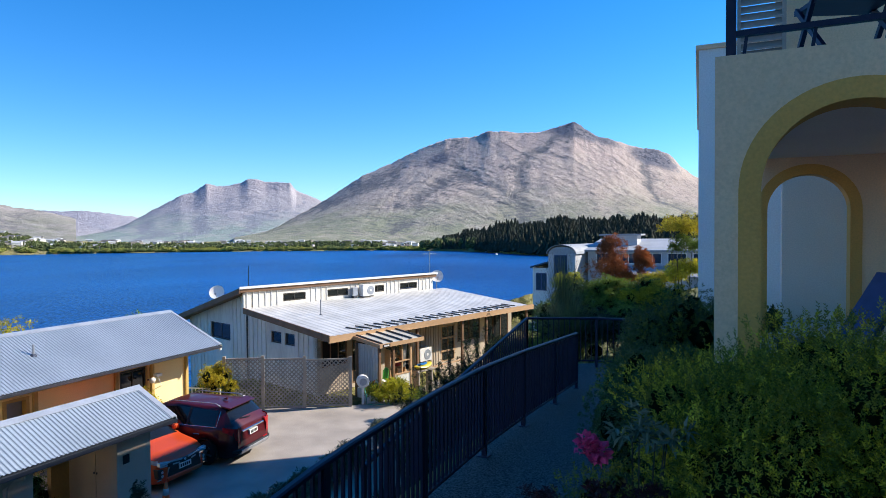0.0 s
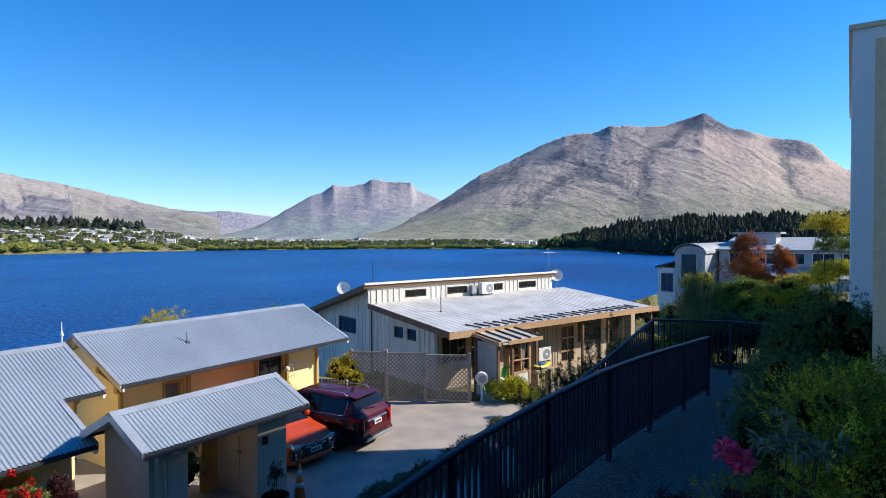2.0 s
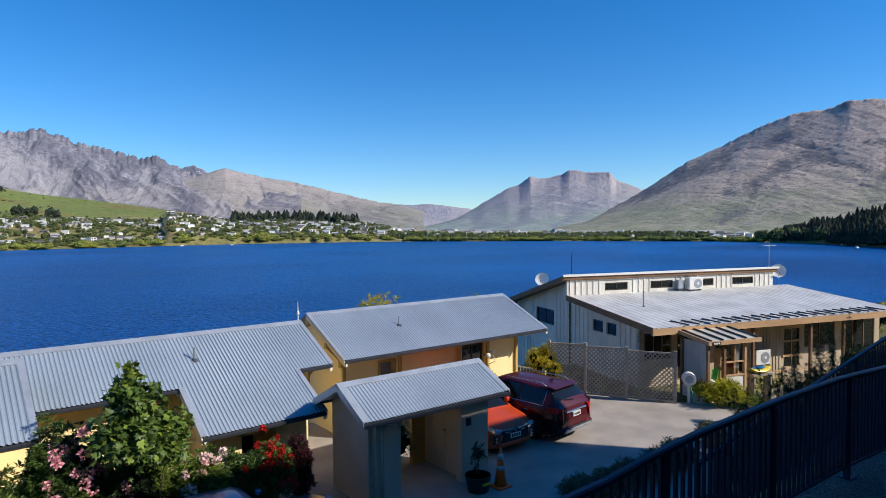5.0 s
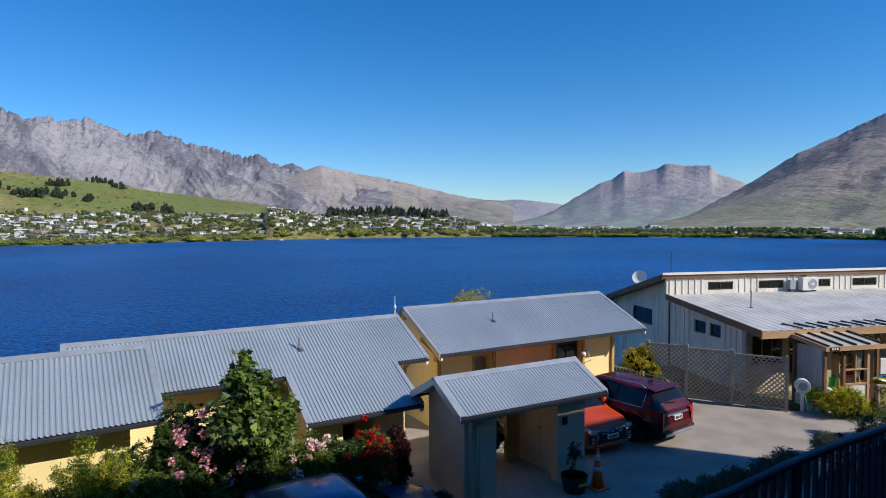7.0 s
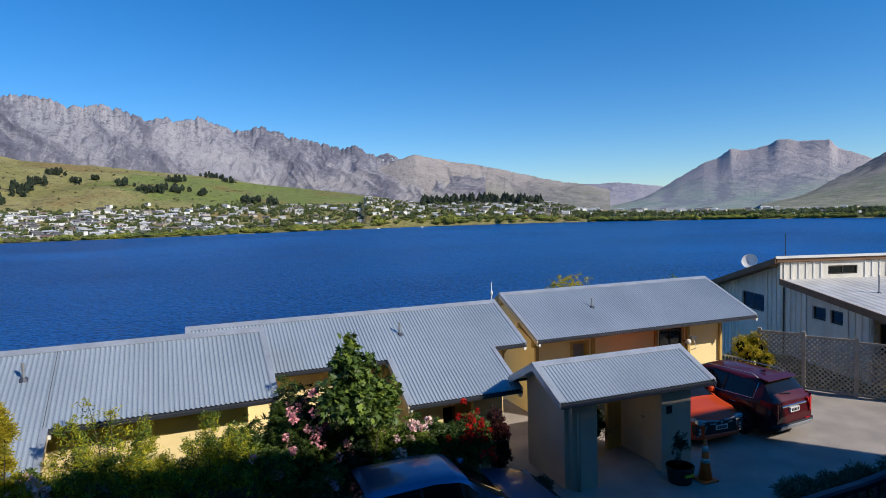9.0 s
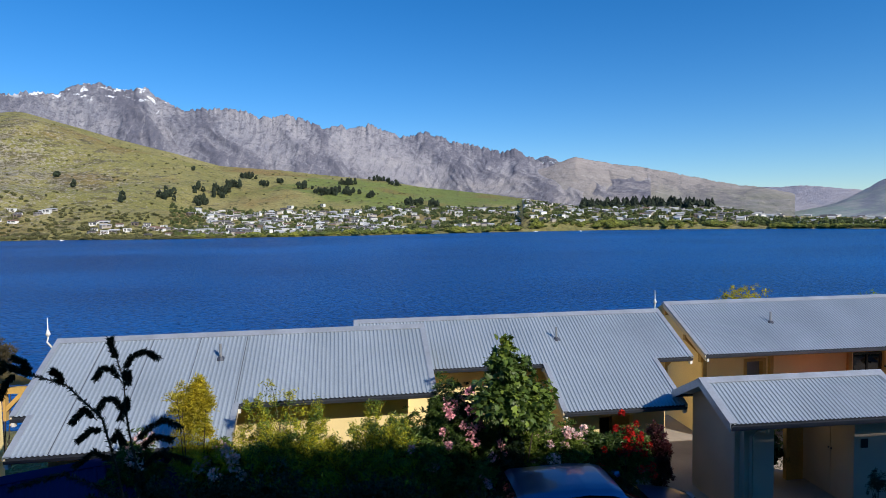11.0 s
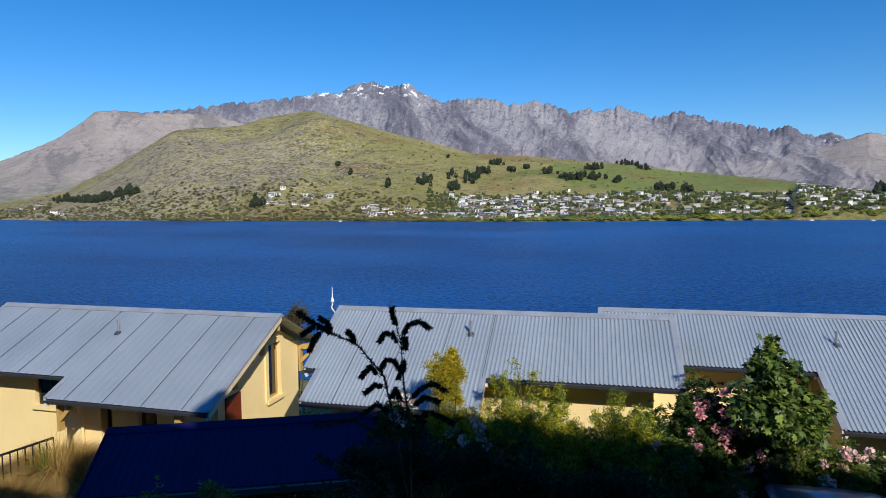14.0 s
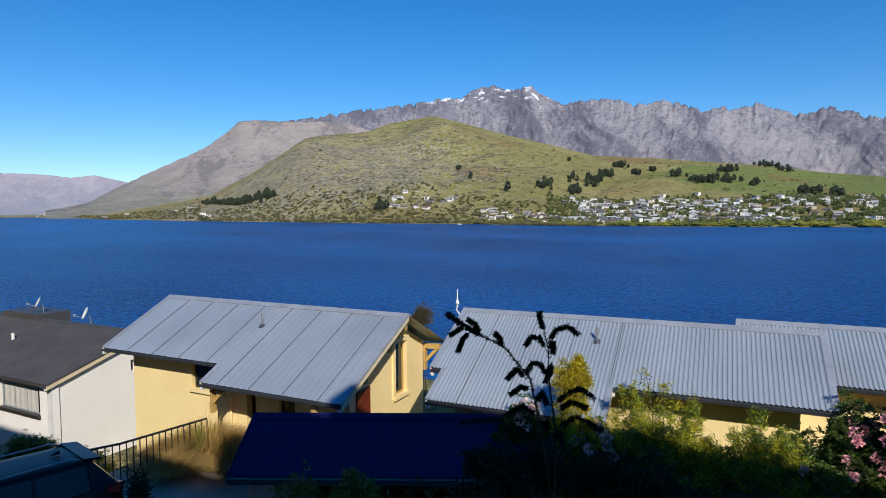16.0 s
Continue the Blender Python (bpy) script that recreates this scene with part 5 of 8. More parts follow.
# glazed front
PALEBOARD = mk("faded_fawn_boards", (0.56, 0.46, 0.33), (0.44, 0.36, 0.26), 2, 0.8, 0, 0.15, stretch=(1, 1, 0.25))
fh = [(0.55, 1.8, 0.95, 2.0), (2.05, 3.6, 0.1, 1.95), (3.85, 5.35, 0.1, 1.95), (7.4, 8.35, 0.1, 1.75), (8.55, 10.3, 0.86, 1.95), (10.7, 12.7, 0.1, 1.95)]
part("front_wall", MB().wall(0.35, 13.0, -1.5, zf(4.5) - 0.12, fh, 4.5, -0.15), PALEBOARD, e)
for i, h in enumerate(fh):
    w = window(e, 4.5, *h, frame_mat=(BROWN, BROWN, TANWOOD, TANWOOD, BROWN, BROWN)[i], sill=False, mull=(2, 1, 2, 1, 1, 2)[i], depth=0.05)
    if i in (0, 2, 4):
        part("curtain", MB().grid(lambda u, v: (4.34 + 0.02 * math.sin(u * 60), h[0] + (h[1] - h[0]) * (0.45 + 0.5 * u), h[2] + 0.05 + (h[3] - h[2] - 0.1) * v), 40, 1), CURTAIN, w)
y = 5.5
while y < 7.3:
    part("batten", MB().box(4.5, 4.525, y - 0.02, y + 0.02, -0.6, 1.97), PALEBOARD, e)
    y += 0.17
part("door_rail", MB().box(4.5, 4.54, 7.35, 8.4, 1.15, 1.23).box(4.5, 4.54, 7.35, 8.4, 0.55, 0.63), TANWOOD, e)
part("shelf_rail", MB().box(5.1, 5.14, 5.6, 8.4, 0.15, 0.21), TANWOOD, e)
part("tan_header", MB().box(4.5, 4.53, 0.4, 13.0, 1.98, 2.16), PALEBOARD, e)
for y in (4.75, 7.7, 9.5, 12.9):
    part("verandah_post", MB().box(5.45, 5.55, y - 0.05, y + 0.05, -0.6, AZE - 0.2), BROWN, e)
# glazed porch with lean-to canopy
can = part("canopy", MB().prism([(5.6, 2.2), (7.1, 2.02), (7.1, 2.06), (5.6, 2.24)], 1.2, 3.35), mk("milky_roof_sheet", (0.62, 0.55, 0.42), (0.5, 0.44, 0.34), 2, 0.4), e, "translucent sheet canopy on dark rafters")
for k in range(5):
    y = 1.25 + 0.51 * k
    part("rafter", MB().beam((5.6, y, 2.27), (7.1, y, 2.09), 0.05, 0.05), DARKFRAME, can)
part("edge_beam", MB().box(7.1, 7.15, 1.15, 3.4, 1.93, 2.07), TANWOOD, can)
part("edge_beam", MB().prism([(5.6, 2.12), (7.15, 1.93), (7.15, 2.07), (5.6, 2.26)], 1.1, 1.15), TANWOOD, can)
for x, y in ((6.95, 1.25), (6.95, 1.95), (6.95, 2.85), (5.7, 1.25)):
    part("porch_post", MB().box(x - 0.045, x + 0.045, y - 0.045, y + 0.045, -0.6, 2.0), BROWN if y < 2 else TANWOOD, e)
part("porch_panel", MB().box(6.93, 6.97, 2.0, 2.8, -0.6, 0.78), BOARD, e, "pale upright boards below the porch glass")
part("porch_panel", MB().box(6.93, 6.97, 1.3, 1.9, -0.6, 0.45), BOARD, e)
part("porch_panel", MB().box(5.75, 6.9, 1.23, 1.27, -0.6, 0.3), BOARD, e)
part("porch_rail", MB().box(6.91, 6.99, 2.0, 2.8, 0.78, 0.83).box(6.91, 6.99, 2.0, 2.8, 1.25, 1.29).box(6.93, 6.97, 2.38, 2.42, 0.83, 1.98).box(6.91, 6.99, 1.3, 1.9, 0.45, 0.5), TANWOOD, e)
part("curtain", MB().grid(lambda u, v: (5.75 + 1.12 * u, 1.30 + 0.03 * math.sin(u * 50), 0.35 + 1.6 * v), 60, 1), CURTAIN, e, "pale hanging net curtain")
part("curtain", MB().grid(lambda u, v: (6.88 + 0.02 * math.sin(u * 30), 2.5 + 0.27 * u * (0.5 + 0.5 * v), 1.0 + 0.95 * v), 24, 4), CURTAIN, e)
vent_pipe(e, 2.6, 2.0, zf(2.6), 0.65)
pl = part("house_plate", MB().box(7.15, 7.165, 1.25, 1.6, 1.95, 2.05), DARKFRAME, e, "small dark plate with pale bars")
for k in range(3):
    part("bar", MB().box(7.165, 7.17, 1.30 + 0.09 * k, 1.36 + 0.09 * k, 1.97, 2.03), WHITE, pl)
# fixtures on the roof
def dish(parent_at, x, y, z, yaw, r=0.33):
    d = thing("satellite_dish", "white satellite dish on a bracket above the roof", "satellite dish", parent_at @ pose(x, y, z, 0, 0, yaw), "satellite dishes")
    mb = MB()
    rings = []
    for i in range(6):
        a = r * i / 5
        rings.append(len(mb.v))
        mb.v += [(0.25 * (a / r) ** 2 * r, a * math.cos(t), a * math.sin(t)) for t in (2 * math.pi * k / 20 for k in range(20))]
    for a, b in zip(rings, rings[1:]):
        mb.f += [(a + k, a + (k + 1) % 20, b + (k + 1) % 20, b + k) for k in range(20)]
    rot = pose(0, 0, 0, 0, -25, 0)
    mb.v = [tuple(rot @ Vector(p)) for p in mb.v]
    part("reflector", mb, WHITE, d, smooth=True)
    part("arm", MB().tube([(0.0, 0, -r * 0.8), (0.35, 0, -0.05)], 0.012, 6).box(0.33, 0.42, -0.03, 0.03, -0.06, 0.02), PIPE, d)
    part("mast", MB().tube([(-0.05, 0, 0), (-0.12, 0, -0.2), (-0.12, 0, -0.75)], 0.02, 8), PIPE, d)


AM = pose(-18.4, 20.2, 0, 0, 0, -16.8)
dish(AM, -2.7, 0.3, 3.42, -40)
dish(AM, -0.1, 12.25, 3.6, -40, 0.36)
ac = thing("air_conditioner", "white air-conditioning outdoor unit with round fan grille", "air conditioner", AM @ pose(0.12, 6.25, 2.93) @ Matrix.Diagonal((0.9, 0.9, 0.85, 1)))
part("casing", MB().box(0, 0.34, 0.0, 0.88, 0.06, 0.72), WHITE, ac, bevel=0.015)
part("fan_grille", MB().tube([(0.342, 0.55, 0.38), (0.352, 0.55, 0.38)], 0.25, 20), TRIM_GREY, ac)
part("fan_hub", MB().tube([(0.353, 0.55, 0.38), (0.36, 0.55, 0.38)], 0.07, 14), WHITE, ac)
part("foot", MB().box(0.02, 0.32, 0.08, 0.14, 0, 0.06), GUTTER, ac)
part("foot", MB().box(0.02, 0.32, 0.72, 0.78, 0, 0.06), GUTTER, ac)
ac2 = copy_thing(ac, AM @ pose(4.53, 5.62, 0.36) @ Matrix.Diagonal((1, 0.95, 1.05, 1)))
tagged(ac2, "white outdoor heat-pump unit fixed to the verandah wall")
box2 = thing("meter_cabinet", "small pale service box beside the roof unit", "service box", AM @ pose(0.05, 5.75, 2.93))
part("casing", MB().box(0, 0.22, 0, 0.32, 0.1, 0.5), TRIM_GREY, box2, bevel=0.01)
part("foot", MB().box(0.02, 0.2, 0.05, 0.27, 0, 0.1), GUTTER, box2)
an = thing("tv_antenna", "thin metal television antenna on a mast", "antenna", AM @ pose(-0.2, 11.75, 3.7))
part("mast", MB().tube([(0, 0, -0.3), (0, 0, 1.35)], 0.018, 6), PIPE, an)
part("boom", MB().tube([(0, -0.5, 1.2), (0, 0.5, 1.2)], 0.012, 6), PIPE, an)
for k in range(9):
    part("element", MB().tube([(-0.4, -0.46 + 0.115 * k, 1.2), (0.4, -0.46 + 0.115 * k, 1.2)], 0.008, 5), PIPE, an)
pole = thing("flag_pole", "short dark pole behind the roof", "pole", AM @ pose(-3.2, 2.2, 2.4))
part("pole", MB().tube([(0, 0, 0), (0, 0, 2.15)], [0.03, 0.015], 8), DARKFRAME, pole)

# things on the verandah
ky = thing("kayak", "yellow and blue toy kayak lying on the verandah edge", "kayak", AM @ pose(6.75, 3.75, 0.72, 0, 0, 8) @ Matrix.Diagonal((0.8, 0.75, 0.8, 1)))
YEL = mk("yellow_plastic", (0.75, 0.55, 0.02), None, 4, 0.35, 0, 0.02)
BLU = mk("blue_plastic", (0.02, 0.20, 0.55), None, 4, 0.35, 0, 0.02)
hull = MB()
hull.grid(lambda u, v: ((0.28 * math.sin(math.pi * u) ** 0.6) * math.cos(2 * math.pi * v), (u - 0.5) * 1.5, 0.10 + 0.13 * math.sin(math.pi * u) ** 0.5 * math.sin(2 * math.pi * v) + 0.12 * (2 * u - 1) ** 2), 16, 12)
part("hull", hull, YEL, ky, smooth=True)
part("deck", MB().grid(lambda u, v: ((v - 0.5) * 0.36 * math.sin(math.pi * u) ** 0.6, (u - 0.6) * 0.9, 0.245 + 0.03 * math.sin(math.pi * v)), 10, 4), BLU, ky, smooth=True)
GREENP = mk("green_plastic", (0.12, 0.55, 0.10), None, 4, 0.4, 0, 0.02)
tub = thing("kayak_stand", "low weathered timber bench under the toy kayak", "bench", AM @ pose(6.75, 3.75, -0.6) @ Matrix.Diagonal((0.8, 0.75, 1.21, 1)))
for y in (-0.5, 0.5):
    part("leg", MB().box(-0.2, 0.2, y - 0.04, y + 0.04, 0, 1.04), LATTICE, tub)
part("seat", MB().box(-0.25, 0.25, -0.65, 0.65, 1.04, 1.09), LATTICE, tub)
sb = thing("step_stool", "bright green plastic folding stool leaning on the porch", "stool", AM @ pose(6.72, 1.72, 0.55, 0, 6, 0))
part("panel", MB().box(0, 0.04, -0.14, 0.14, 0, 0.5), GREENP, sb, bevel=0.01)
part("handle", MB().box(0.0, 0.04, -0.06, 0.06, 0.5, 0.56), GREENP, sb)
REDM = mk("red_glossy_plastic", (0.45, 0.02, 0.02), None, 3, 0.3)
for k, (y, m_, nm, lb) in enumerate(((1.38, REDM, "helmet", "red riding helmet on the porch bench"), (1.52, WHITE, "helmet", "white riding helmet on the porch bench"))):
    hb = thing(nm, lb, "helmet", AM @ pose(6.62 + 0.2 * k, y, 0.555))
    part("shell", MB().grid(lambda u, v: (0.14 * math.cos(2 * math.pi * u) * math.cos(v * 1.5), 0.16 * math.sin(2 * math.pi * u) * math.cos(v * 1.5), 0.15 * math.sin(v * 1.5)), 14, 6), m_, hb, smooth=True)
bench = thing("porch_bench", "timber bench inside the glazed porch", "bench", AM @ pose(6.45, 1.75, -0.6))
part("seat", MB().box(-0.3, 0.42, -0.42, 0.2, 1.08, 1.15), BROWN, bench)
for y in (-0.36, 0.14):
    part("leg", MB().box(-0.2, 0.3, y - 0.04, y + 0.04, 0, 1.08), BROWN, bench)
shelf = thing("shelf", "timber shelf unit with jars behind the porch glass", "shelf", AM @ pose(6.45, 1.98, -0.6))
for z in (1.25, 1.6, 1.95):
    part("board", MB().box(0, 0.3, 0, 0.8, z, z + 0.03), TANWOOD, shelf)
for y in (0, 0.77):
    part("upright", MB().box(0, 0.3, y, y + 0.03, 0, 2.3), TANWOOD, shelf)
for k, (y, z, w, h, c) in enumerate(((0.06, 0.68, 0.22, 0.22, (0.55, 0.33, 0.13)), (0.40, 0.68, 0.28, 0.28, (0.62, 0.42, 0.20)), (0.06, 1.03, 0.16, 0.20, (0.55, 0.5, 0.4)), (0.35, 1.03, 0.24, 0.18, (0.35, 0.05, 0.04)), (0.10, 1.38, 0.30, 0.2, (0.5, 0.34, 0.17)))):
    solo("storage_box", MB().box(6.5, 6.72, 1.98 + y, 1.98 + y + w, z, z + h), mk("box_card", c, tuple(0.8 * q for q in c), 6, 0.8), "small worn box on the porch shelf", "box", at=AM, bevel=0.008, group="boxes on the porch shelf")
deck = MB().box(4.5, 7.3, 0.9, 13.0, -0.66, -0.6)
solo("verandah_floor", deck, LATTICE, "weathered timber verandah floor", "floor", "structure", AM)

# lattice fence
def lattice_fence():
    a, b = Vector((-15.55, 16.1, 0)), Vector((-11.95, 18.35, 0))
    d = (b - a)
    ln = d.length
    yaw = math.degrees(math.atan2(d.y, d.x))
    f = thing("lattice_fence", "weathered grey timber lattice fence in three panels", "fence", pose(a.x, a.y, 0, 0, 0, yaw))
    tops = [1.85, 1.83, 1.78, 1.72]
    xs = [0, ln * 0.3, ln * 0.63, ln]
    for x, z in zip(xs, tops):
        part("post", MB().box(x - 0.05, x + 0.05, -0.05, 0.05, -0.1, z + 0.04), LATTICE, f)
    for i in range(3):
        x0, x1, z0, z1 = xs[i] + 0.05, xs[i + 1] - 0.05, 0.04, tops[i + 1] - 0.02
        part("top_bar", MB().box(x0, x1, -0.025, 0.025, z1 - 0.06, z1), LATTICE, f)
        part("bottom_bar", MB().box(x0, x1, -0.025, 0.025, z0, z0 + 0.06), LATTICE, f)
        h, w = z1 - z0 - 0.12, x1 - x0
        for s in (1, -1):
            k = -h
            while k < w:
                u0, u1 = max(0, k), min(w, k + h)
                if u1 - u0 > 0.04:
                    za, zb_ = (u0 - k, u1 - k) if s > 0 else (h - (u0 - k), h - (u1 - k))
                    part("slat", MB().beam((x0 + u0, s * 0.009, z0 + 0.06 + za), (x0 + u1, s * 0.009, z0 + 0.06 + zb_), 0.04, 0.012, (0, 1, 0)), LATTICE, f)
                k += 0.15
    return f


lattice_fence()
# white picket rail between the yellow house and the fence
pk = thing("low_fence", "low pale metal fence at the back of the drive", "fence", pose(-16.6, 15.4, 0, 0, 0, 12))
part("top_rail", MB().box(-1.2, 1.3, -0.02, 0.02, 0.86, 0.9), WHITE, pk)
part("bottom_rail", MB().box(-1.2, 1.3, -0.02, 0.02, 0.1, 0.14), WHITE, pk)
for k in range(20):
    x = -1.2 + 2.5 * k / 19
    part("picket", MB().box(x - 0.012, x + 0.012, -0.012, 0.012, 0, 0.86), WHITE, pk)
# meter on a post
mt = thing("hose_reel", "white and grey garden hose reel on a short post", "hose reel", pose(-11.7, 18.75, 0, 0, 0, 40))
part("post", MB().box(-0.04, 0.04, -0.04, 0.04, 0, 0.62), WHITE, mt)
part("drum", MB().tube([(0.0, -0.12, 0.82), (0.0, 0.12, 0.82)], 0.22, 24), WHITE, mt, bevel=0.01)
part("hub", MB().tube([(0.0, -0.121, 0.82), (0.0, -0.14, 0.82)], 0.13, 18), TRIM_GREY, mt)
part("hose", MB().tube([(0.05, 0, 0.6), (0.12, -0.05, 0.3), (0.1, -0.1, 0.03), (0.35, -0.3, 0.02), (0.8, -0.25, 0.02), (1.0, -0.4, 0.02)], 0.015, 6), mk("green_hose", (0.03, 0.32, 0.2), None, 4, 0.4), mt, smooth=True)

# ---- plastered building with arches beside the camera ----
bl = thing("apartment_building", "cream and mustard plastered apartment building with arched loggia and balcony", "building", pose(0, 0, 0))


def arch_wall(name, mat, x0, x1, z0, z1, ax0, ax1, spring, y, thick, parent, label=""):
    """A wall with one arched opening from z0 up."""
    r, cx = (ax1 - ax0) / 2, (ax0 + ax1) / 2
    n = 28
    pts = [(cx - r * math.cos(math.pi * i / n), spring + r * math.sin(math.pi * i / n)) for i in range(n + 1)]
    mb = MB()
    mb.box(x0, ax0, y, y + thick, z0, spring)
    mb.box(ax1, x1, y, y + thick, z0, spring)
    for i in range(n):
        (a, za), (b, zb_) = pts[i], pts[i + 1]
        mb.prism([(a, za), (b, zb_), (b, z1), (a, z1)], y, y + thick)
    mb.box(x0, ax0, y, y + thick, spring, z1)
    mb.box(ax1, x1, y, y + thick, spring, z1)
    return part(name, mb, mat, parent, label)


def arch_trim(mat, ax0, ax1, spring, w, z0, y, thick, parent):
    r, cx, n = (ax1 - ax0) / 2, (ax0 + ax1) / 2, 32
    mb = MB()
    for i in range(n):
        t0, t1 = math.pi * i / n, math.pi * (i + 1) / n
        p = [(cx - q * math.cos(t), spring + q * math.sin(t)) for q, t in ((r, t0), (r + w, t0), (r + w, t1), (r, t1))]
        mb.prism(p, y, y + thick)
    mb.box(ax0 - w, ax0, y, y + thick, z0, spring).box(ax1, ax1 + w, y, y + thick, z0, spring)
    return part("arch_trim", mb, mat, parent, "mustard-coloured band round the arch")


FL = 4.6
arch_wall("arch_wall", CREAM, -0.07, 2.6, FL - 1.2, 7.09, 0.185, 1.21, 6.255, 4.25, 0.28, bl)
arch_trim(MUSTARD, 0.189, 1.206, 6.255, 0.125, FL - 1.2, 4.235, 0.30, bl)
arch_wall("arch_wall", CREAM, 0.30, 2.6, FL - 0.3, 7.09, 0.49, 1.44, 6.285, 9.4, 0.25, bl)
arch_trim(MUSTARD, 0.494, 1.436, 6.285, 0.13, FL - 0.3, 9.385, 0.27, bl)
part("balcony_slab", MB().box(-0.07, 2.6, 4.53, 9.4, 6.98, 7.09), LOGGIA, bl)
part("loggia_floor", MB().box(-0.07, 2.6, 4.25, 11.5, FL - 1.2, FL), mk("loggia_tile", (0.42, 0.40, 0.37), (0.34, 0.32, 0.30), 3, 0.7, 0, 0.1), bl)
part("inner_wall", MB().wall(4.53, 9.4, FL, 6.98, [(5.2, 8.6, FL + 0.02, 6.6)], 1.95, 0.25), LOGGIA, bl)
sd = part("sliding_door", MB().box(2.0, 2.06, 5.2, 5.28, FL, 6.6).box(2.0, 2.06, 8.52, 8.6, FL, 6.6).box(2.0, 2.06, 6.86, 6.94, FL, 6.6).box(2.0, 2.06, 5.28, 8.52, 6.52, 6.6), DARKFRAME, bl, "dark-framed sliding glass door")
for a, b in ((5.3, 6.84), (6.96, 8.5)):
    part("pane", MB().box(2.02, 2.035, a, b, FL + 0.05, 6.5), GLASS, sd)
part("rear_wall", MB().box(0.82, 2.6, 11.5, 11.8, 2.6, 9.0), LOGGIA, bl)
part("far_wall", MB().prism([(-0.47, 12.2), (0.9, 12.2), (0.9, 21.6), (-0.83, 21.6)], 2.2, 9.28, "z"), WHITEWALL, bl)
part("coping", MB().prism([(-0.52, 12.15), (0.9, 12.15), (0.9, 21.6), (-0.87, 21.6)], 9.28, 9.36, "z"), CREAM, bl)
# hidden block, added and sized to throw the shadow on drive and porch
part("stair_tower", MB().prism([(-0.66, 18.9), (6, 18.9), (6, 21.6), (-0.83, 21.6)], 9.36, 10.9, "z"), WHITEWALL, bl)
part("main_block", MB().box(2.6, 9, 4.25, 24.4, 2, 10.4), CREAM, bl)
# unseen thin slabs, added to set the shadow edge over drive and border
part("shade_slab", MB().box(2.6, 3.4, 2.4, 24.4, 10.4, 13.88), CREAM, bl)
part("shade_slab", MB().box(2.6, 3.4, -0.7, 2.4, 10.4, 12.5), CREAM, bl)
part("side_block", MB().box(0.9, 2.6, 11.8, 21.6, 2, 9.9), CREAM, bl)
part("rear_block", MB().box(2.6, 12, -0.7, 4.25, 2, 10.4), CREAM, bl)
part("rear_block", MB().box(2.6, 12, -26, -0.7, 2, 10.75), CREAM, bl)
# upper storey behind the balcony
part("upper_wall", MB().box(0.55, 2.6, 8.9, 9.1, 7.09, 10.0).box(2.3, 2.6, 4.8, 8.9, 7.09, 10.0), CREAM, bl)
SHUTTER = mk("taupe_shutter", (0.42, 0.33, 0.27), (0.34, 0.27, 0.22), 3, 0.6, 0, 0.05)
lv = part("louvre_shutter", MB().box(0.1, 0.14, 8.0, 8.06, 7.09, 9.2).box(0.56, 0.6, 8.0, 8.06, 7.09, 9.2), SHUTTER, bl, "taupe louvred shutter")
for k in range(24):
    part("slat", MB().prism([(8.0, 7.15 + 0.085 * k), (8.06, 7.225 + 0.085 * k), (8.06, 7.245 + 0.085 * k), (8.0, 7.17 + 0.085 * k)], 0.14, 0.56, "x"), SHUTTER, lv)
br = part("balcony_rail", MB().beam((0.0, 4.33, 7.235), (2.6, 4.33, 7.235), 0.04, 0.035).beam((0.0, 4.33, 8.05), (2.6, 4.33, 8.05), 0.06, 0.05), RAIL, bl, "navy metal balcony rail")
for x in (0.02, 1.3, 2.58):
    part("post", MB().box(x - 0.03, x + 0.03, 4.30, 4.36, 7.05, 8.05), RAIL, br)
for x in (0.09, 0.46, 0.83, 1.2, 1.57, 1.94, 2.31):
    part("stay", MB().beam((x, 4.33, 7.08), (x + 0.02, 4.33, 7.23), 0.02, 0.02), RAIL, br)
ch = thing("balcony_chair", "dark blue folding chair standing on the balcony", "chair", pose(0.75, 5.0, 7.09, 0, 0, 200))
for x in (-0.25, 0.25):
    part("leg", MB().beam((x, -0.28, 0), (x, 0.2, 0.75), 0.03, 0.03), RAIL, ch)
    part("leg", MB().beam((x, 0.28, 0), (x, -0.2, 0.48), 0.03, 0.03), RAIL, ch)
part("seat", MB().box(-0.25, 0.25, -0.24, 0.24, 0.45, 0.48), RAIL, ch)
part("backrest", MB().prism([(0.2, 0.5), (0.24, 0.5), (0.36, 0.98), (0.32, 0.98)], -0.25, 0.25, "x"), RAIL, ch)
CLOTH = mk("navy_sling_fabric", (0.035, 0.055, 0.16), (0.025, 0.04, 0.12), 6, 0.7, 0, 0.1)
lc = thing("lounge_chair", "dark blue lounge chair on the loggia floor", "chair", pose(1.02, 7.4, FL, 0, 0, -70))
part("backrest", MB().prism([(0.1, 0.25), (0.16, 0.22), (0.6, 0.95), (0.54, 0.98)], -0.27, 0.27, "x"), CLOTH, lc, bevel=0.01)
part("seat", MB().box(-0.27, 0.27, -0.5, 0.15, 0.22, 0.28), RAIL, lc, bevel=0.01)
for x in (-0.24, 0.24):
    for y in (-0.45, 0.1):
        part("leg", MB().box(x - 0.02, x + 0.02, y - 0.02, y + 0.02, 0, 0.22), RAIL, lc)

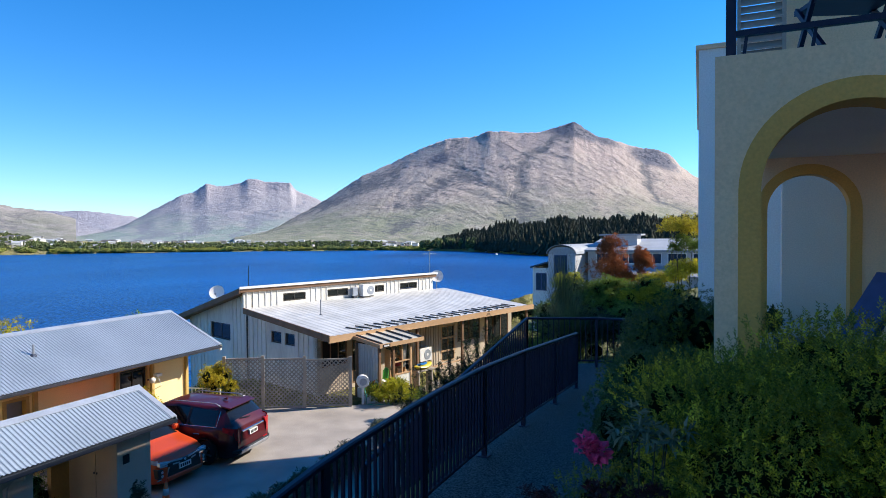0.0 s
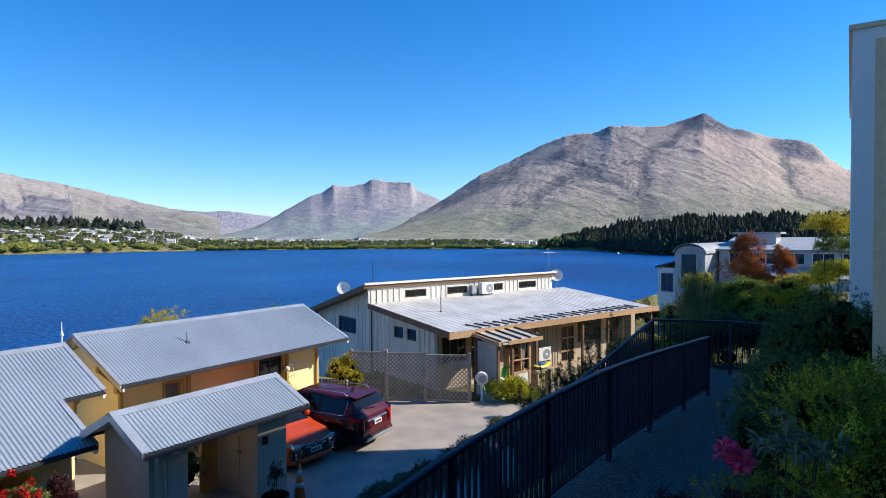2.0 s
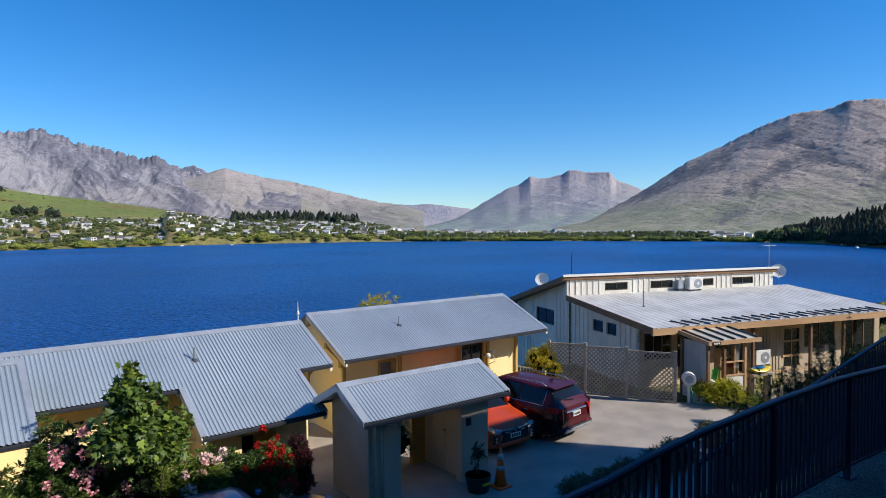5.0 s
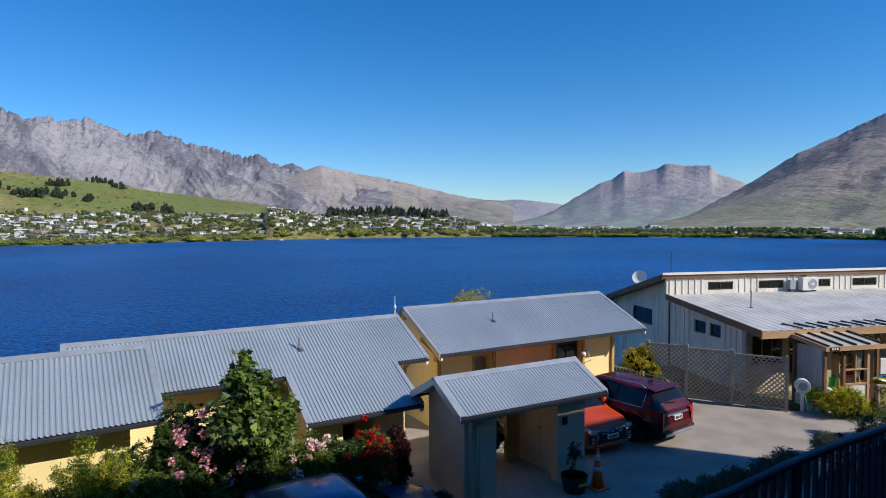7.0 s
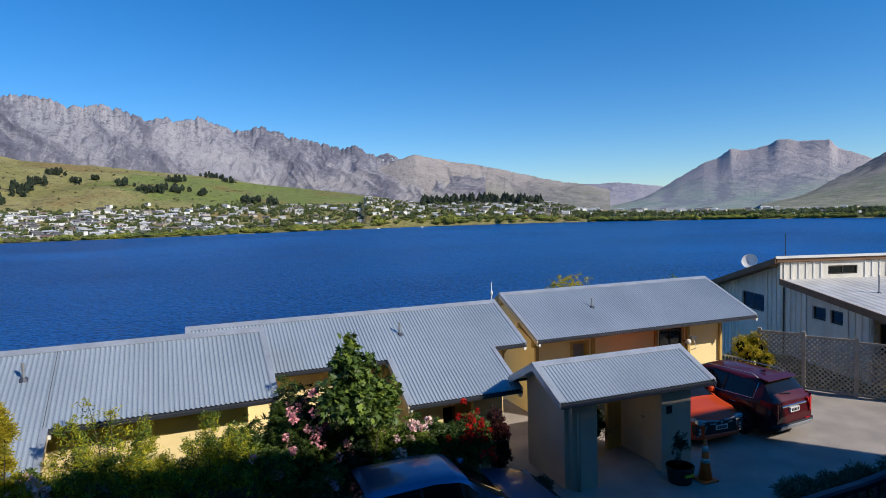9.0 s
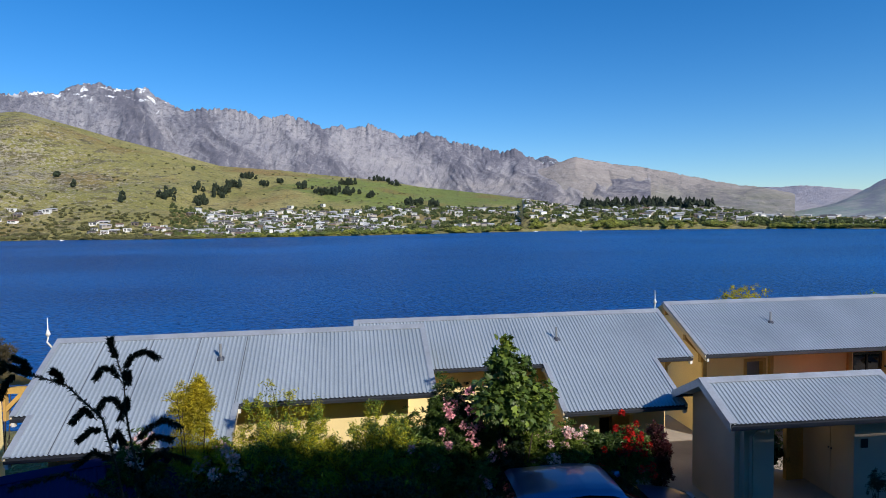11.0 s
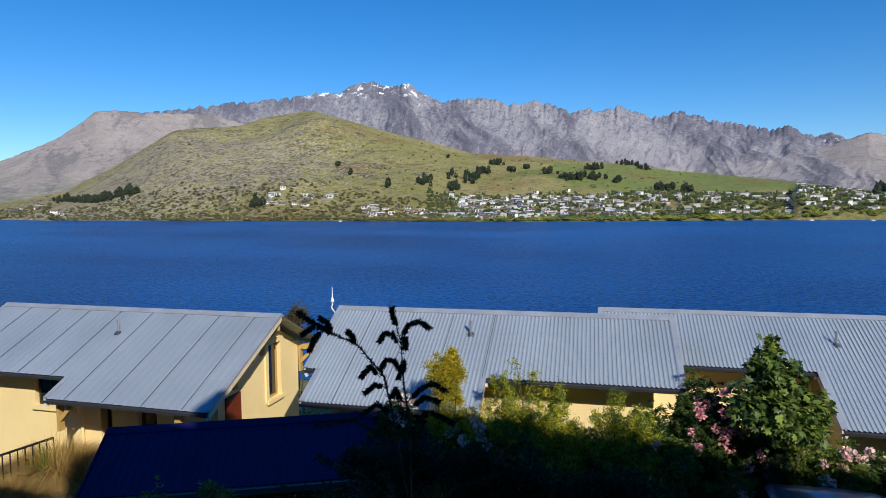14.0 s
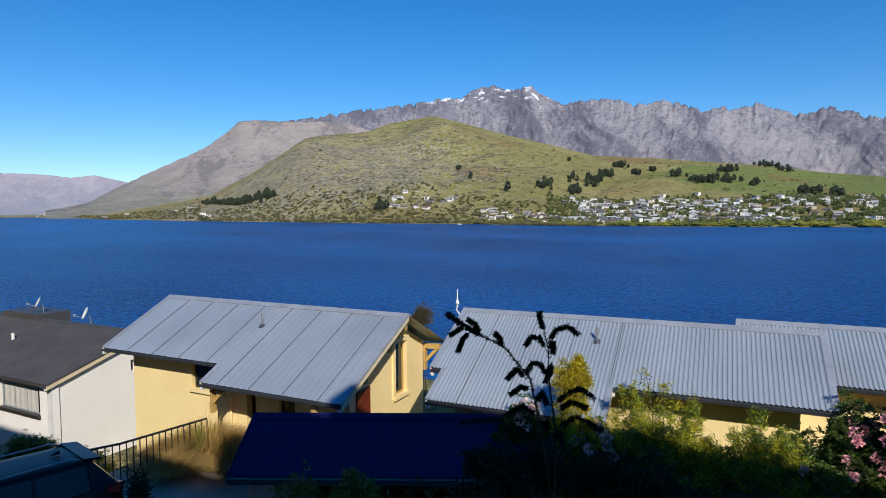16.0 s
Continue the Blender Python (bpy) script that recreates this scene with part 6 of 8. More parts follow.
# ---- pale house past the yellow row ----
e, zf, bx = gable_house("white rendered house with brown ribbed roof ending the row", (-13.42, -28.6), 0.0, 9.6, 1.97, 0.3, 3.25, [], 3.3, 3.05,
                        [(6.75, 8.9, -0.1, 0.92), (3.8, 6.0, -0.2, 0.85)], -2.5, 0.06, 0.14, WHITEWALL, ROOF_BROWN)
gable_wall(e, zf, bx, 3.05, 9.3, 0.2, -2.5, (0.3, 0.48, 0.75, 1.12), WHITEWALL)
gable_wall(e, zf, bx, 3.05, 0.06, 0.2, -2.5, None, WHITEWALL)
window(e, 3.05, 6.8, 8.85, -0.06, 0.88, frame_mat=TRIM_GREY, mull=2, sill_mat=DARKFRAME)
part("curtain", MB().grid(lambda u, v: (2.972 + 0.008 * math.sin(u * 40), 6.9 + 1.8 * u, -0.02 + 0.86 * v), 40, 1), CURTAIN, e)
for ob in e.children:
    if ob.name.startswith(("verge", "ridge", "gutter")) and not ob.name.startswith("gutter_stop"):
        ob.data.materials[0] = ROOF_BROWN
part("corner_board", MB().box(3.05, 3.12, 9.4, 9.54, -1.5, 0.95), WHITE, e)
part("chimney", MB().box(-1.0, 0.2, 1.6, 3.95, 1.6, 2.15), ROOF_BROWN, e, "low brown parapet on the roof")
part("vent_pipe", MB().tube([(1.45, 4.6, 1.4), (1.45, 4.6, 1.75)], 0.055, 10), WHITE, e)
dish(pose(-13.42, -28.6, 0), 0.05, 6.6, 2.38, -25, 0.24)
dish(pose(-13.42, -28.6, 0), -0.1, 3.5, 2.55, -25, 0.22)

# ---- carport with navy roof below the camera ----
sh = thing("carport", "low carport with dark navy corrugated roof, wholly in shade", "carport", pose(-8.79, -9.43, 0, 0, 0, 26))
zs = lambda x: 2.0 - 0.40 * x
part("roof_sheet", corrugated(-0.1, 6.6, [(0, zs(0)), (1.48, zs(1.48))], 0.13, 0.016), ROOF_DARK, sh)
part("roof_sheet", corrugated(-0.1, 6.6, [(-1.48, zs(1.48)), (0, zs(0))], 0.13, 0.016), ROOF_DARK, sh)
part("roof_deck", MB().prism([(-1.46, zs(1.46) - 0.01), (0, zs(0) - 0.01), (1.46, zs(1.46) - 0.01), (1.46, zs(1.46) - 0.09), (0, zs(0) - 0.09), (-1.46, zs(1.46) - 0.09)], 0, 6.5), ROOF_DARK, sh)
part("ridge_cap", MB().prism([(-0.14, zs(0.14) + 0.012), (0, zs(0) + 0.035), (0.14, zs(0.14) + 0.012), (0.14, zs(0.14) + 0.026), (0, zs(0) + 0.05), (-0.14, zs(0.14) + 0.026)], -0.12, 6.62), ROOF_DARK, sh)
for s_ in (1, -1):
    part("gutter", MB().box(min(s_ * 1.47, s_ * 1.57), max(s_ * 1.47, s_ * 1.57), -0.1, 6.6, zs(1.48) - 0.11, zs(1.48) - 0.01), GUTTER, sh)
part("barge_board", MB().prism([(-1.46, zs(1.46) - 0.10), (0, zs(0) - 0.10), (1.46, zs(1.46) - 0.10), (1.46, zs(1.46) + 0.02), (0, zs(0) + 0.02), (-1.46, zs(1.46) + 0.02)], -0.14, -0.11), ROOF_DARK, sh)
for y in (0.25, 2.2, 4.2, 6.2):
    for x in (-1.2, 1.3):
        part("post", MB().box(x - 0.05, x + 0.05, y - 0.05, y + 0.05, -0.05, zs(abs(x)) - 0.1), PORTWALL, sh)
part("back_wall", MB().box(-1.3, -1.22, 0.3, 6.2, -0.05, 1.4), OCHRE, sh)

# ---- terrace houses further along the shore ----
e = thing("terrace_house", "white weatherboard terrace with grey vaulted roof and blue-framed windows", "house", pose(-14.0, 58.0, 0, 0, 0, -8))
TERRACE_ROOF = mk("dull_grey_roofing", (0.36, 0.38, 0.41), (0.29, 0.31, 0.34), 0.7, 0.7, 0.0, 0.03)
TERRACE = mk("pale_grey_weatherboard", (0.55, 0.56, 0.58), (0.46, 0.47, 0.49), 1.5, 0.75, 0, 0.1)
mb = MB().box(-1.5, 1.2, 0, 26, -6, 4.05)
part("wall", mb, TERRACE, e)
part("gable", MB().prism([(-1.5, 4.05), (1.2, 4.05)] + [(-0.15 + 1.35 * math.cos(t), 4.05 + 0.72 * math.sin(t)) for t in (math.pi * k / 12 for k in range(1, 12))], 0.02, 0.3), mk("pale_shingles", (0.42, 0.43, 0.46), (0.36, 0.37, 0.4), 6, 0.8, 0, 0.2), e)
part("roof", MB().prism([(-0.15 + q * 1.5 * math.cos(t), 4.07 + q * 0.88 * math.sin(t)) for q, ts in ((1.0, range(0, 13)), (0.95, range(12, -1, -1))) for t in (math.pi * k / 12 for k in ts)], -0.2, 26.2), TERRACE_ROOF, e)
part("lower_wing", MB().box(-3.3, -1.5, 0.4, 10, -6, 2.7), WHITE, e)
part("wing_roof", MB().prism([(-3.5, 2.65), (-1.4, 3.25), (-1.4, 3.4), (-3.5, 2.8)], 0.2, 10.2), GLASSBLUE, e)
for x0, x1, z0, z1 in ((-0.9, 0.4, 1.9, 4.0), (-2.95, -1.85, 0.5, 2.2)):
    y = 0.0 if x0 > -1.5 else 0.4
    w = part("window", MB().box(x0, x1, y - 0.06, y - 0.01, z0, z1), mk("blue_joinery", (0.04, 0.07, 0.16), None, 2, 0.5), e)
    for k in range(2):
        part("pane", MB().box(x0 + 0.08 + k * (x1 - x0) / 2, x0 - 0.04 + (k + 1) * (x1 - x0) / 2, y - 0.08, y - 0.062, z0 + 0.1, z1 - 0.1), GLASSBLUE, w)
w2 = thing("terrace_house", "white terrace wing with long grey roof and a row of windows", "house", pose(-12.2, 60.5, 0, 0, 0, 0))
part("wall", MB().box(0, 16, 0, 8, -6, 4.3), TERRACE, w2)
part("roof", MB().prism([(-0.4, 4.25), (8.4, 5.2), (8.4, 5.4), (-0.4, 4.42)], -0.3, 16.3, "x"), TERRACE_ROOF, w2)
part("lower_roof", MB().prism([(-3.4, 2.1), (0, 2.8), (0, 2.95), (-3.4, 2.25)], 3, 16.3, "x"), TERRACE_ROOF, w2)
part("lower_wall", MB().box(3.2, 16, -3.0, 0, -6, 2.15), TERRACE, w2)
part("belvedere", MB().box(1.0, 4.2, 3, 6, 4.3, 5.75), TERRACE, w2)
part("belvedere_roof", MB().box(0.6, 4.6, 2.6, 6.4, 5.75, 5.92), TERRACE_ROOF, w2)
for k in range(7):
    x = 0.9 + 2.15 * k
    fr = part("window", MB().box(x - 0.08, x + 1.58, -0.05, -0.01, 3.1, 4.15), WHITE, w2)
    for q in (0.0, 0.79):
        part("pane", MB().box(x + q, x + q + 0.71, -0.075, -0.052, 3.18, 4.07), GLASSBLUE, fr)


# ---- cars ----
TYRE = mk("tyre_rubber", (0.02, 0.02, 0.02), None, 8, 0.85, 0, 0.1)
RIM = mk("alloy_rim", (0.20, 0.20, 0.21), None, 6, 0.35, 0.7, 0)
CHROME = mk("chrome", (0.75, 0.76, 0.78), None, 4, 0.12, 1.0, 0)
TRIMBLACK = mk("black_trim", (0.015, 0.015, 0.016), None, 6, 0.5, 0, 0.02)
LAMPRED = mk("red_lamp", (0.55, 0.02, 0.02), None, 6, 0.2, 0, 0)
LAMPCLEAR = mk("clear_lamp", (0.65, 0.67, 0.70), None, 8, 0.12, 0.4, 0)
PLATE = mk("plate_white", (0.75, 0.75, 0.73), None, 9, 0.4, 0, 0)
CARGLASS = glass_mat("car_glass", (0.010, 0.011, 0.012), 0.04)
CARGLASS.node_tree.nodes["Principled BSDF"].inputs["Specular IOR Level"].default_value = 0.4


def paint(name, c, coat=0.3, metal=0.0):
    m = mk(name, c, tuple(v * 0.9 for v in c), 1.5, 0.34, metal, 0, fine=300, spec=0.3)
    m.node_tree.nodes["Principled BSDF"].inputs["Coat Weight"].default_value = coat
    m.node_tree.nodes["Principled BSDF"].inputs["Coat Roughness"].default_value = 0.04
    return m


def car(label, at, ln, wd, ht, pm, suv=True, chrome=True, hood=0.58, group="parked cars"):
    """A car facing +x, its centre on the ground at the pose; hood is the bonnet's height as a share of the whole."""
    e = thing("car", label, "car", at, group)
    h, w0 = ln / 2, wd / 2
    belt, hz, roof = ht * 0.645, ht * hood, ht - 0.03
    r = ht * 0.205
    wheels = (-h + ln * 0.205, h - ln * 0.19)
    tail0, tail1 = (-h + 0.10, -h + 0.50) if suv else (-h + 0.16, -h + 0.85)
    cowl, brow = h - ln * 0.255, h - ln * 0.43
    top = [(-h, ht * 0.40), (-h + 0.03, ht * 0.50), (-h + 0.06, belt * 0.97), (tail0, belt + 0.03), (tail1 - 0.06, roof - 0.09), (tail1 + 0.05, roof - 0.035), (-0.06 * ln, roof), (brow - 0.15, roof - 0.03), (brow, roof - 0.075),
           (cowl, hz + 0.055), (cowl + 0.12, hz + 0.02), (h - 0.42, hz - 0.05), (h - 0.18, hz - 0.125), (h - 0.05, hz - 0.22), (h, hz - 0.36)]
    wide = [(-h, 0.80), (-h + 0.05, 0.91), (-h + 0.2, 0.965), (-h + 0.7, 1.0), (h - 0.9, 1.0), (h - 0.4, 0.955), (h - 0.15, 0.86), (h - 0.04, 0.74), (h, 0.66)]
    low = [(-h, 0.30), (-h + 0.15, 0.24), (h - 0.3, 0.20), (h, 0.24)]
    xs = sorted({round(-h + ln * k / 64, 4) for k in range(65)} | {round(x, 4) for x, _ in top if x <= h} | {tail0, tail1 - 0.06, cowl, brow})

    def section(x):
        t, w = lerp_table(x, top), lerp_table(x, wide) * w0
        z0 = lerp_table(x, low)
        for c in wheels:
            q = (r * 1.22) ** 2 - (x - c) ** 2
            if q > 0:
                z0 = max(z0, r + math.sqrt(q))
        k = min(1.0, max(0.0, (t - belt) / (roof - belt)))
        k = k * k * (3 - 2 * k) * 0.6 + k * 0.4
        sh = min(belt, t - 0.045)
        z0 = min(z0, sh - 0.06)
        ye = w * (0.90 - 0.20 * k)
        crease = z0 + (sh - z0) * 0.62
        zt = sh + (t - 0.075 - sh) * k if k > 0.02 else sh + 0.012
        return [(w * 0.93, z0), (w * 0.985, z0 + (sh - z0) * 0.12), (w * 1.0, z0 + (sh - z0) * 0.38), (w * 1.012, crease), (w * 0.985, crease + 0.04), (w * 0.975, sh - 0.05), (w * 0.945, sh), (w * 0.925, sh + 0.012),
                (ye + 0.02 * k, max(zt, sh + 0.014)), (ye - 0.035, max(t - 0.035, sh + 0.018)), (ye - 0.12, t - 0.008), (ye * 0.45, t + 0.004), (0.0, t + 0.008)]

    rows = [section(x) for x in xs]
    m = len(rows[0])
    bins = {"body": MB(), "side_glass": MB(), "windscreen": MB(), "rear_glass": MB()}
    pts = [[(x, y, z) for y, z in sec] + [(x, -y, z) for y, z in sec[-2::-1]] for x, sec in zip(xs, rows)]
    wdw0, wdw1 = tail1 + 0.10, cowl - 0.22
    for i in range(len(xs) - 1):
        xm = (xs[i] + xs[i + 1]) / 2
        for j in range(2 * m - 2):
            q = min(j, 2 * m - 3 - j)
            kind = "body"
            if q == 7 and wdw0 < xm < wdw1:
                kind = "side_glass"
            elif q >= 9 and brow + 0.02 < xm < cowl - 0.02:
                kind = "windscreen"
            elif q >= 9 and tail0 + (0.08 if suv else 0.03) < xm < tail1 - 0.07:
                kind = "rear_glass"
            bins[kind].add([pts[i][j], pts[i + 1][j], pts[i + 1][j + 1], pts[i][j + 1]], [(0, 1, 2, 3)])
    bins["body"].add(pts[0], [tuple(range(2 * m - 1))]).add(pts[-1], [tuple(range(2 * m - 1))[::-1]])

    def sheet(name, mb, mat, lab=""):
        me = mesh_of(name, mb, mat)
        bm = bmesh.new()
        bm.from_mesh(me)
        bmesh.ops.remove_doubles(bm, verts=bm.verts, dist=0.0004)
        bmesh.ops.recalc_face_normals(bm, faces=bm.faces)
        for f in bm.faces:
            f.smooth = len(f.verts) <= 4
        for ed in bm.edges:
            ed.smooth = ed.calc_face_angle(0.0) < 0.7
        bm.to_mesh(me)
        bm.free()
        return part(name, me, None, e, lab)

    sheet("body", bins["body"], pm)
    sheet("side_glass", bins["side_glass"], CARGLASS, "dark tinted side windows")
    sheet("windscreen", bins["windscreen"], CARGLASS, "dark windscreen")
    sheet("rear_glass", bins["rear_glass"], CARGLASS, "dark rear window")
    part("underbody", MB().box(-h + 0.25, h - 0.3, -w0 + 0.12, w0 - 0.12, 0.2, belt * 0.72), TRIMBLACK, e)
    bright = CHROME if chrome else TRIMBLACK

    def on_side(x, row, s, out=0.006):
        y, z = section(x)[row]
        return (x, s * (y + out), z)

    for s in (1, -1):
        for u in (0.36, 0.70):
            x = wdw0 + (wdw1 - wdw0) * u
            part("pillar", MB().beam(on_side(x, 7, s), on_side(x - 0.03, 8, s), 0.06, 0.012, (0, s, 0.3)), TRIMBLACK, e)
        n = 14
        line = [on_side(wdw0 - 0.03 + (wdw1 - wdw0 + 0.05) * k / n, 7, s) for k in range(n + 1)]
        up = [Vector(on_side(wdw0 - 0.03, 7, s)).lerp(Vector(on_side(wdw0 - 0.06, 8, s)), k) for k in (1.0, 0.5)]
        part("window_strip", MB().tube([tuple(p) for p in up] + line, 0.011, 6), bright, e, smooth=True)
        if suv:
            part("roof_rail", MB().tube([(tail1 + 0.10, s * w0 * 0.62, roof - 0.05), (tail1 + 0.28, s * w0 * 0.62, roof + 0.035), (brow - 0.35, s * w0 * 0.62, roof + 0.035), (brow - 0.15, s * w0 * 0.62, roof - 0.05)], 0.016, 8), PIPE, e, smooth=True)
        part("mirror", MB().box(cowl - 0.34, cowl - 0.20, s * w0 * 0.98, s * (w0 + 0.16), belt + 0.0, belt + 0.13), pm, e, bevel=0.03)
        for x in (-0.02 * ln, -0.24 * ln):
            part("door_handle", MB().box(x - 0.09, x + 0.09, s * w0 * 0.99 - 0.015, s * w0 * 0.99 + 0.022, belt - 0.20, belt - 0.165), bright, e, bevel=0.006)
        part("side_sill", MB().box(wheels[0] + r * 1.25, wheels[1] - r * 1.25, s * w0 * 0.93 - 0.04, s * w0 * 0.93 + 0.05, 0.17, 0.27), TRIMBLACK, e, bevel=0.02)
        # tail lamp wrapping the corner and running down beside the tailgate
        def lamp(u, v):
            x = -h + 0.34 * (1 - u) ** 1.6
            z = belt - 0.02 - ht * (0.05 + 0.24 * u * u) * v + 0.06 * (1 - u) * (1 - v)
            return (x - 0.022 * u, s * (lerp_table(x, wide) * w0 * 0.985 + 0.02 - 0.10 * u * u), z)
        part("tail_lamp", MB().grid(lamp, 14, 6), LAMPRED, e, "red glossy tail lamp", True)
        part("tail_lamp_inner", MB().prism([(s * w0 * 0.80, belt - 0.03), (s * w0 * 0.62, belt - 0.06), (s * w0 * 0.70, belt - ht * 0.16), (s * w0 * 0.78, belt - ht * 0.30)], -h - 0.012, -h + 0.05, "x"), LAMPRED, e)
        part("head_lamp", MB().grid(lambda u, v: (h - 0.50 + 0.40 * u - 0.05 * v, s * (lerp_table(h - 0.50 + 0.40 * u, wide) * w0 * (1.005 if u < 0.6 else 1.0) + 0.006 - 0.03 * v), hz - 0.15 - 0.03 * u - 0.10 * (0.35 + 0.65 * u) * (1 - v) + 0.03), 8, 3), LAMPCLEAR, e, "clear slim headlamp", True)
        part("head_lamp_front", MB().prism([(s * w0 * 0.84, hz - 0.17), (s * w0 * 0.46, hz - 0.215), (s * w0 * 0.46, hz - 0.26), (s * w0 * 0.84, hz - 0.27)], h - 0.12, h - 0.02, "x"), LAMPCLEAR, e, bevel=0.008)
        part("fog_pod", MB().prism([(s * w0 * 0.90, hz - 0.32), (s * w0 * 0.64, hz - 0.36), (s * w0 * 0.64, hz - 0.56), (s * w0 * 0.86, hz - 0.56)], h - 0.19, h - 0.035, "x"), TRIMBLACK, e, bevel=0.01)
        for z in (hz - 0.41, hz - 0.50):
            part("fog_lamp", MB().tube([(h - 0.06, s * w0 * 0.75, z), (h - 0.025, s * w0 * 0.75, z)], 0.035, 12), LAMPCLEAR, e)
        part("grille_wing", MB().beam((h - 0.06, s * w0 * 0.80, hz - 0.285), (h + 0.02, s * w0 * 0.20, hz - 0.30), 0.03, 0.035).beam((h + 0.01, s * w0 * 0.56, hz - 0.32), (h - 0.03, s * w0 * 0.62, hz - 0.56), 0.03, 0.03).beam((h - 0.03, s * w0 * 0.62, hz - 0.56), (h - 0.10, s * w0 * 0.86, hz - 0.60), 0.02, 0.025), bright, e)
        part("grille_wing", MB().beam((h - 0.05, s * w0 * 0.62, hz - 0.215), (h + 0.015, s * w0 * 0.10, hz - 0.245), 0.03, 0.04), bright, e)
        for x in wheels:
            wl = part("wheel", MB().tube([(x, s * (w0 - 0.22), r), (x, s * (w0 - 0.215), r), (x, s * (w0 - 0.04), r), (x, s * (w0 - 0.012), r)], [r * 0.9, r, r, r * 0.88], 28), TYRE, e)
            part("rim", MB().tube([(x, s * (w0 - 0.10), r), (x, s * (w0 - 0.02), r), (x, s * (w0 - 0.004), r)], [r * 0.70, r * 0.70, r * 0.64], 24), TRIMBLACK, wl)
            for k in range(6):
                a = 2 * math.pi * k / 6 + 0.2
                part("spoke", MB().beam((x + r * 0.08 * math.cos(a), s * (w0 - 0.002), r + r * 0.08 * math.sin(a)), (x + r * 0.66 * math.cos(a), s * (w0 - 0.002), r + r * 0.66 * math.sin(a)), 0.05, 0.02, (0, 1, 0)), RIM, wl)
            part("wheel_arch", MB().prism([(x + q * r * math.cos(a), r + q * r * math.sin(a)) for q, ks in ((1.27, range(-1, 14)), (1.17, range(13, -2, -1))) for a in (math.pi * k / 12 for k in ks)], s * (w0 - 0.06), s * (w0 + 0.012)), TRIMBLACK if suv else pm, e)
    # tail
    if suv:
        part("spoiler", MB().prism([(tail1 - 0.20, roof - 0.055), (tail1 + 0.10, roof - 0.01), (tail1 + 0.10, roof - 0.04), (tail1 - 0.17, roof - 0.095)], -w0 * 0.66, w0 * 0.66), pm, e, bevel=0.008)
        part("roof_fin", MB().prism([(tail1 + 0.28, roof), (tail1 + 0.46, roof), (tail1 + 0.30, roof + 0.07)], -0.025, 0.025), pm, e, bevel=0.008)
    part("tail_bar", MB().box(-h - 0.012, -h + 0.06, -w0 * 0.56, w0 * 0.56, belt - 0.17, belt - 0.115), bright, e, bevel=0.012)
    pl = part("number_plate", MB().box(-h - 0.022, -h + 0.06, -0.18, 0.18, belt - 0.31, belt - 0.19), PLATE, e, "white plate with dark bars")
    for k in range(5):
        part("bar", MB().box(-h - 0.026, -h - 0.02, -0.145 + 0.06 * k, -0.105 + 0.06 * k, belt - 0.285, belt - 0.215), TRIMBLACK, pl)
    mb = MB().prism([(0.0, -w0 * 0.90), (-0.07, -w0 * 0.74), (-0.07, w0 * 0.74), (0.0, w0 * 0.90), (0.22, w0 * 0.94), (0.22, -w0 * 0.94)], 0.36, 0.44, "z")
    mb.v = [(x - h, y, z) for x, y, z in mb.v]
    part("rear_bumper", mb, TRIMBLACK, e, bevel=0.012)
    part("skid_plate", MB().prism([(-h - 0.085, 0.40), (-h - 0.02, 0.44), (-h + 0.02, 0.30), (-h - 0.05, 0.30)], -w0 * 0.72, w0 * 0.72), SILVERTRIM, e, bevel=0.008)
    for s in (1, -1):
        part("reflector", MB().box(-h - 0.02, -h + 0.03, s * w0 * 0.62 - 0.10, s * w0 * 0.62 + 0.10, ht * 0.27, ht * 0.295), LAMPRED, e)
    part("wiper", MB().beam((tail0 + 0.02, -0.05, belt + 0.12), (tail0 + 0.06, 0.34, belt + 0.17), 0.015, 0.02), TRIMBLACK, e)
    # front
    part("grille", MB().prism([(-w0 * 0.56, hz - 0.24), (w0 * 0.56, hz - 0.24), (w0 * 0.62, hz - 0.56), (-w0 * 0.62, hz - 0.56)], h - 0.10, h + 0.006, "x"), TRIMBLACK, e, bevel=0.015)
    part("badge", MB().prism([(0, hz - 0.24), (0.05, hz - 0.275), (0, hz - 0.31), (-0.05, hz - 0.275)], h, h + 0.025, "x"), bright, e)
    part("front_bumper", MB().prism([(-w0 * 0.66, hz - 0.56), (w0 * 0.66, hz - 0.56), (w0 * 0.60, hz - 0.66), (-w0 * 0.60, hz - 0.66)], h - 0.16, h + 0.03, "x"), pm, e, bevel=0.02)
    pl = part("number_plate", MB().box(h + 0.006, h + 0.03, -0.18, 0.18, hz - 0.46, hz - 0.34), PLATE, e, "white plate with dark bars")
    for k in range(5):
        part("bar", MB().box(h + 0.029, h + 0.034, -0.145 + 0.06 * k, -0.105 + 0.06 * k, hz - 0.435, hz - 0.365), TRIMBLACK, pl)
    return e


SILVERTRIM = mk("satin_silver_trim", (0.5, 0.5, 0.52), None, 4, 0.35, 0.6, 0)


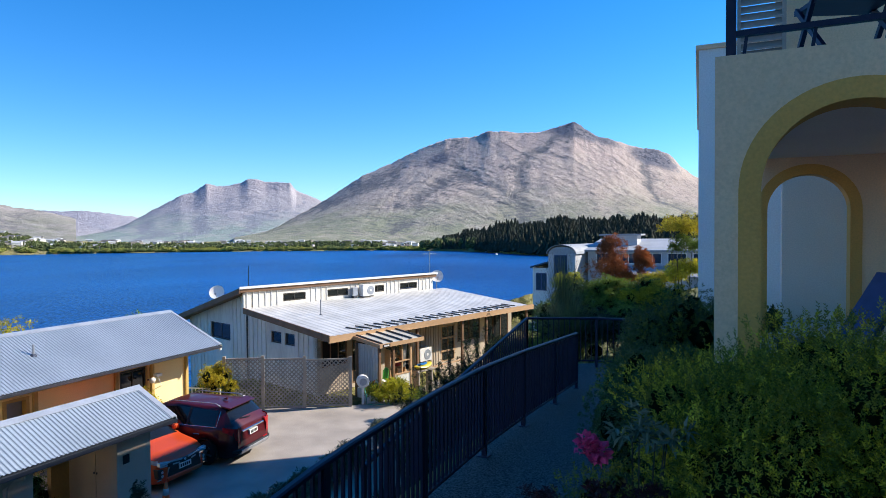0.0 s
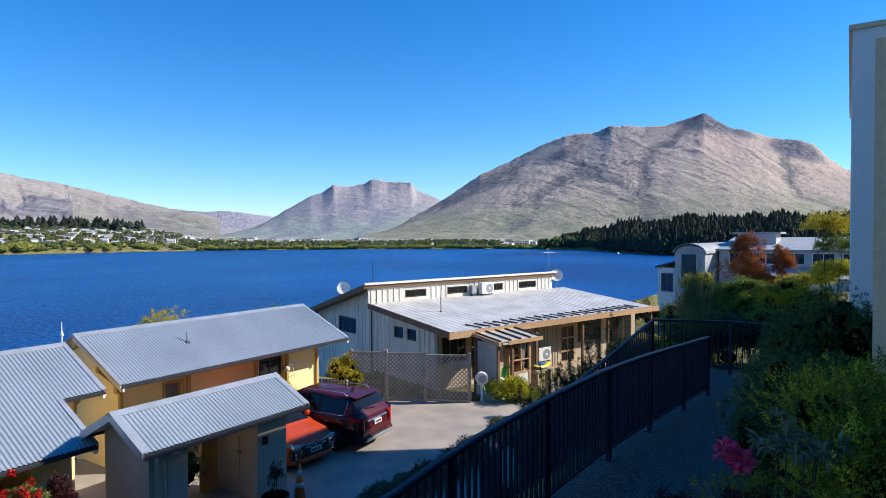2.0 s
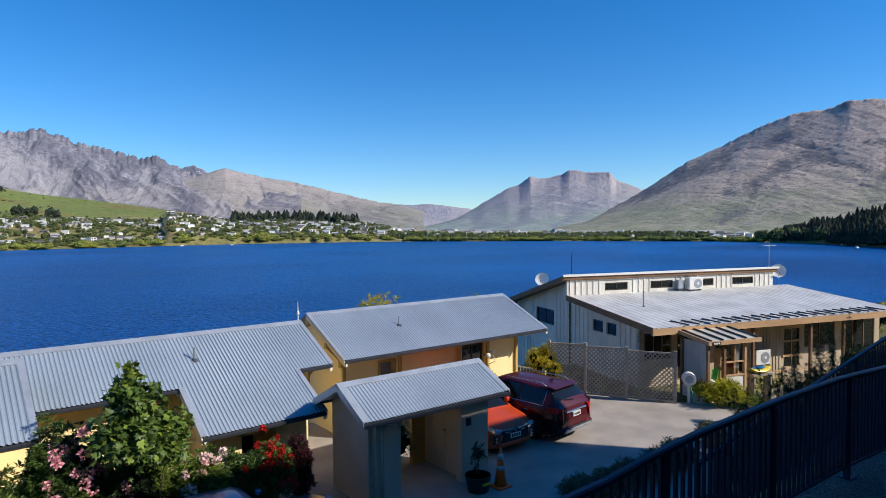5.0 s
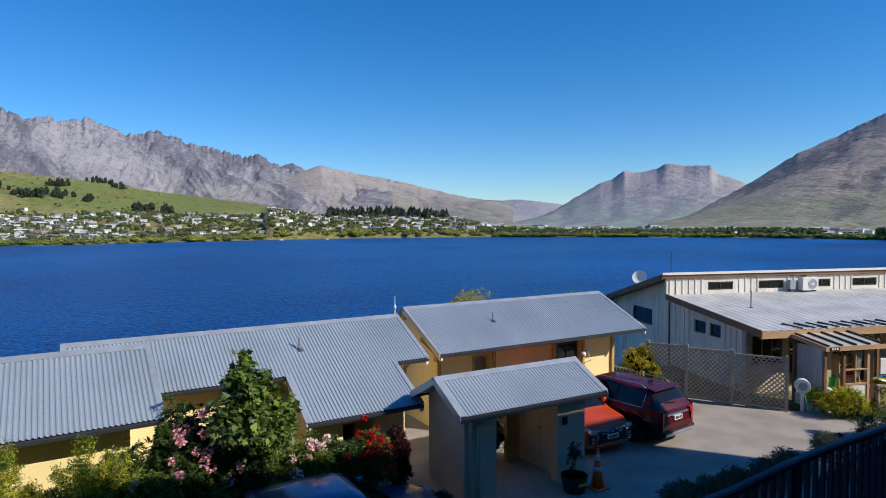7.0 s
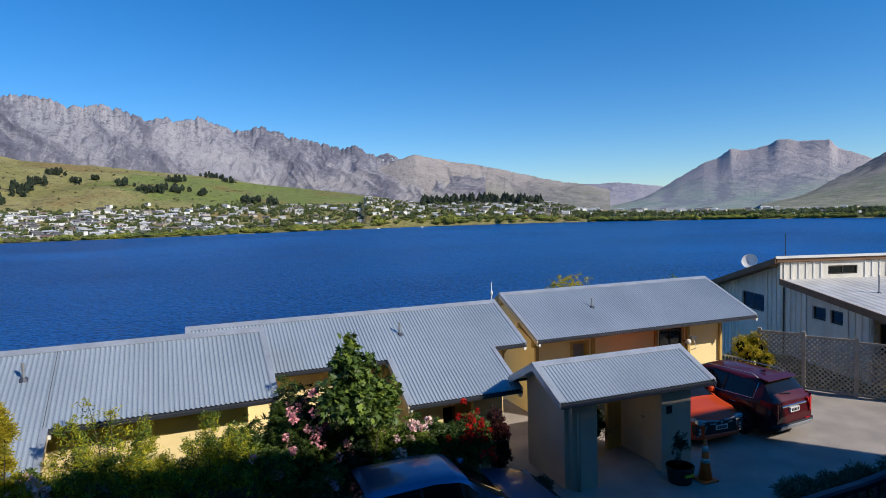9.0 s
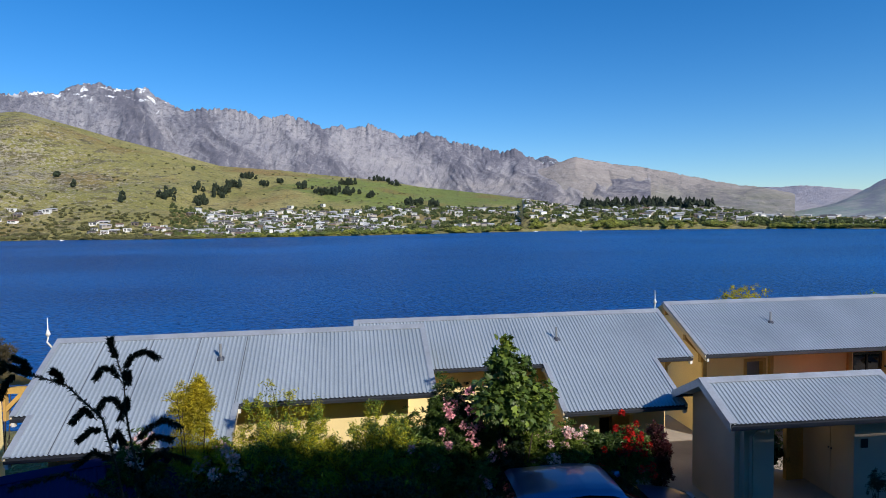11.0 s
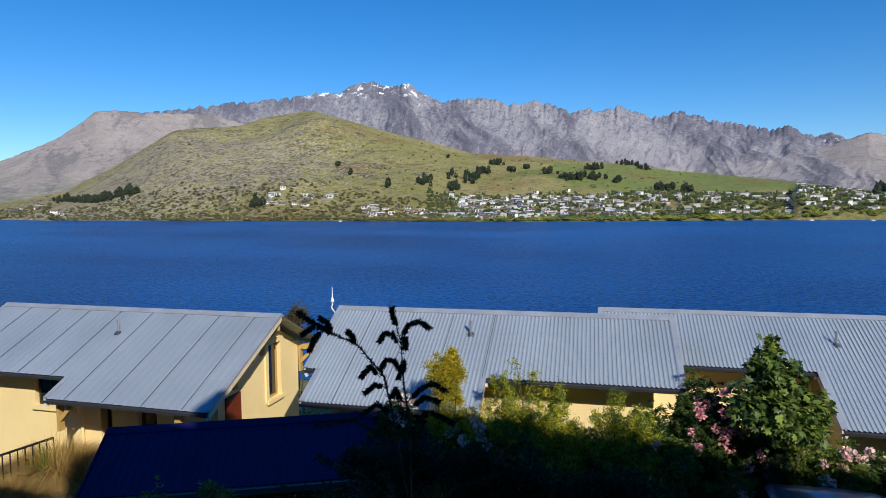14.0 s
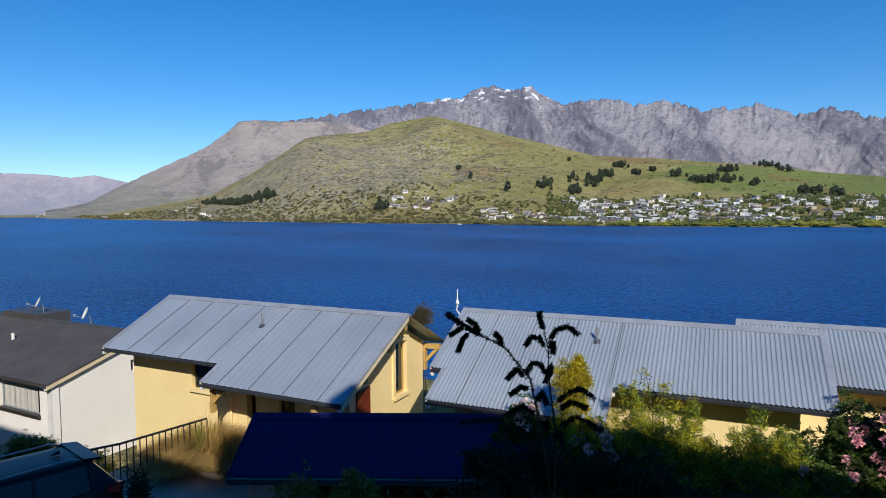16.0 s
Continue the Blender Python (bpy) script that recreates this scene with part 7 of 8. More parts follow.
car("dark cherry red sport utility car parked tail outwards", pose(-13.76, 12.74, 0, 0, 0, 188), 4.35, 1.74, 1.55, paint("cherry_paint", (0.075, 0.004, 0.008), 0.35, 0.1))
car("metallic orange sport utility car parked nose to the drive", pose(-13.85, 10.95, 0, 0, 0, 0), 3.95, 1.66, 1.47, paint("orange_paint", (0.55, 0.065, 0.012), 0.25, 0.0), hood=0.62)
car("dark metallic blue hatchback parked by the flowering shrubs", pose(-10.3, 3.0, 0, 0, 0, 91), 4.45, 1.8, 1.55, paint("blue_paint", (0.12, 0.18, 0.32), 0.9, 0.75), False, False)
car("black sport utility car parked in the shade below", pose(-5.15, -12.35, 0, 0, 0, -13), 4.2, 1.78, 1.62, paint("black_paint", (0.004, 0.0045, 0.006), 0.03), True, False)

# ---- small things on the drive ----
ORANGE = mk("cone_orange", (1.0, 0.15, 0.02), (0.95, 0.13, 0.02), 5, 0.5, 0, 0.02)
SILVER = mk("reflective_band", (0.55, 0.55, 0.56), None, 8, 0.4, 0.2, 0)
cn = thing("traffic_cone", "bright orange traffic cone with two silver bands", "traffic cone", pose(-10.56, 9.24, 0))
part("base", MB().box(-0.2, 0.2, -0.2, 0.2, 0, 0.045), ORANGE, cn, bevel=0.012)
part("cone", MB().tube([(0, 0, 0.04), (0, 0, 0.9)], [0.145, 0.028], 20), ORANGE, cn, smooth=True)
for z in (0.40, 0.64):
    r = 0.145 - (z - 0.04) * 0.136
    part("band", MB().tube([(0, 0, z), (0, 0, z + (0.1 if z < 0.5 else 0.13))], [r + 0.003, r - 0.011], 20), SILVER, cn, smooth=True)
POTB = mk("black_plastic_pot", (0.018, 0.018, 0.02), None, 6, 0.5, 0, 0.03)
pt = thing("plant_pot", "black plastic tub with a yellow band, holding a thin shrub", "plant pot", pose(-10.72, 8.7, 0))
part("tub", MB().tube([(0, 0, 0), (0, 0, 0.36), (0, 0, 0.36), (0, 0, 0.30)], [0.24, 0.30, 0.27, 0.26], 20), POTB, pt)
part("band", MB().box(0.255, 0.30, -0.10, 0.10, 0.2, 0.25), mk("yellow_band", (0.6, 0.6, 0.03), None, 3, 0.5), pt)
fence = thing("railing", "black metal railing with plain bars on the bank by the tussock", "railing", pose(-8.25, -13.0, 0, 0, 0, 163))
part("top_rail", MB().beam((0, 0, 0.98), (1.95, 0, 1.06), 0.04, 0.04).beam((0, 0, 0.98), (-0.7, 0.12, 0.98), 0.04, 0.04), BLACKRAIL, fence)
part("bottom_rail", MB().beam((0, 0, 0.12), (1.95, 0, 0.2), 0.03, 0.03), BLACKRAIL, fence)
for k in range(15):
    x = 1.95 * k / 14
    part("bar" if k not in (0, 14) else "post", MB().box(x - 0.01, x + 0.01, -0.01, 0.01, 0.0 if k in (0, 14) else 0.12, 0.97 + 0.04 * x), BLACKRAIL, fence)
for k in range(1, 6):
    part("bar", MB().box(-0.14 * k - 0.01, -0.14 * k + 0.01, 0.014 * k, 0.014 * k + 0.02, 0.0, 0.97), BLACKRAIL, fence)

lamp = thing("wall_lamp", "small white round lamp on the yellow house wall", "wall lamp", pose(-15.7, 13.2, 1.7))
part("globe", MB().grid(lambda u, v: (0.14 + 0.09 * math.cos(2 * math.pi * u) * math.sin(math.pi * v), 0.09 * math.sin(2 * math.pi * u) * math.sin(math.pi * v), 0.09 * math.cos(math.pi * v)), 14, 10), WHITE, lamp, smooth=True)
part("bracket", MB().beam((-0.06, 0, 0), (0.08, 0, 0), 0.04, 0.04), GUTTER, lamp)


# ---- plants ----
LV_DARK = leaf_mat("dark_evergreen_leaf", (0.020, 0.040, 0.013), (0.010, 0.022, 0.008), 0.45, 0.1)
LV_MID = leaf_mat("mid_green_leaf", (0.11, 0.165, 0.03), (0.06, 0.105, 0.022), 0.45)
LV_LIGHT = leaf_mat("light_green_leaf", (0.23, 0.30, 0.045), (0.13, 0.19, 0.03), 0.45, 0.3)
LV_YELLOW = leaf_mat("golden_leaf", (0.60, 0.48, 0.03), (0.36, 0.32, 0.03), 0.5, 0.35)
LV_RED = leaf_mat("copper_leaf", (0.40, 0.13, 0.035), (0.22, 0.08, 0.035), 0.5, 0.35)
LV_MAROON = leaf_mat("maroon_leaf", (0.075, 0.012, 0.016), (0.045, 0.01, 0.012), 0.5, 0.15)
LV_GREY = leaf_mat("grey_green_leaf", (0.19, 0.21, 0.14), (0.13, 0.15, 0.10), 0.6, 0.15)
NEEDLE = leaf_mat("dark_needle", (0.018, 0.034, 0.020), (0.012, 0.022, 0.014), 0.5, 0.1)
STRAW = leaf_mat("golden_tussock_blade", (0.66, 0.47, 0.17), (0.48, 0.33, 0.11), 0.6, 0.35)
GRASSB = leaf_mat("olive_grass_blade", (0.14, 0.15, 0.055), (0.09, 0.10, 0.04), 0.6, 0.25)
PINK = leaf_mat("pink_petal", (0.72, 0.24, 0.30), (0.80, 0.45, 0.46), 0.55, 0.3)
DEEP_PINK = leaf_mat("deep_pink_petal", (0.78, 0.075, 0.21), (0.62, 0.05, 0.16), 0.55, 0.25)
BLUSH = leaf_mat("blush_white_petal", (0.85, 0.66, 0.60), (0.85, 0.50, 0.48), 0.55, 0.3)
REDP = leaf_mat("scarlet_petal", (0.62, 0.02, 0.012), (0.45, 0.015, 0.01), 0.5, 0.25)


LV_BOX = leaf_mat("shaded_garden_leaf", (0.27, 0.235, 0.022), (0.12, 0.125, 0.016), 0.5, 0.2)
LV_TIP = leaf_mat("yellow_green_shoot_tip", (0.66, 0.54, 0.045), (0.42, 0.37, 0.03), 0.5, 0.35)
LV_HEDGE = leaf_mat("clipped_hedge_leaf", (0.105, 0.145, 0.04), (0.05, 0.075, 0.022), 0.4, 0.12)
LV_LIME = leaf_mat("lime_feathery_leaf", (0.62, 0.56, 0.04), (0.30, 0.32, 0.03), 0.5, 0.4)
# near-black fill whose colour stands in for the shade inside shrubs
CORE_SHADE = mk("shrub_inner_shade_fill", (0.016, 0.020, 0.007), (0.007, 0.009, 0.004), 9, 1.0, 0, 0.8, fine=40, spec=0.0)


def unit(a):
    return a / np.maximum(np.linalg.norm(a, axis=1, keepdims=True), 1e-9)


def blades(base, d, r, ln, width, fold=0.10):
    """Folded leaf blades from the bases along d: four corners, two faces each."""
    n = len(base)
    s = unit(np.cross(d, r.normal(size=(n, 3)) + np.array([0, 0, 1.2])))
    u = np.cross(s, d)
    u *= np.sign(u[:, 2:3] + 1e-6)
    ln = ln[:, None]
    tip, mid = base + d * ln - u * ln * fold * 0.8, base + d * ln * 0.48
    a, b = mid + s * ln * width * 0.5 + u * ln * fold, mid - s * ln * width * 0.5 + u * ln * fold
    vs = np.stack([base, a, tip, b], 1).reshape(-1, 3)
    k = np.arange(n) * 4
    fs = np.concatenate([np.stack([k, k + 1, k + 2], 1), np.stack([k, k + 2, k + 3], 1)])
    return vs, fs


def leaves(points, outs, size, width=0.42, spread=0.9, seed=0, droop=0.0):
    r = np.random.default_rng(seed)
    d = outs + r.normal(size=outs.shape) * spread
    d[:, 2] -= droop
    vs, fs = blades(points, unit(d), r, size * r.uniform(0.6, 1.3, len(points)), width)
    return vs.tolist(), fs.tolist()


def sprigs(points, outs, size, style, seed):
    """Twigs that end at the points, each with its own run or whorl of leaves."""
    r = np.random.default_rng(seed)
    count, stem, width, lift, open_, sag = {"shoot": (9, 2.6, 0.44, 0.8, 0.8, 0.0), "hedge": (7, 1.6, 0.5, 0.35, 0.9, 0.0), "whorl": (8, 0.35, 0.30, 0.45, 1.5, 0.25), "plume": (11, 3.2, 0.27, 0.4, 0.8, 0.4), "loose": (6, 1.8, 0.45, 0.3, 1.0, 0.2)}[style]
    n = len(points)
    d = unit(outs + r.normal(size=(n, 3)) * 0.35 + np.array([0, 0, lift]))
    side = unit(np.cross(d, r.normal(size=(n, 3))))
    other = np.cross(d, side)
    length = size * stem * r.uniform(0.6, 1.25, n)
    B, D, S = [], [], []
    for k in range(count):
        t = (k + 1) / count
        a = k * 2.4 + r.uniform(-0.4, 0.4, n)
        o = side * np.cos(a)[:, None] + other * np.sin(a)[:, None]
        B.append(points + d * (length * (t - 0.75))[:, None] - np.array([0, 0, 1]) * (length * sag * t * t)[:, None])
        q = d * (0.55 + 0.5 * t) + o * open_
        q[:, 2] -= sag * 0.6
        D.append(unit(q))
        S.append(size * r.uniform(0.7, 1.2, n) * (1.0 - 0.35 * t if style != "whorl" else 1.0))
    vs, fs = blades(np.concatenate(B), np.concatenate(D), r, np.concatenate(S), width)
    return vs.tolist(), fs.tolist()


LOBES = ((0.0, 0.0), (0.30, -0.06), (0.52, 0.22), (0.34, 0.34), (0.48, 0.66), (0.18, 0.60), (0.0, 1.0), (-0.18, 0.60), (-0.48, 0.66), (-0.34, 0.34), (-0.52, 0.22), (-0.30, -0.06))


def lobed(points, outs, size, seed):
    """Large five-lobed leaves hanging a little from their stalks."""
    r = np.random.default_rng(seed)
    n = len(points)
    d = outs + r.normal(size=(n, 3)) * 0.7
    d[:, 2] -= 0.45
    d = unit(d)
    up = unit(r.normal(size=(n, 3)) * 0.5 + outs * 0.6 + np.array([0, 0, 0.8]))
    s = unit(np.cross(d, up))
    u = np.cross(s, d)
    ln = size * r.uniform(0.6, 1.25, n)
    vs, fs = [], []
    for i in range(n):
        k = len(vs)
        for a, b in LOBES:
            vs.append(tuple(points[i] + (s[i] * a + d[i] * b - u[i] * (abs(a) * 0.25 + b * b * 0.12)) * ln[i]))
        fs += [(k, k + q, k + q + 1) for q in range(1, 11)]
    return vs, fs


def lump(center, radii, n, seed, lumps=0.3, fill=0.35, floor=-0.6, m=16):
    """Points near the skin of an uneven bush of many rounded masses and the ways out from it."""
    r = np.random.default_rng(seed)
    rad, P, D, C = np.array(radii), [], [], []
    m = min(36 if n > 3500 else m, max(1, n // 3))
    for i in range(m):
        c = unit(r.normal(size=(1, 3)))[0]
        c[2] = abs(c[2]) if r.random() < 0.7 else c[2] * 0.7
        c = c * rad * r.uniform(0.3, 0.78)
        d = unit(r.normal(size=(int(n / m * 2.5) + 6, 3)))
        d = d[d[:, 2] > floor][: max(1, n // m)]
        size = r.uniform(0.22, 0.5)
        f = np.array([1 + lumps * (fbm(q[0] * 1.7 + seed + i, q[1] * 1.7, q[2] * 1.7, 3)) for q in d])
        k = 1 - fill * r.random(len(d)) ** 2
        C.append((np.array(center) + c, rad * size))
        P.append(np.array(center) + c + d * rad * (size * f * k)[:, None])
        D.append(d)
    return np.concatenate(P), np.concatenate(D), C


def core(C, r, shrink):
    """Near-black filler for the shade inside a bush: one rough mass in each of its rounded parts."""
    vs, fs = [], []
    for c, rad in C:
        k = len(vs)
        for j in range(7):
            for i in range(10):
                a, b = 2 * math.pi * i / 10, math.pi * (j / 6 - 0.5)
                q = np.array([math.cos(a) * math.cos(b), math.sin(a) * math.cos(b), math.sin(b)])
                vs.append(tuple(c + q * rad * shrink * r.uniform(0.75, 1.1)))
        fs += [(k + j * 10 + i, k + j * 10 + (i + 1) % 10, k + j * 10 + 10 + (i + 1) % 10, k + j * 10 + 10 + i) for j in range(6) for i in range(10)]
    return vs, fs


STYLES = {"leaf": "loose", "shoot": "shoot", "hedge": "hedge", "whorl": "whorl", "fern": "plume"}


def shrub(label, parts, ground=None, category="shrub", name="shrub", group="", solid=0.46):
    """parts: (kind, centre, radii, count, leaf size, material, seed); stems rise from its foot."""
    c0 = np.array(parts[0][1], float)
    z0 = ground if ground is not None else site(c0[0], c0[1])
    e = thing(name, label, category, pose(c0[0], c0[1], z0), group)
    off = np.array([c0[0], c0[1], z0])
    rr = np.random.default_rng(parts[0][6] + 77)
    for k in range(5):
        a = rr.uniform(0, 6.28)
        w = np.array(parts[0][2])
        q = min(1.0, w[0] / 0.5)
        tip = (c0 - off) + np.array([math.cos(a) * w[0] * 0.6, math.sin(a) * w[1] * 0.6, w[2] * rr.uniform(0.0, 0.6)])
        part("stem", MB().tube([(0.04 * math.cos(a), 0.04 * math.sin(a), -0.1), tuple(tip * np.array([0.5, 0.5, 0.45])), tuple(tip)], [0.025 * q, 0.016 * q, 0.006 * q], 6), BARK, e)
    masses = []
    for kind, c, rad, n, size, mat, seed in parts:
        flower = kind == "flowers"
        # one layout of rounded masses for the leaves of a shrub, whatever their tint
        p, d, C = lump(np.array(c) - off, rad, n if flower else max(24, 2 * n // {"shoot": 9, "hedge": 7, "whorl": 8, "fern": 11, "leaf": 6}.get(kind, 1)), seed, 0.22 if flower else 0.32, 0.12 if flower else 0.45, -0.6 if flower or kind not in ("shoot", "hedge") else -0.3)
        if flower:
            rr = np.random.default_rng(seed)
            keep = rr.permutation(len(p))[: max(5, len(p) * 2 // 3)]
            P, D = [], []
            for q, o in zip(p[keep], d[keep]):
                m = int(rr.integers(26, 48))
                v = unit(rr.normal(size=(m, 3))) + o * 0.7
                P.append(q + v * size * rr.uniform(0.4, 0.75))
                D.append(v)
            vs, fs = leaves(np.concatenate(P), np.concatenate(D), size * 0.7, 0.85, 0.5, seed)
            part("blossom", raw_mesh("blossom", vs, fs, mat), None, e, "clusters of open blossom")
            continue
        masses += C if n > 2500 else []
        if kind in STYLES:
            vs, fs = sprigs(p, d, size, STYLES[kind], seed)
        elif kind == "broad":
            vs, fs = lobed(p, d, size, seed)
        else:
            vs, fs = leaves(p, d, size, 0.10, 0.7, seed)
        part("foliage", raw_mesh("foliage", vs, fs, mat), None, e)
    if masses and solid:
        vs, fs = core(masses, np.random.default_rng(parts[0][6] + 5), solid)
        tagged(part("inner_growth", raw_mesh("inner_growth", vs, fs, CORE_SHADE), None, e), "near-black filler mass for the shade inside the shrub", kind="stuff")
    return e


def arching(label, at, reach, height, stems, size, mats, seed, z=-0.05, lean=(0, 0), category="shrub", name="shrub", bare=0.3):
    """A shrub of long arching canes with leaves along their outer parts."""
    r = np.random.default_rng(seed)
    e = thing(name, label, category, pose(at[0], at[1], z))
    P, D = [], []
    canes = MB()
    for k in range(stems):
        a, q, h = r.uniform(0, 6.28), 0.25 + 0.75 * r.random() ** 0.7, height * r.uniform(0.55, 1.05)
        o = np.array([math.cos(a) * reach[0], math.sin(a) * reach[1], 0]) * q
        f = lambda t: o * (0.15 + 0.85 * t ** 1.5) + np.array([lean[0] * t, lean[1] * t, h * (t * (1.35 - 0.35 * q) - (0.15 + 0.5 * q) * t ** 3)])
        if k % 3 == 0:
            canes.tube([tuple(f(t)) for t in (0, 0.3, 0.6, 0.85, 1.0)], [0.012, 0.01, 0.007, 0.004, 0.002], 5)
        m = int(r.integers(22, 34))
        for t in bare + (1 - bare) * np.sort(r.random(m)):
            p, g = f(t), f(min(t + 0.02, 1.04)) - f(t)
            P.append(p)
            D.append(g / np.linalg.norm(g))
    P, D = np.array(P), np.array(D)
    part("cane", canes, BARK, e)
    pick = r.random(len(P))
    lo = 0.0
    for mat, share in mats:
        sel = (pick >= lo) & (pick < lo + share)
        lo += share
        side = unit(np.cross(D[sel], r.normal(size=(int(sel.sum()), 3))))
        vs, fs = sprigs(P[sel], unit(D[sel] * 0.4 + side * 0.9), size, "plume", seed + 3)
        part("foliage", raw_mesh("foliage", vs, fs, mat), None, e)
    return e


def tussock(label, c, r, h, n, mat, seed, curl=0.9, z=None, group=""):
    """A clump of arching grass blades."""
    rr = np.random.default_rng(seed)
    z0 = z if z is not None else site(c[0], c[1])
    vs, fs = [], []
    for _ in range(n):
        a, q, hh = rr.uniform(0, 6.28), rr.random() ** 0.7, h * rr.uniform(0.6, 1.1)
        o = np.array([math.cos(a), math.sin(a), 0])
        b0 = o * r * 0.22 * rr.random()
        s = np.array([-o[1], o[0], 0]) * 0.010
        k = len(vs)
        for i in range(5):
            t = i / 4
            p = b0 + o * r * q * t ** 1.6 + np.array([0, 0, hh * (t - curl * 0.42 * q * t ** 3)])
            w = s * (1 - t * 0.9)
            vs += [tuple(p - w), tuple(p + w)]
        fs += [(k + 2 * i, k + 2 * i + 1, k + 2 * i + 3, k + 2 * i + 2) for i in range(4)]
    ob = new("tussock_grass", raw_mesh("tussock_grass", vs, fs, mat))
    ob.matrix_basis = pose(c[0], c[1], z0)
    tagged(ob, label, "grass", group)


# dark hedge beyond the verandah
for k, (x, y, z) in enumerate(((-13.4, 36.0, 1.15), (-12.2, 36.2, 1.2), (-11.0, 36.0, 1.15), (-9.8, 36.1, 1.2), (-8.6, 35.4, 1.5), (-7.4, 34.0, 1.9))):
    shrub("dark green hedge plant beyond the verandah", [("leaf", (x, y, z), (0.9, 0.8, 0.75), 2600, 0.08, LV_DARK, 240 + k), ("leaf", (x, y, z), (0.9, 0.8, 0.75), 1400, 0.08, LV_MID, 240 + k)], min(site(x, y), z - 0.7), "hedge", "hedge", "hedge beyond the verandah")

# garden beside the path
shrub("fresh green small-leaved shrub in the shaded garden bed", [("shoot", (0.35, 3.05, 4.86), (0.92, 0.8, 0.78), 84000, 0.021, LV_BOX, 11), ("shoot", (0.35, 3.05, 4.90), (0.93, 0.81, 0.81), 36000, 0.021, LV_TIP, 12)], 4.2, solid=0.42)
shrub("fresh green small-leaved shrub spreading beside the loggia", [("shoot", (1.3, 2.9, 4.74), (0.85, 0.9, 0.68), 62000, 0.021, LV_BOX, 13), ("shoot", (1.3, 2.9, 4.77), (0.86, 0.93, 0.71), 24000, 0.021, LV_TIP, 14)], 4.2, solid=0.42)
shrub("low green shrub at the edge of the garden bed", [("shoot", (-0.24, 2.52, 4.58), (0.48, 0.5, 0.5), 34000, 0.018, LV_BOX, 15), ("hedge", (-0.62, 3.4, 4.05), (0.4, 0.8, 0.5), 12000, 0.026, LV_HEDGE, 16), ("hedge", (0.05, 2.2, 4.58), (0.6, 0.5, 0.44), 16000, 0.022, LV_HEDGE, 28), ("hedge", (-0.36, 4.3, 4.62), (0.5, 0.72, 0.66), 26000, 0.028, LV_HEDGE, 97)], 3.9)
shrub("long rounded evergreen hedge beside the path", [("hedge", (-0.66, 5.6, 4.25), (0.52, 1.3, 0.78), 30000, 0.032, LV_HEDGE, 17), ("hedge", (-0.62, 8.0, 4.45), (0.62, 1.6, 0.82), 26000, 0.036, LV_HEDGE, 18), ("hedge", (-0.66, 5.6, 4.28), (0.54, 1.32, 0.80), 6000, 0.032, LV_BOX, 17), ("hedge", (-0.62, 8.0, 4.48), (0.63, 1.62, 0.84), 4000, 0.036, LV_BOX, 18)], 3.6, "hedge", "hedge")
shrub("dark evergreen shrub between hedge and building", [("hedge", (-0.2, 10.4, 4.15), (0.8, 1.4, 0.95), 18000, 0.042, LV_HEDGE, 20)], 3.5)
shrub("deep pink bloom above maroon leaves", [("leaf", (-0.42, 2.42, 4.85), (0.2, 0.2, 0.2), 500, 0.05, LV_MAROON, 21), ("flowers", (-0.47, 2.38, 5.17), (0.028, 0.028, 0.026), 9, 0.044, DEEP_PINK, 22), ("fern", (-0.66, 2.3, 4.92), (0.14, 0.16, 0.12), 900, 0.03, LV_MAROON, 23), ("fern", (-0.26, 2.35, 5.05), (0.08, 0.08, 0.06), 260, 0.024, LV_MAROON, 27)], 4.1, solid=0)
shrub("shrub with long pale grey-green leaves by the path", [("whorl", (-0.33, 2.6, 5.16), (0.20, 0.2, 0.12), 60, 0.058, LV_GREY, 24)], 4.1, solid=0)
shrub("small dark clipped shrub on the loggia floor", [("leaf", (0.58, 9.4, 4.79), (0.15, 0.15, 0.22), 1600, 0.04, LV_DARK, 25)], 4.6)

# bed at the end of the path
shrub("copper-leaved japanese maple above the ramp", [("leaf", (-4.2, 25.5, 5.3), (0.62, 0.6, 0.8), 3600, 0.07, LV_RED, 31), ("leaf", (-4.3, 25.5, 4.5), (0.95, 0.8, 0.9), 5600, 0.07, LV_RED, 32), ("leaf", (-3.1, 25.6, 4.75), (0.6, 0.6, 0.85), 3800, 0.07, LV_RED, 33), ("leaf", (-3.7, 25.4, 4.0), (1.25, 0.9, 0.7), 4200, 0.07, LV_RED, 30), ("leaf", (-3.8, 25.2, 3.5), (1.1, 0.8, 0.6), 3000, 0.075, LV_MAROON, 92)], 1.2, "tree", "maple_tree", solid=0)
shrub("golden-leaved shrub beside the maple", [("leaf", (-2.3, 24.0, 4.15), (0.75, 0.8, 0.5), 4200, 0.07, LV_YELLOW, 34), ("leaf", (-2.7, 24.0, 3.5), (1.1, 1.0, 0.65), 3600, 0.07, LV_MID, 35)], 1.6)
shrub("pale yellow-green shrub at the bank edge", [("leaf", (-4.95, 21.4, 4.2), (0.6, 0.6, 0.55), 3800, 0.07, LV_LIME, 36), ("leaf", (-4.6, 19.0, 3.4), (0.9, 0.9, 0.6), 3500, 0.07, LV_MID, 37)], 1.4)
shrub("dark spreading shrubs on the bank above the ramp", [("leaf", (-3.0, 16.2, 3.35), (1.6, 1.3, 0.7), 9000, 0.055, LV_DARK, 38), ("leaf", (-1.2, 15.3, 3.75), (0.9, 1.2, 0.75), 8000, 0.055, LV_DARK, 39), ("leaf", (-4.9, 17.2, 2.3), (0.9, 1.2, 0.7), 6000, 0.06, LV_MID, 40)], 1.8)
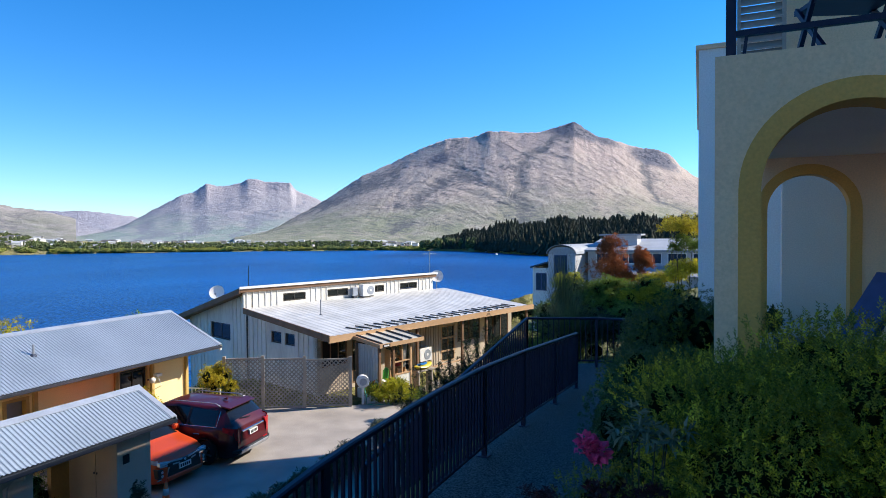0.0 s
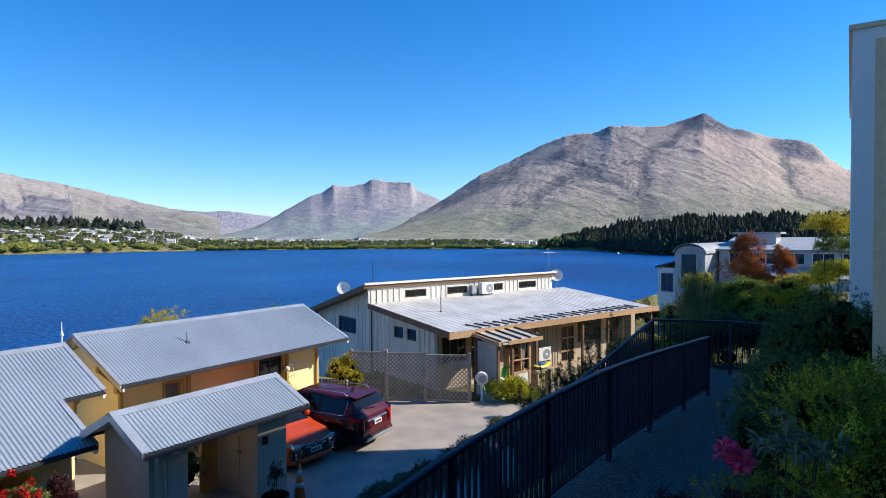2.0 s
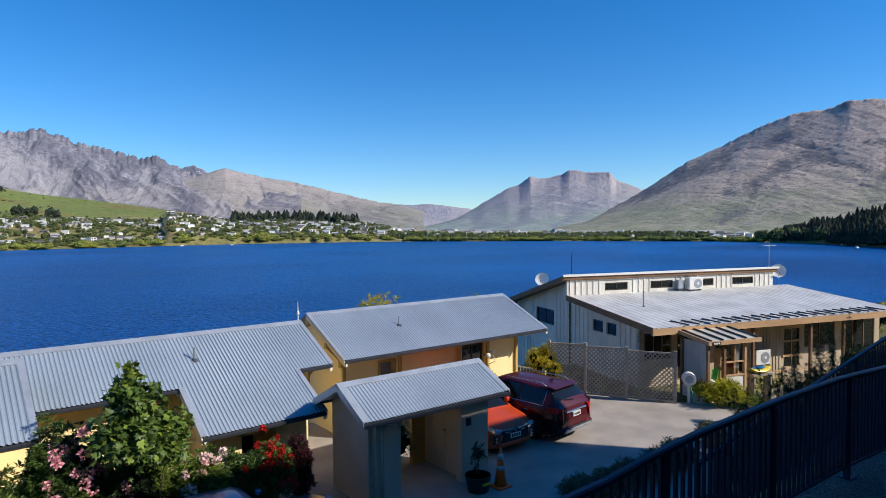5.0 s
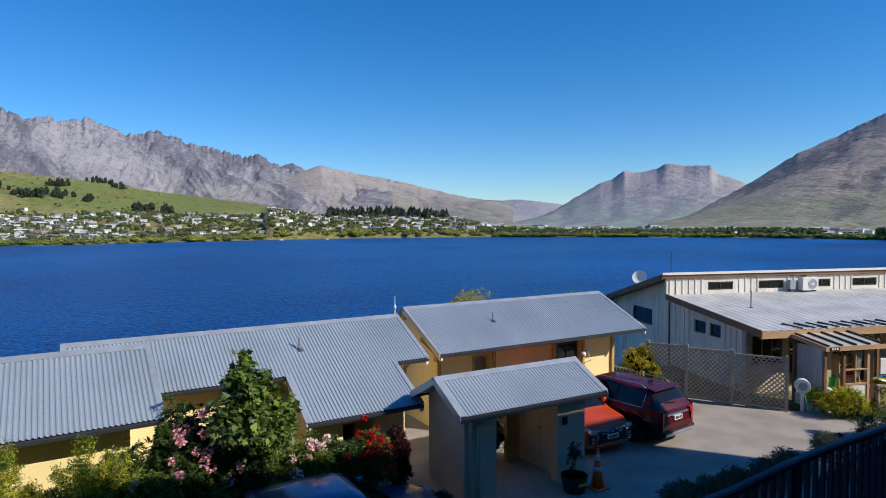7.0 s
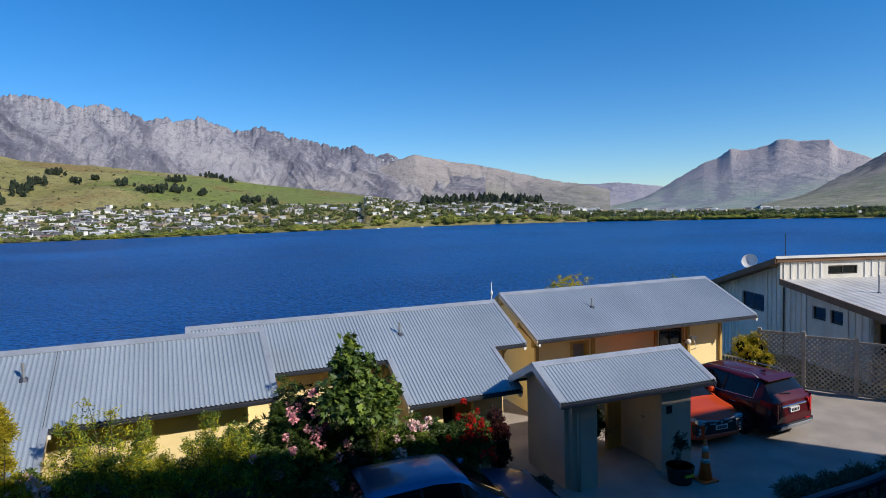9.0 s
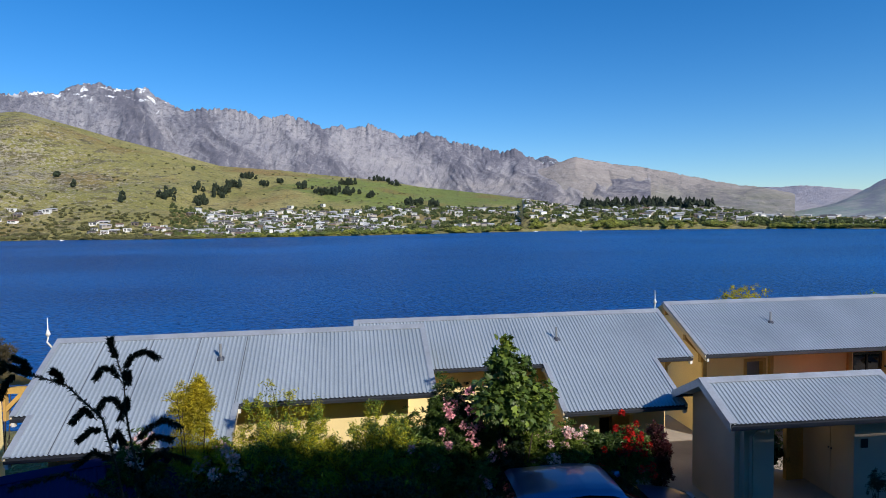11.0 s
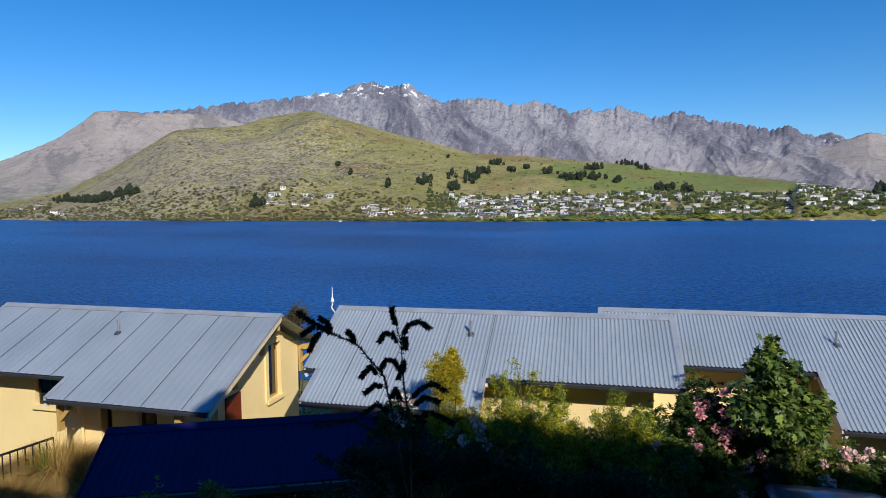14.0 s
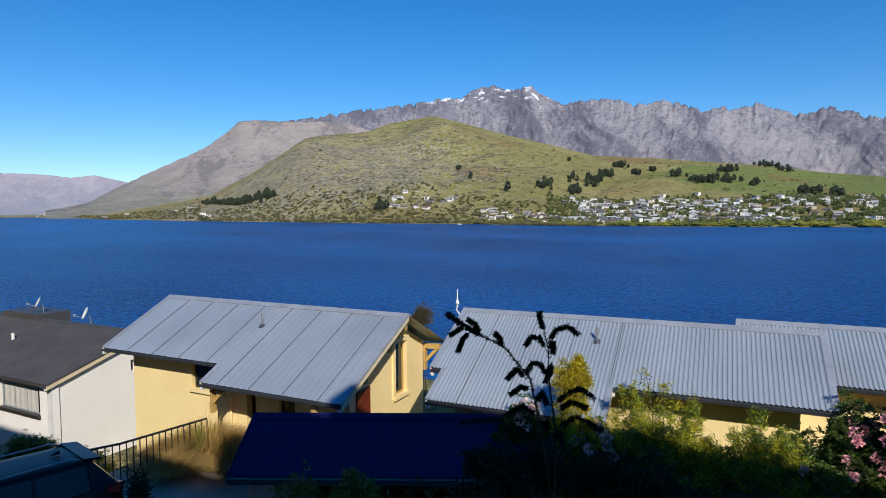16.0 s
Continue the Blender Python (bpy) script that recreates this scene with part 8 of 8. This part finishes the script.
shrub("tall yellow-green tree at the building corner", [("leaf", (-1.4, 23.2, 6.2), (0.75, 0.7, 0.6), 2400, 0.085, LV_YELLOW, 41), ("leaf", (-1.2, 23.2, 5.45), (0.8, 0.7, 0.7), 2200, 0.085, LV_LIGHT, 42), ("leaf", (-1.35, 23.2, 4.6), (0.85, 0.7, 0.75), 3200, 0.085, LV_LIME, 29)], 1.8, "tree", "garden_tree", solid=0)
tussock("arching olive grass clump at the end of the path", (-3.6, 15.6), 1.1, 1.75, 700, GRASSB, 43, 0.9, 2.9)
tussock("tall feathery grass by the ramp", (-4.1, 17.0), 0.8, 3.0, 320, GRASSB, 44, 0.5, 2.7)
for k, (x, y, r, h, n) in enumerate(((-6.75, 12.7, 0.75, 3.1, 48), (-6.6, 13.6, 0.85, 3.3, 90), (-6.3, 14.5, 0.95, 3.7, 170), (-6.0, 15.4, 1.0, 4.1, 240))):
    arching("twiggy dark pine on the bank below the ramp", (x, y), (r, r), h, n, 0.052, [(LV_DARK, 0.75), (LV_MID, 0.25)], 45 + k, name="dwarf_pine", bare=0.35)
for k, (x, y, z) in enumerate(((-8.3, 24.6, 0.9), (-7.4, 23.0, 1.2), (-6.4, 22.0, 1.4), (-6.9, 25.2, 1.2), (-9.0, 26.6, 0.6))):
    shrub("dark leafy shrub below the end of the ramp", [("leaf", (x, y, z), (0.95, 0.9, 0.9), 4200, 0.075, LV_DARK, 260 + k), ("leaf", (x, y, z), (0.95, 0.9, 0.9), 1800, 0.075, LV_MID, 260 + k)], min(site(x, y), z - 0.7), group="shrubs below the ramp", solid=0.3)
shrub("bright green weeds and herbs in front of the porch", [("leaf", (-10.9, 19.4, 0.25), (0.75, 0.7, 0.5), 2400, 0.07, LV_LIME, 47), ("leaf", (-11.5, 19.3, 0.3), (0.5, 0.4, 0.5), 1500, 0.07, LV_LIGHT, 48), ("leaf", (-10.2, 19.8, 0.15), (0.7, 0.6, 0.35), 1500, 0.07, LV_LIGHT, 49), ("needle", (-10.9, 19.4, 0.35), (0.8, 0.7, 0.5), 900, 0.2, LV_LIME, 50)], -0.05, solid=0)
for k, (x, y) in enumerate(((-8.75, 9.9), (-8.65, 10.7), (-8.7, 11.6), (-8.65, 12.5), (-8.75, 13.5), (-9.0, 15.4))):
    shrub("low grey-green lavender at the foot of the bank", [("needle", (x, y, 0.28), (0.42, 0.5, 0.36), 2400, 0.11, LV_GREY, 60 + k)], -0.05, "shrub", "lavender", "lavender along the drive")
for k in range(9):
    y = 1.0 + 2.0 * k
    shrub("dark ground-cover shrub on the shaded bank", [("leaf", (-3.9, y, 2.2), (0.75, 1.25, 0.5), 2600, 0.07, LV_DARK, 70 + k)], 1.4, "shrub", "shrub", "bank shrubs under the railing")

for k, (x, y, z, r, h, lv) in enumerate(((-5.0, 19.8, 1.9, 1.1, 1.1, LV_LIGHT), (-4.2, 19.6, 2.8, 1.2, 1.0, LV_MID), (-2.4, 19.0, 3.2, 1.2, 0.9, LV_LIGHT), (-4.9, 21.2, 3.3, 1.0, 0.9, LV_YELLOW), (-4.2, 20.8, 3.7, 1.0, 0.9, LV_MID), (-3.2, 20.4, 3.9, 1.0, 0.8, LV_LIGHT), (-2.1, 20.0, 4.0, 1.0, 0.8, LV_YELLOW), (-5.6, 22.5, 2.6, 1.0, 1.0, LV_MID))):
    shrub("leafy green and golden shrub filling the garden slope", [("leaf", (x, y, z), (r, r, h), 6500, 0.08, lv, 190 + k), ("leaf", (x, y, z - 0.2), (r, r, h), 3000, 0.08, LV_MID, 190 + k)], site(x, y), group="garden slope shrubs")

# between the houses
shrub("golden-green shrub at the corner of the yellow house", [("leaf", (-15.7, 15.9, 0.9), (0.75, 0.6, 0.95), 4200, 0.08, LV_YELLOW, 81), ("leaf", (-15.9, 15.9, 0.6), (0.8, 0.65, 0.8), 2400, 0.08, LV_MID, 82)], -0.1)
shrub("small golden shrub against the yellow house", [("leaf", (-14.9, 12.4, 1.0), (0.4, 0.5, 0.75), 1800, 0.07, LV_YELLOW, 83), ("leaf", (-14.9, 12.4, 0.9), (0.4, 0.5, 0.7), 900, 0.07, LV_MID, 84)], 0.0)
shrub("sparse young tree behind the yellow house", [("leaf", (-19.5, 11.3, 2.9), (0.9, 0.9, 1.0), 420, 0.12, LV_YELLOW, 85)], -1.0, "tree", "garden_tree")
shrub("sparse yellow-green tree behind the yellow house", [("leaf", (-19.2, 15.6, 2.6), (1.0, 0.9, 0.8), 700, 0.12, LV_LIGHT, 86)], -1.0, "tree", "garden_tree")
shrub("olive-brown shrub rising behind the roofs", [("leaf", (-17.2, -10.6, 2.2), (0.5, 0.5, 0.8), 1600, 0.09, leaf_mat("olive_brown_leaf", (0.13, 0.10, 0.045), (0.09, 0.075, 0.04)), 87)], -1.5, "tree", "garden_tree")
shrub("clipped green hedge inside the gate", [("leaf", (-13.3, 8.0, 0.55), (0.5, 0.8, 0.55), 3000, 0.06, LV_MID, 88)], -0.05)
shrub("thin dark shrub growing in the tub", [("leaf", (-10.72, 8.7, 0.75), (0.17, 0.2, 0.5), 420, 0.06, LV_DARK, 89)], 0.3)
shrub("dark ivy at the foot of the gate porch", [("leaf", (-11.3, 5.3, 0.2), (0.5, 0.5, 0.35), 1800, 0.07, LV_DARK, 90)], -0.05)

# flowering border before the row
arching("lime green arching shrub with fine leaves before the row", (-11.1, -2.2), (1.5, 1.7), 3.3, 300, 0.09, [(LV_LIME, 0.55), (LV_LIGHT, 0.25), (LV_MID, 0.20)], 101, -0.05, (0.1, -0.1))
arching("low arching lime shrub beside the taller one", (-10.9, -0.75), (1.2, 1.3), 2.9, 240, 0.085, [(LV_LIME, 0.5), (LV_LIGHT, 0.25), (LV_MID, 0.25)], 102)
# added shrub; its dark leaves stand in for shade under the canes
shrub("dark-leaved core shrub added for shade beneath the arching canes", [("hedge", (-11.1, -1.7, 0.9), (1.0, 1.5, 0.95), 14000, 0.06, LV_DARK, 103)], -0.05)
shrub("green rhododendron with a few pale pink flowers", [("whorl", (-11.0, 0.05, 1.15), (0.7, 0.62, 1.0), 7600, 0.095, LV_MID, 104), ("whorl", (-11.0, 0.05, 1.18), (0.72, 0.64, 1.02), 3000, 0.095, LV_LIGHT, 104), ("flowers", (-10.75, 0.05, 1.1), (0.6, 0.6, 0.85), 12, 0.075, PINK, 105)], -0.05, group="rhododendrons")
shrub("tall pink rhododendron in flower", [("whorl", (-11.75, 0.72, 1.55), (0.7, 0.62, 1.35), 9000, 0.10, LV_MID, 106), ("whorl", (-11.75, 0.72, 1.5), (0.68, 0.6, 1.3), 3000, 0.10, LV_DARK, 107), ("flowers", (-11.55, 0.75, 1.85), (0.65, 0.65, 1.1), 44, 0.09, PINK, 108)], -0.05, group="rhododendrons")
shrub("broad-leaved young maple above the rhododendrons", [("broad", (-11.4, 1.85, 2.3), (0.75, 0.82, 0.8), 900, 0.125, LV_MID, 109), ("broad", (-11.45, 1.8, 3.0), (0.42, 0.46, 0.6), 330, 0.12, LV_MID, 119), ("broad", (-11.4, 1.85, 2.35), (0.78, 0.85, 0.85), 420, 0.125, LV_LIGHT, 109), ("broad", (-11.45, 1.72, 3.5), (0.14, 0.16, 0.3), 40, 0.11, LV_LIGHT, 118)], -0.05, "tree", "garden_tree")
shrub("dark green rhododendron at the foot of the young maple", [("whorl", (-11.5, 1.75, 0.95), (0.65, 0.7, 0.9), 6000, 0.10, LV_DARK, 110), ("flowers", (-11.3, 1.5, 1.5), (0.4, 0.4, 0.3), 6, 0.075, PINK, 110)], -0.05, group="rhododendrons")
shrub("blush white rhododendron in flower", [("whorl", (-11.5, 2.95, 0.95), (0.6, 0.62, 0.85), 5200, 0.095, LV_MID, 111), ("whorl", (-11.5, 2.9, 1.25), (0.5, 0.6, 0.7), 1800, 0.095, LV_LIGHT, 111), ("flowers", (-11.35, 2.95, 1.35), (0.55, 0.6, 0.6), 30, 0.09, BLUSH, 112)], -0.05, group="rhododendrons")
shrub("scarlet rhododendron in flower", [("whorl", (-11.6, 4.05, 0.95), (0.62, 0.66, 0.85), 6500, 0.09, LV_MID, 114), ("flowers", (-11.42, 4.05, 1.25), (0.58, 0.6, 0.72), 70, 0.075, REDP, 115)], -0.05, group="rhododendrons")
shrub("dark maroon-leaved shrub by the gate porch", [("hedge", (-11.9, 4.95, 0.9), (0.42, 0.36, 0.8), 4600, 0.07, LV_MAROON, 116)], -0.05)
shrub("golden upright conifer among the rhododendrons", [("fern", (-10.5, -3.72, 2.7), (0.36, 0.38, 0.85), 3800, 0.095, LV_YELLOW, 117), ("fern", (-10.5, -3.6, 1.8), (0.5, 0.55, 1.0), 5000, 0.075, LV_LIME, 118)], -0.05, "tree", "conifer", solid=0)
shrub("pale pink rhododendron in flower", [("whorl", (-10.6, -3.3, 1.3), (0.6, 0.7, 1.05), 6400, 0.10, LV_MID, 119), ("flowers", (-10.35, -3.3, 2.0), (0.5, 0.65, 0.45), 26, 0.095, BLUSH, 120)], -0.05, group="rhododendrons")
shrub("pale pink rhododendron beside the carport", [("whorl", (-10.6, -4.7, 1.4), (0.5, 0.55, 1.0), 5000, 0.10, LV_MID, 121), ("flowers", (-10.4, -4.65, 2.1), (0.45, 0.5, 0.45), 18, 0.09, BLUSH, 122)], -0.05, group="rhododendrons")

for k, (x, y, z, r, h, lv, fl) in enumerate(((-11.9, -0.1, 1.2, 0.8, 1.1, LV_LIGHT, None), (-12.0, 0.4, 1.0, 0.8, 1.0, LV_MID, PINK), (-12.0, 1.3, 1.0, 0.8, 1.05, LV_MID, None), (-12.0, 2.4, 1.0, 0.75, 0.95, LV_LIGHT, BLUSH), (-12.1, 3.5, 0.9, 0.7, 0.9, LV_MID, BLUSH), (-10.8, 1.0, 0.8, 0.6, 0.85, LV_MID, PINK), (-11.0, 2.4, 0.7, 0.55, 0.75, LV_DARK, None))):
    rows = [("whorl", (x, y, z), (r, r, h), 6500, 0.095, lv, 210 + k), ("whorl", (x, y, z), (r, r, h), 2200, 0.095, LV_MID, 210 + k)]
    shrub("leafy green rhododendron filling the flowering border" if fl is None else "leafy rhododendron with scattered blossom in the border", rows + ([("flowers", (x + 0.15, y, z + 0.1), (r, r, h), 11, 0.08, fl, 230 + k)] if fl else []), -0.05, group="rhododendrons")

# bank below the camera, in deep shade
for k, (x, y, z, rx, ry, rz) in enumerate(((-4.6, -3.2, 2.7, 0.9, 1.0, 1.0), (-4.9, -1.3, 2.2, 1.0, 1.2, 0.9), (-5.5, 0.8, 1.5, 1.0, 1.2, 0.8), (-5.3, 2.6, 1.2, 0.9, 1.1, 0.7), (-4.8, -4.8, 2.0, 0.9, 0.9, 0.9), (-5.4, -6.6, 1.3, 0.8, 0.9, 0.8), (-8.9, -2.3, 1.4, 0.8, 1.2, 1.15), (-9.1, -0.6, 1.2, 0.8, 1.1, 1.0), (-8.7, -4.1, 1.6, 0.7, 0.9, 1.2), (-9.3, 0.9, 0.9, 0.6, 0.7, 0.85))):
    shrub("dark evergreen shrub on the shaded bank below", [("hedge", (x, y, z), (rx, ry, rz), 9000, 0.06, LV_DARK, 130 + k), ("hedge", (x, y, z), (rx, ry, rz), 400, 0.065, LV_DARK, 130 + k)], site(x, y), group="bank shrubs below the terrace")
shrub("small yellow-tipped shrub on the shaded bank", [("leaf", (-4.5, -4.1, 3.25), (0.28, 0.3, 0.4), 900, 0.05, LV_MID, 161), ("leaf", (-4.6, -4.9, 3.1), (0.25, 0.3, 0.4), 500, 0.05, LV_MID, 162)], 2.0)
shrub("small dark twiggy shrub near the black car", [("leaf", (-5.7, -8.9, 1.7), (0.22, 0.25, 0.6), 420, 0.09, LV_DARK, 163)], 0.0)
shrub("green shrub beside the white house", [("leaf", (-8.9, -17.3, -0.5), (0.8, 1.1, 0.95), 4200, 0.08, LV_MID, 164)], -1.7)
shrub("pale weeds along the white wall", [("leaf", (-9.6, -16.2, -0.7), (0.4, 0.9, 0.7), 1600, 0.08, LV_LIGHT, 165)], -1.7)
for k, (x, y, r, h) in enumerate(((-9.95, -12.1, 1.2, 1.3), (-9.85, -12.8, 1.0, 1.0), (-9.9, -11.4, 0.9, 1.0), (-9.4, -13.2, 0.8, 0.7), (-9.2, -12.5, 0.8, 0.65))):
    tussock("golden tussock grass glowing in the sun", (x, y), r, h, 2200, STRAW, 170 + k, 1.5, 0.0, "golden tussocks")
tussock("green-tinged tussock among the golden ones", (-9.75, -12.2), 0.5, 1.15, 320, LV_LIGHT, 175, 1.0, 0.0, "golden tussocks")


# young fir in front of the view
def fir_branch(e, pts, r0, nd, seed, dense=260, start=0.25):
    part("branch", MB().tube(pts, [r0 * (1 - 0.75 * i / (len(pts) - 1)) for i in range(len(pts))], 7), BARK, e, smooth=True)
    rr = np.random.default_rng(seed)
    P, D = [], []
    q = [np.array(p) for p in pts]
    seg = [np.linalg.norm(b - a) for a, b in zip(q, q[1:])]
    tot = sum(seg)
    for _ in range(dense):
        s = (start + (1 - start) * rr.random()) * tot
        i = 0
        while i < len(seg) - 1 and s > seg[i]:
            s -= seg[i]
            i += 1
        t = min(s / seg[i], 1)
        d = (q[i + 1] - q[i]) / seg[i]
        v = rr.normal(size=3)
        v -= d * (v @ d)
        v /= np.linalg.norm(v)
        P.append(q[i] * (1 - t) + q[i + 1] * t)
        D.append(v * 0.8 + d * 0.65)
    vs, fs = leaves(np.array(P), np.array(D), nd, 0.13, 0.12, seed)
    part("needles", raw_mesh("needles", vs, fs, NEEDLE), None, e)


fir = thing("young_fir", "young dark fir with drooping needled shoots, in shade", "tree", pose(-2.95, -1.7, site(-2.95, -1.7)))
o = np.array([-2.95, -1.7, site(-2.95, -1.7)])
R_ = lambda *ps: [tuple(np.array(p) - o) for p in ps]
fir_branch(fir, R_((-2.98, -1.68, 3.3), (-2.96, -1.67, 4.85), (-2.95, -1.70, 5.08), (-2.95, -1.71, 5.29), (-2.95, -1.76, 5.47)), 0.006, 0.018, 1, 420, 0.6)
fir_branch(fir, R_((-2.95, -1.735, 5.38), (-2.95, -1.755, 5.43), (-2.95, -1.76, 5.47)), 0.003, 0.023, 3, 400, 0.0)
fir_branch(fir, R_((-2.96, -1.68, 4.4), (-2.95, -1.76, 4.9), (-2.95, -1.81, 5.11), (-2.95, -1.96, 5.27), (-2.95, -2.16, 5.34), (-2.95, -2.30, 5.42)), 0.006, 0.02, 2, 700, 0.3)
fir_branch(fir, R_((-2.95, -2.10, 5.32), (-2.95, -2.2, 5.36), (-2.95, -2.30, 5.42)), 0.004, 0.028, 4, 560, 0.0)
for k, ps in enumerate([((-2.95, -1.715, 5.31), (-2.93, -1.66, 5.39), (-2.92, -1.60, 5.415), (-2.92, -1.545, 5.38)), ((-2.95, -1.715, 5.27), (-2.97, -1.77, 5.335), (-2.98, -1.82, 5.325), (-2.98, -1.845, 5.28)), ((-2.95, -1.70, 5.28), (-2.9, -1.67, 5.33), (-2.85, -1.65, 5.29)),
                        ((-2.95, -1.705, 5.12), (-2.97, -1.76, 5.19), (-2.98, -1.81, 5.185), (-2.98, -1.84, 5.13)), ((-2.95, -1.70, 5.12), (-2.9, -1.68, 5.2), (-2.88, -1.7, 5.12)), ((-2.95, -1.68, 4.98), (-2.93, -1.60, 5.06), (-2.92, -1.53, 5.1), (-2.92, -1.46, 5.06)),
                        ((-2.95, -1.66, 4.95), (-2.93, -1.58, 5.02), (-2.93, -1.50, 5.0)), ((-2.95, -2.16, 5.34), (-2.93, -2.2, 5.29), (-2.93, -2.23, 5.22)), ((-2.95, -2.2, 5.36), (-2.97, -2.25, 5.33), (-2.98, -2.3, 5.3)), ((-2.95, -2.1, 5.32), (-2.94, -2.13, 5.38), (-2.94, -2.17, 5.4)),
                        ((-2.95, -1.97, 5.26), (-2.93, -1.98, 5.32), (-2.92, -2.0, 5.34)), ((-2.95, -1.83, 5.1), (-2.93, -1.88, 5.16), (-2.93, -1.93, 5.1)), ((-2.95, -1.8, 5.05), (-2.97, -1.87, 5.05), (-2.98, -1.93, 5.0)), ((-2.95, -1.78, 4.98), (-2.92, -1.73, 5.05), (-2.9, -1.7, 5.0)),
                        ((-2.95, -1.76, 4.9), (-2.97, -1.86, 4.95), (-2.98, -1.95, 4.88)), ((-2.95, -1.67, 4.85), (-2.92, -1.55, 4.95), (-2.92, -1.42, 4.9)), ((-2.95, -1.67, 4.8), (-2.8, -1.6, 4.9), (-2.7, -1.55, 4.86)), ((-2.96, -1.68, 4.7), (-2.98, -2.0, 4.85), (-3.0, -2.25, 4.78)), ((-2.96, -1.68, 4.6), (-2.95, -1.3, 4.75), (-2.95, -1.05, 4.68))]):
    fir_branch(fir, R_(*ps), 0.0025, 0.023, 20 + k, 620, 0.12)
for k in range(16):
    a, z = k * 2.4, 3.4 + 0.065 * k
    q = (-2.95 + 0.45 * math.cos(a), -1.7 + 0.55 * math.sin(a), z + 0.22)
    fir_branch(fir, R_((-2.96, -1.68, z), ((q[0] - 2.96) / 2, (q[1] - 1.68) / 2, z + 0.17), q), 0.008, 0.04, 60 + k, 300, 0.1)
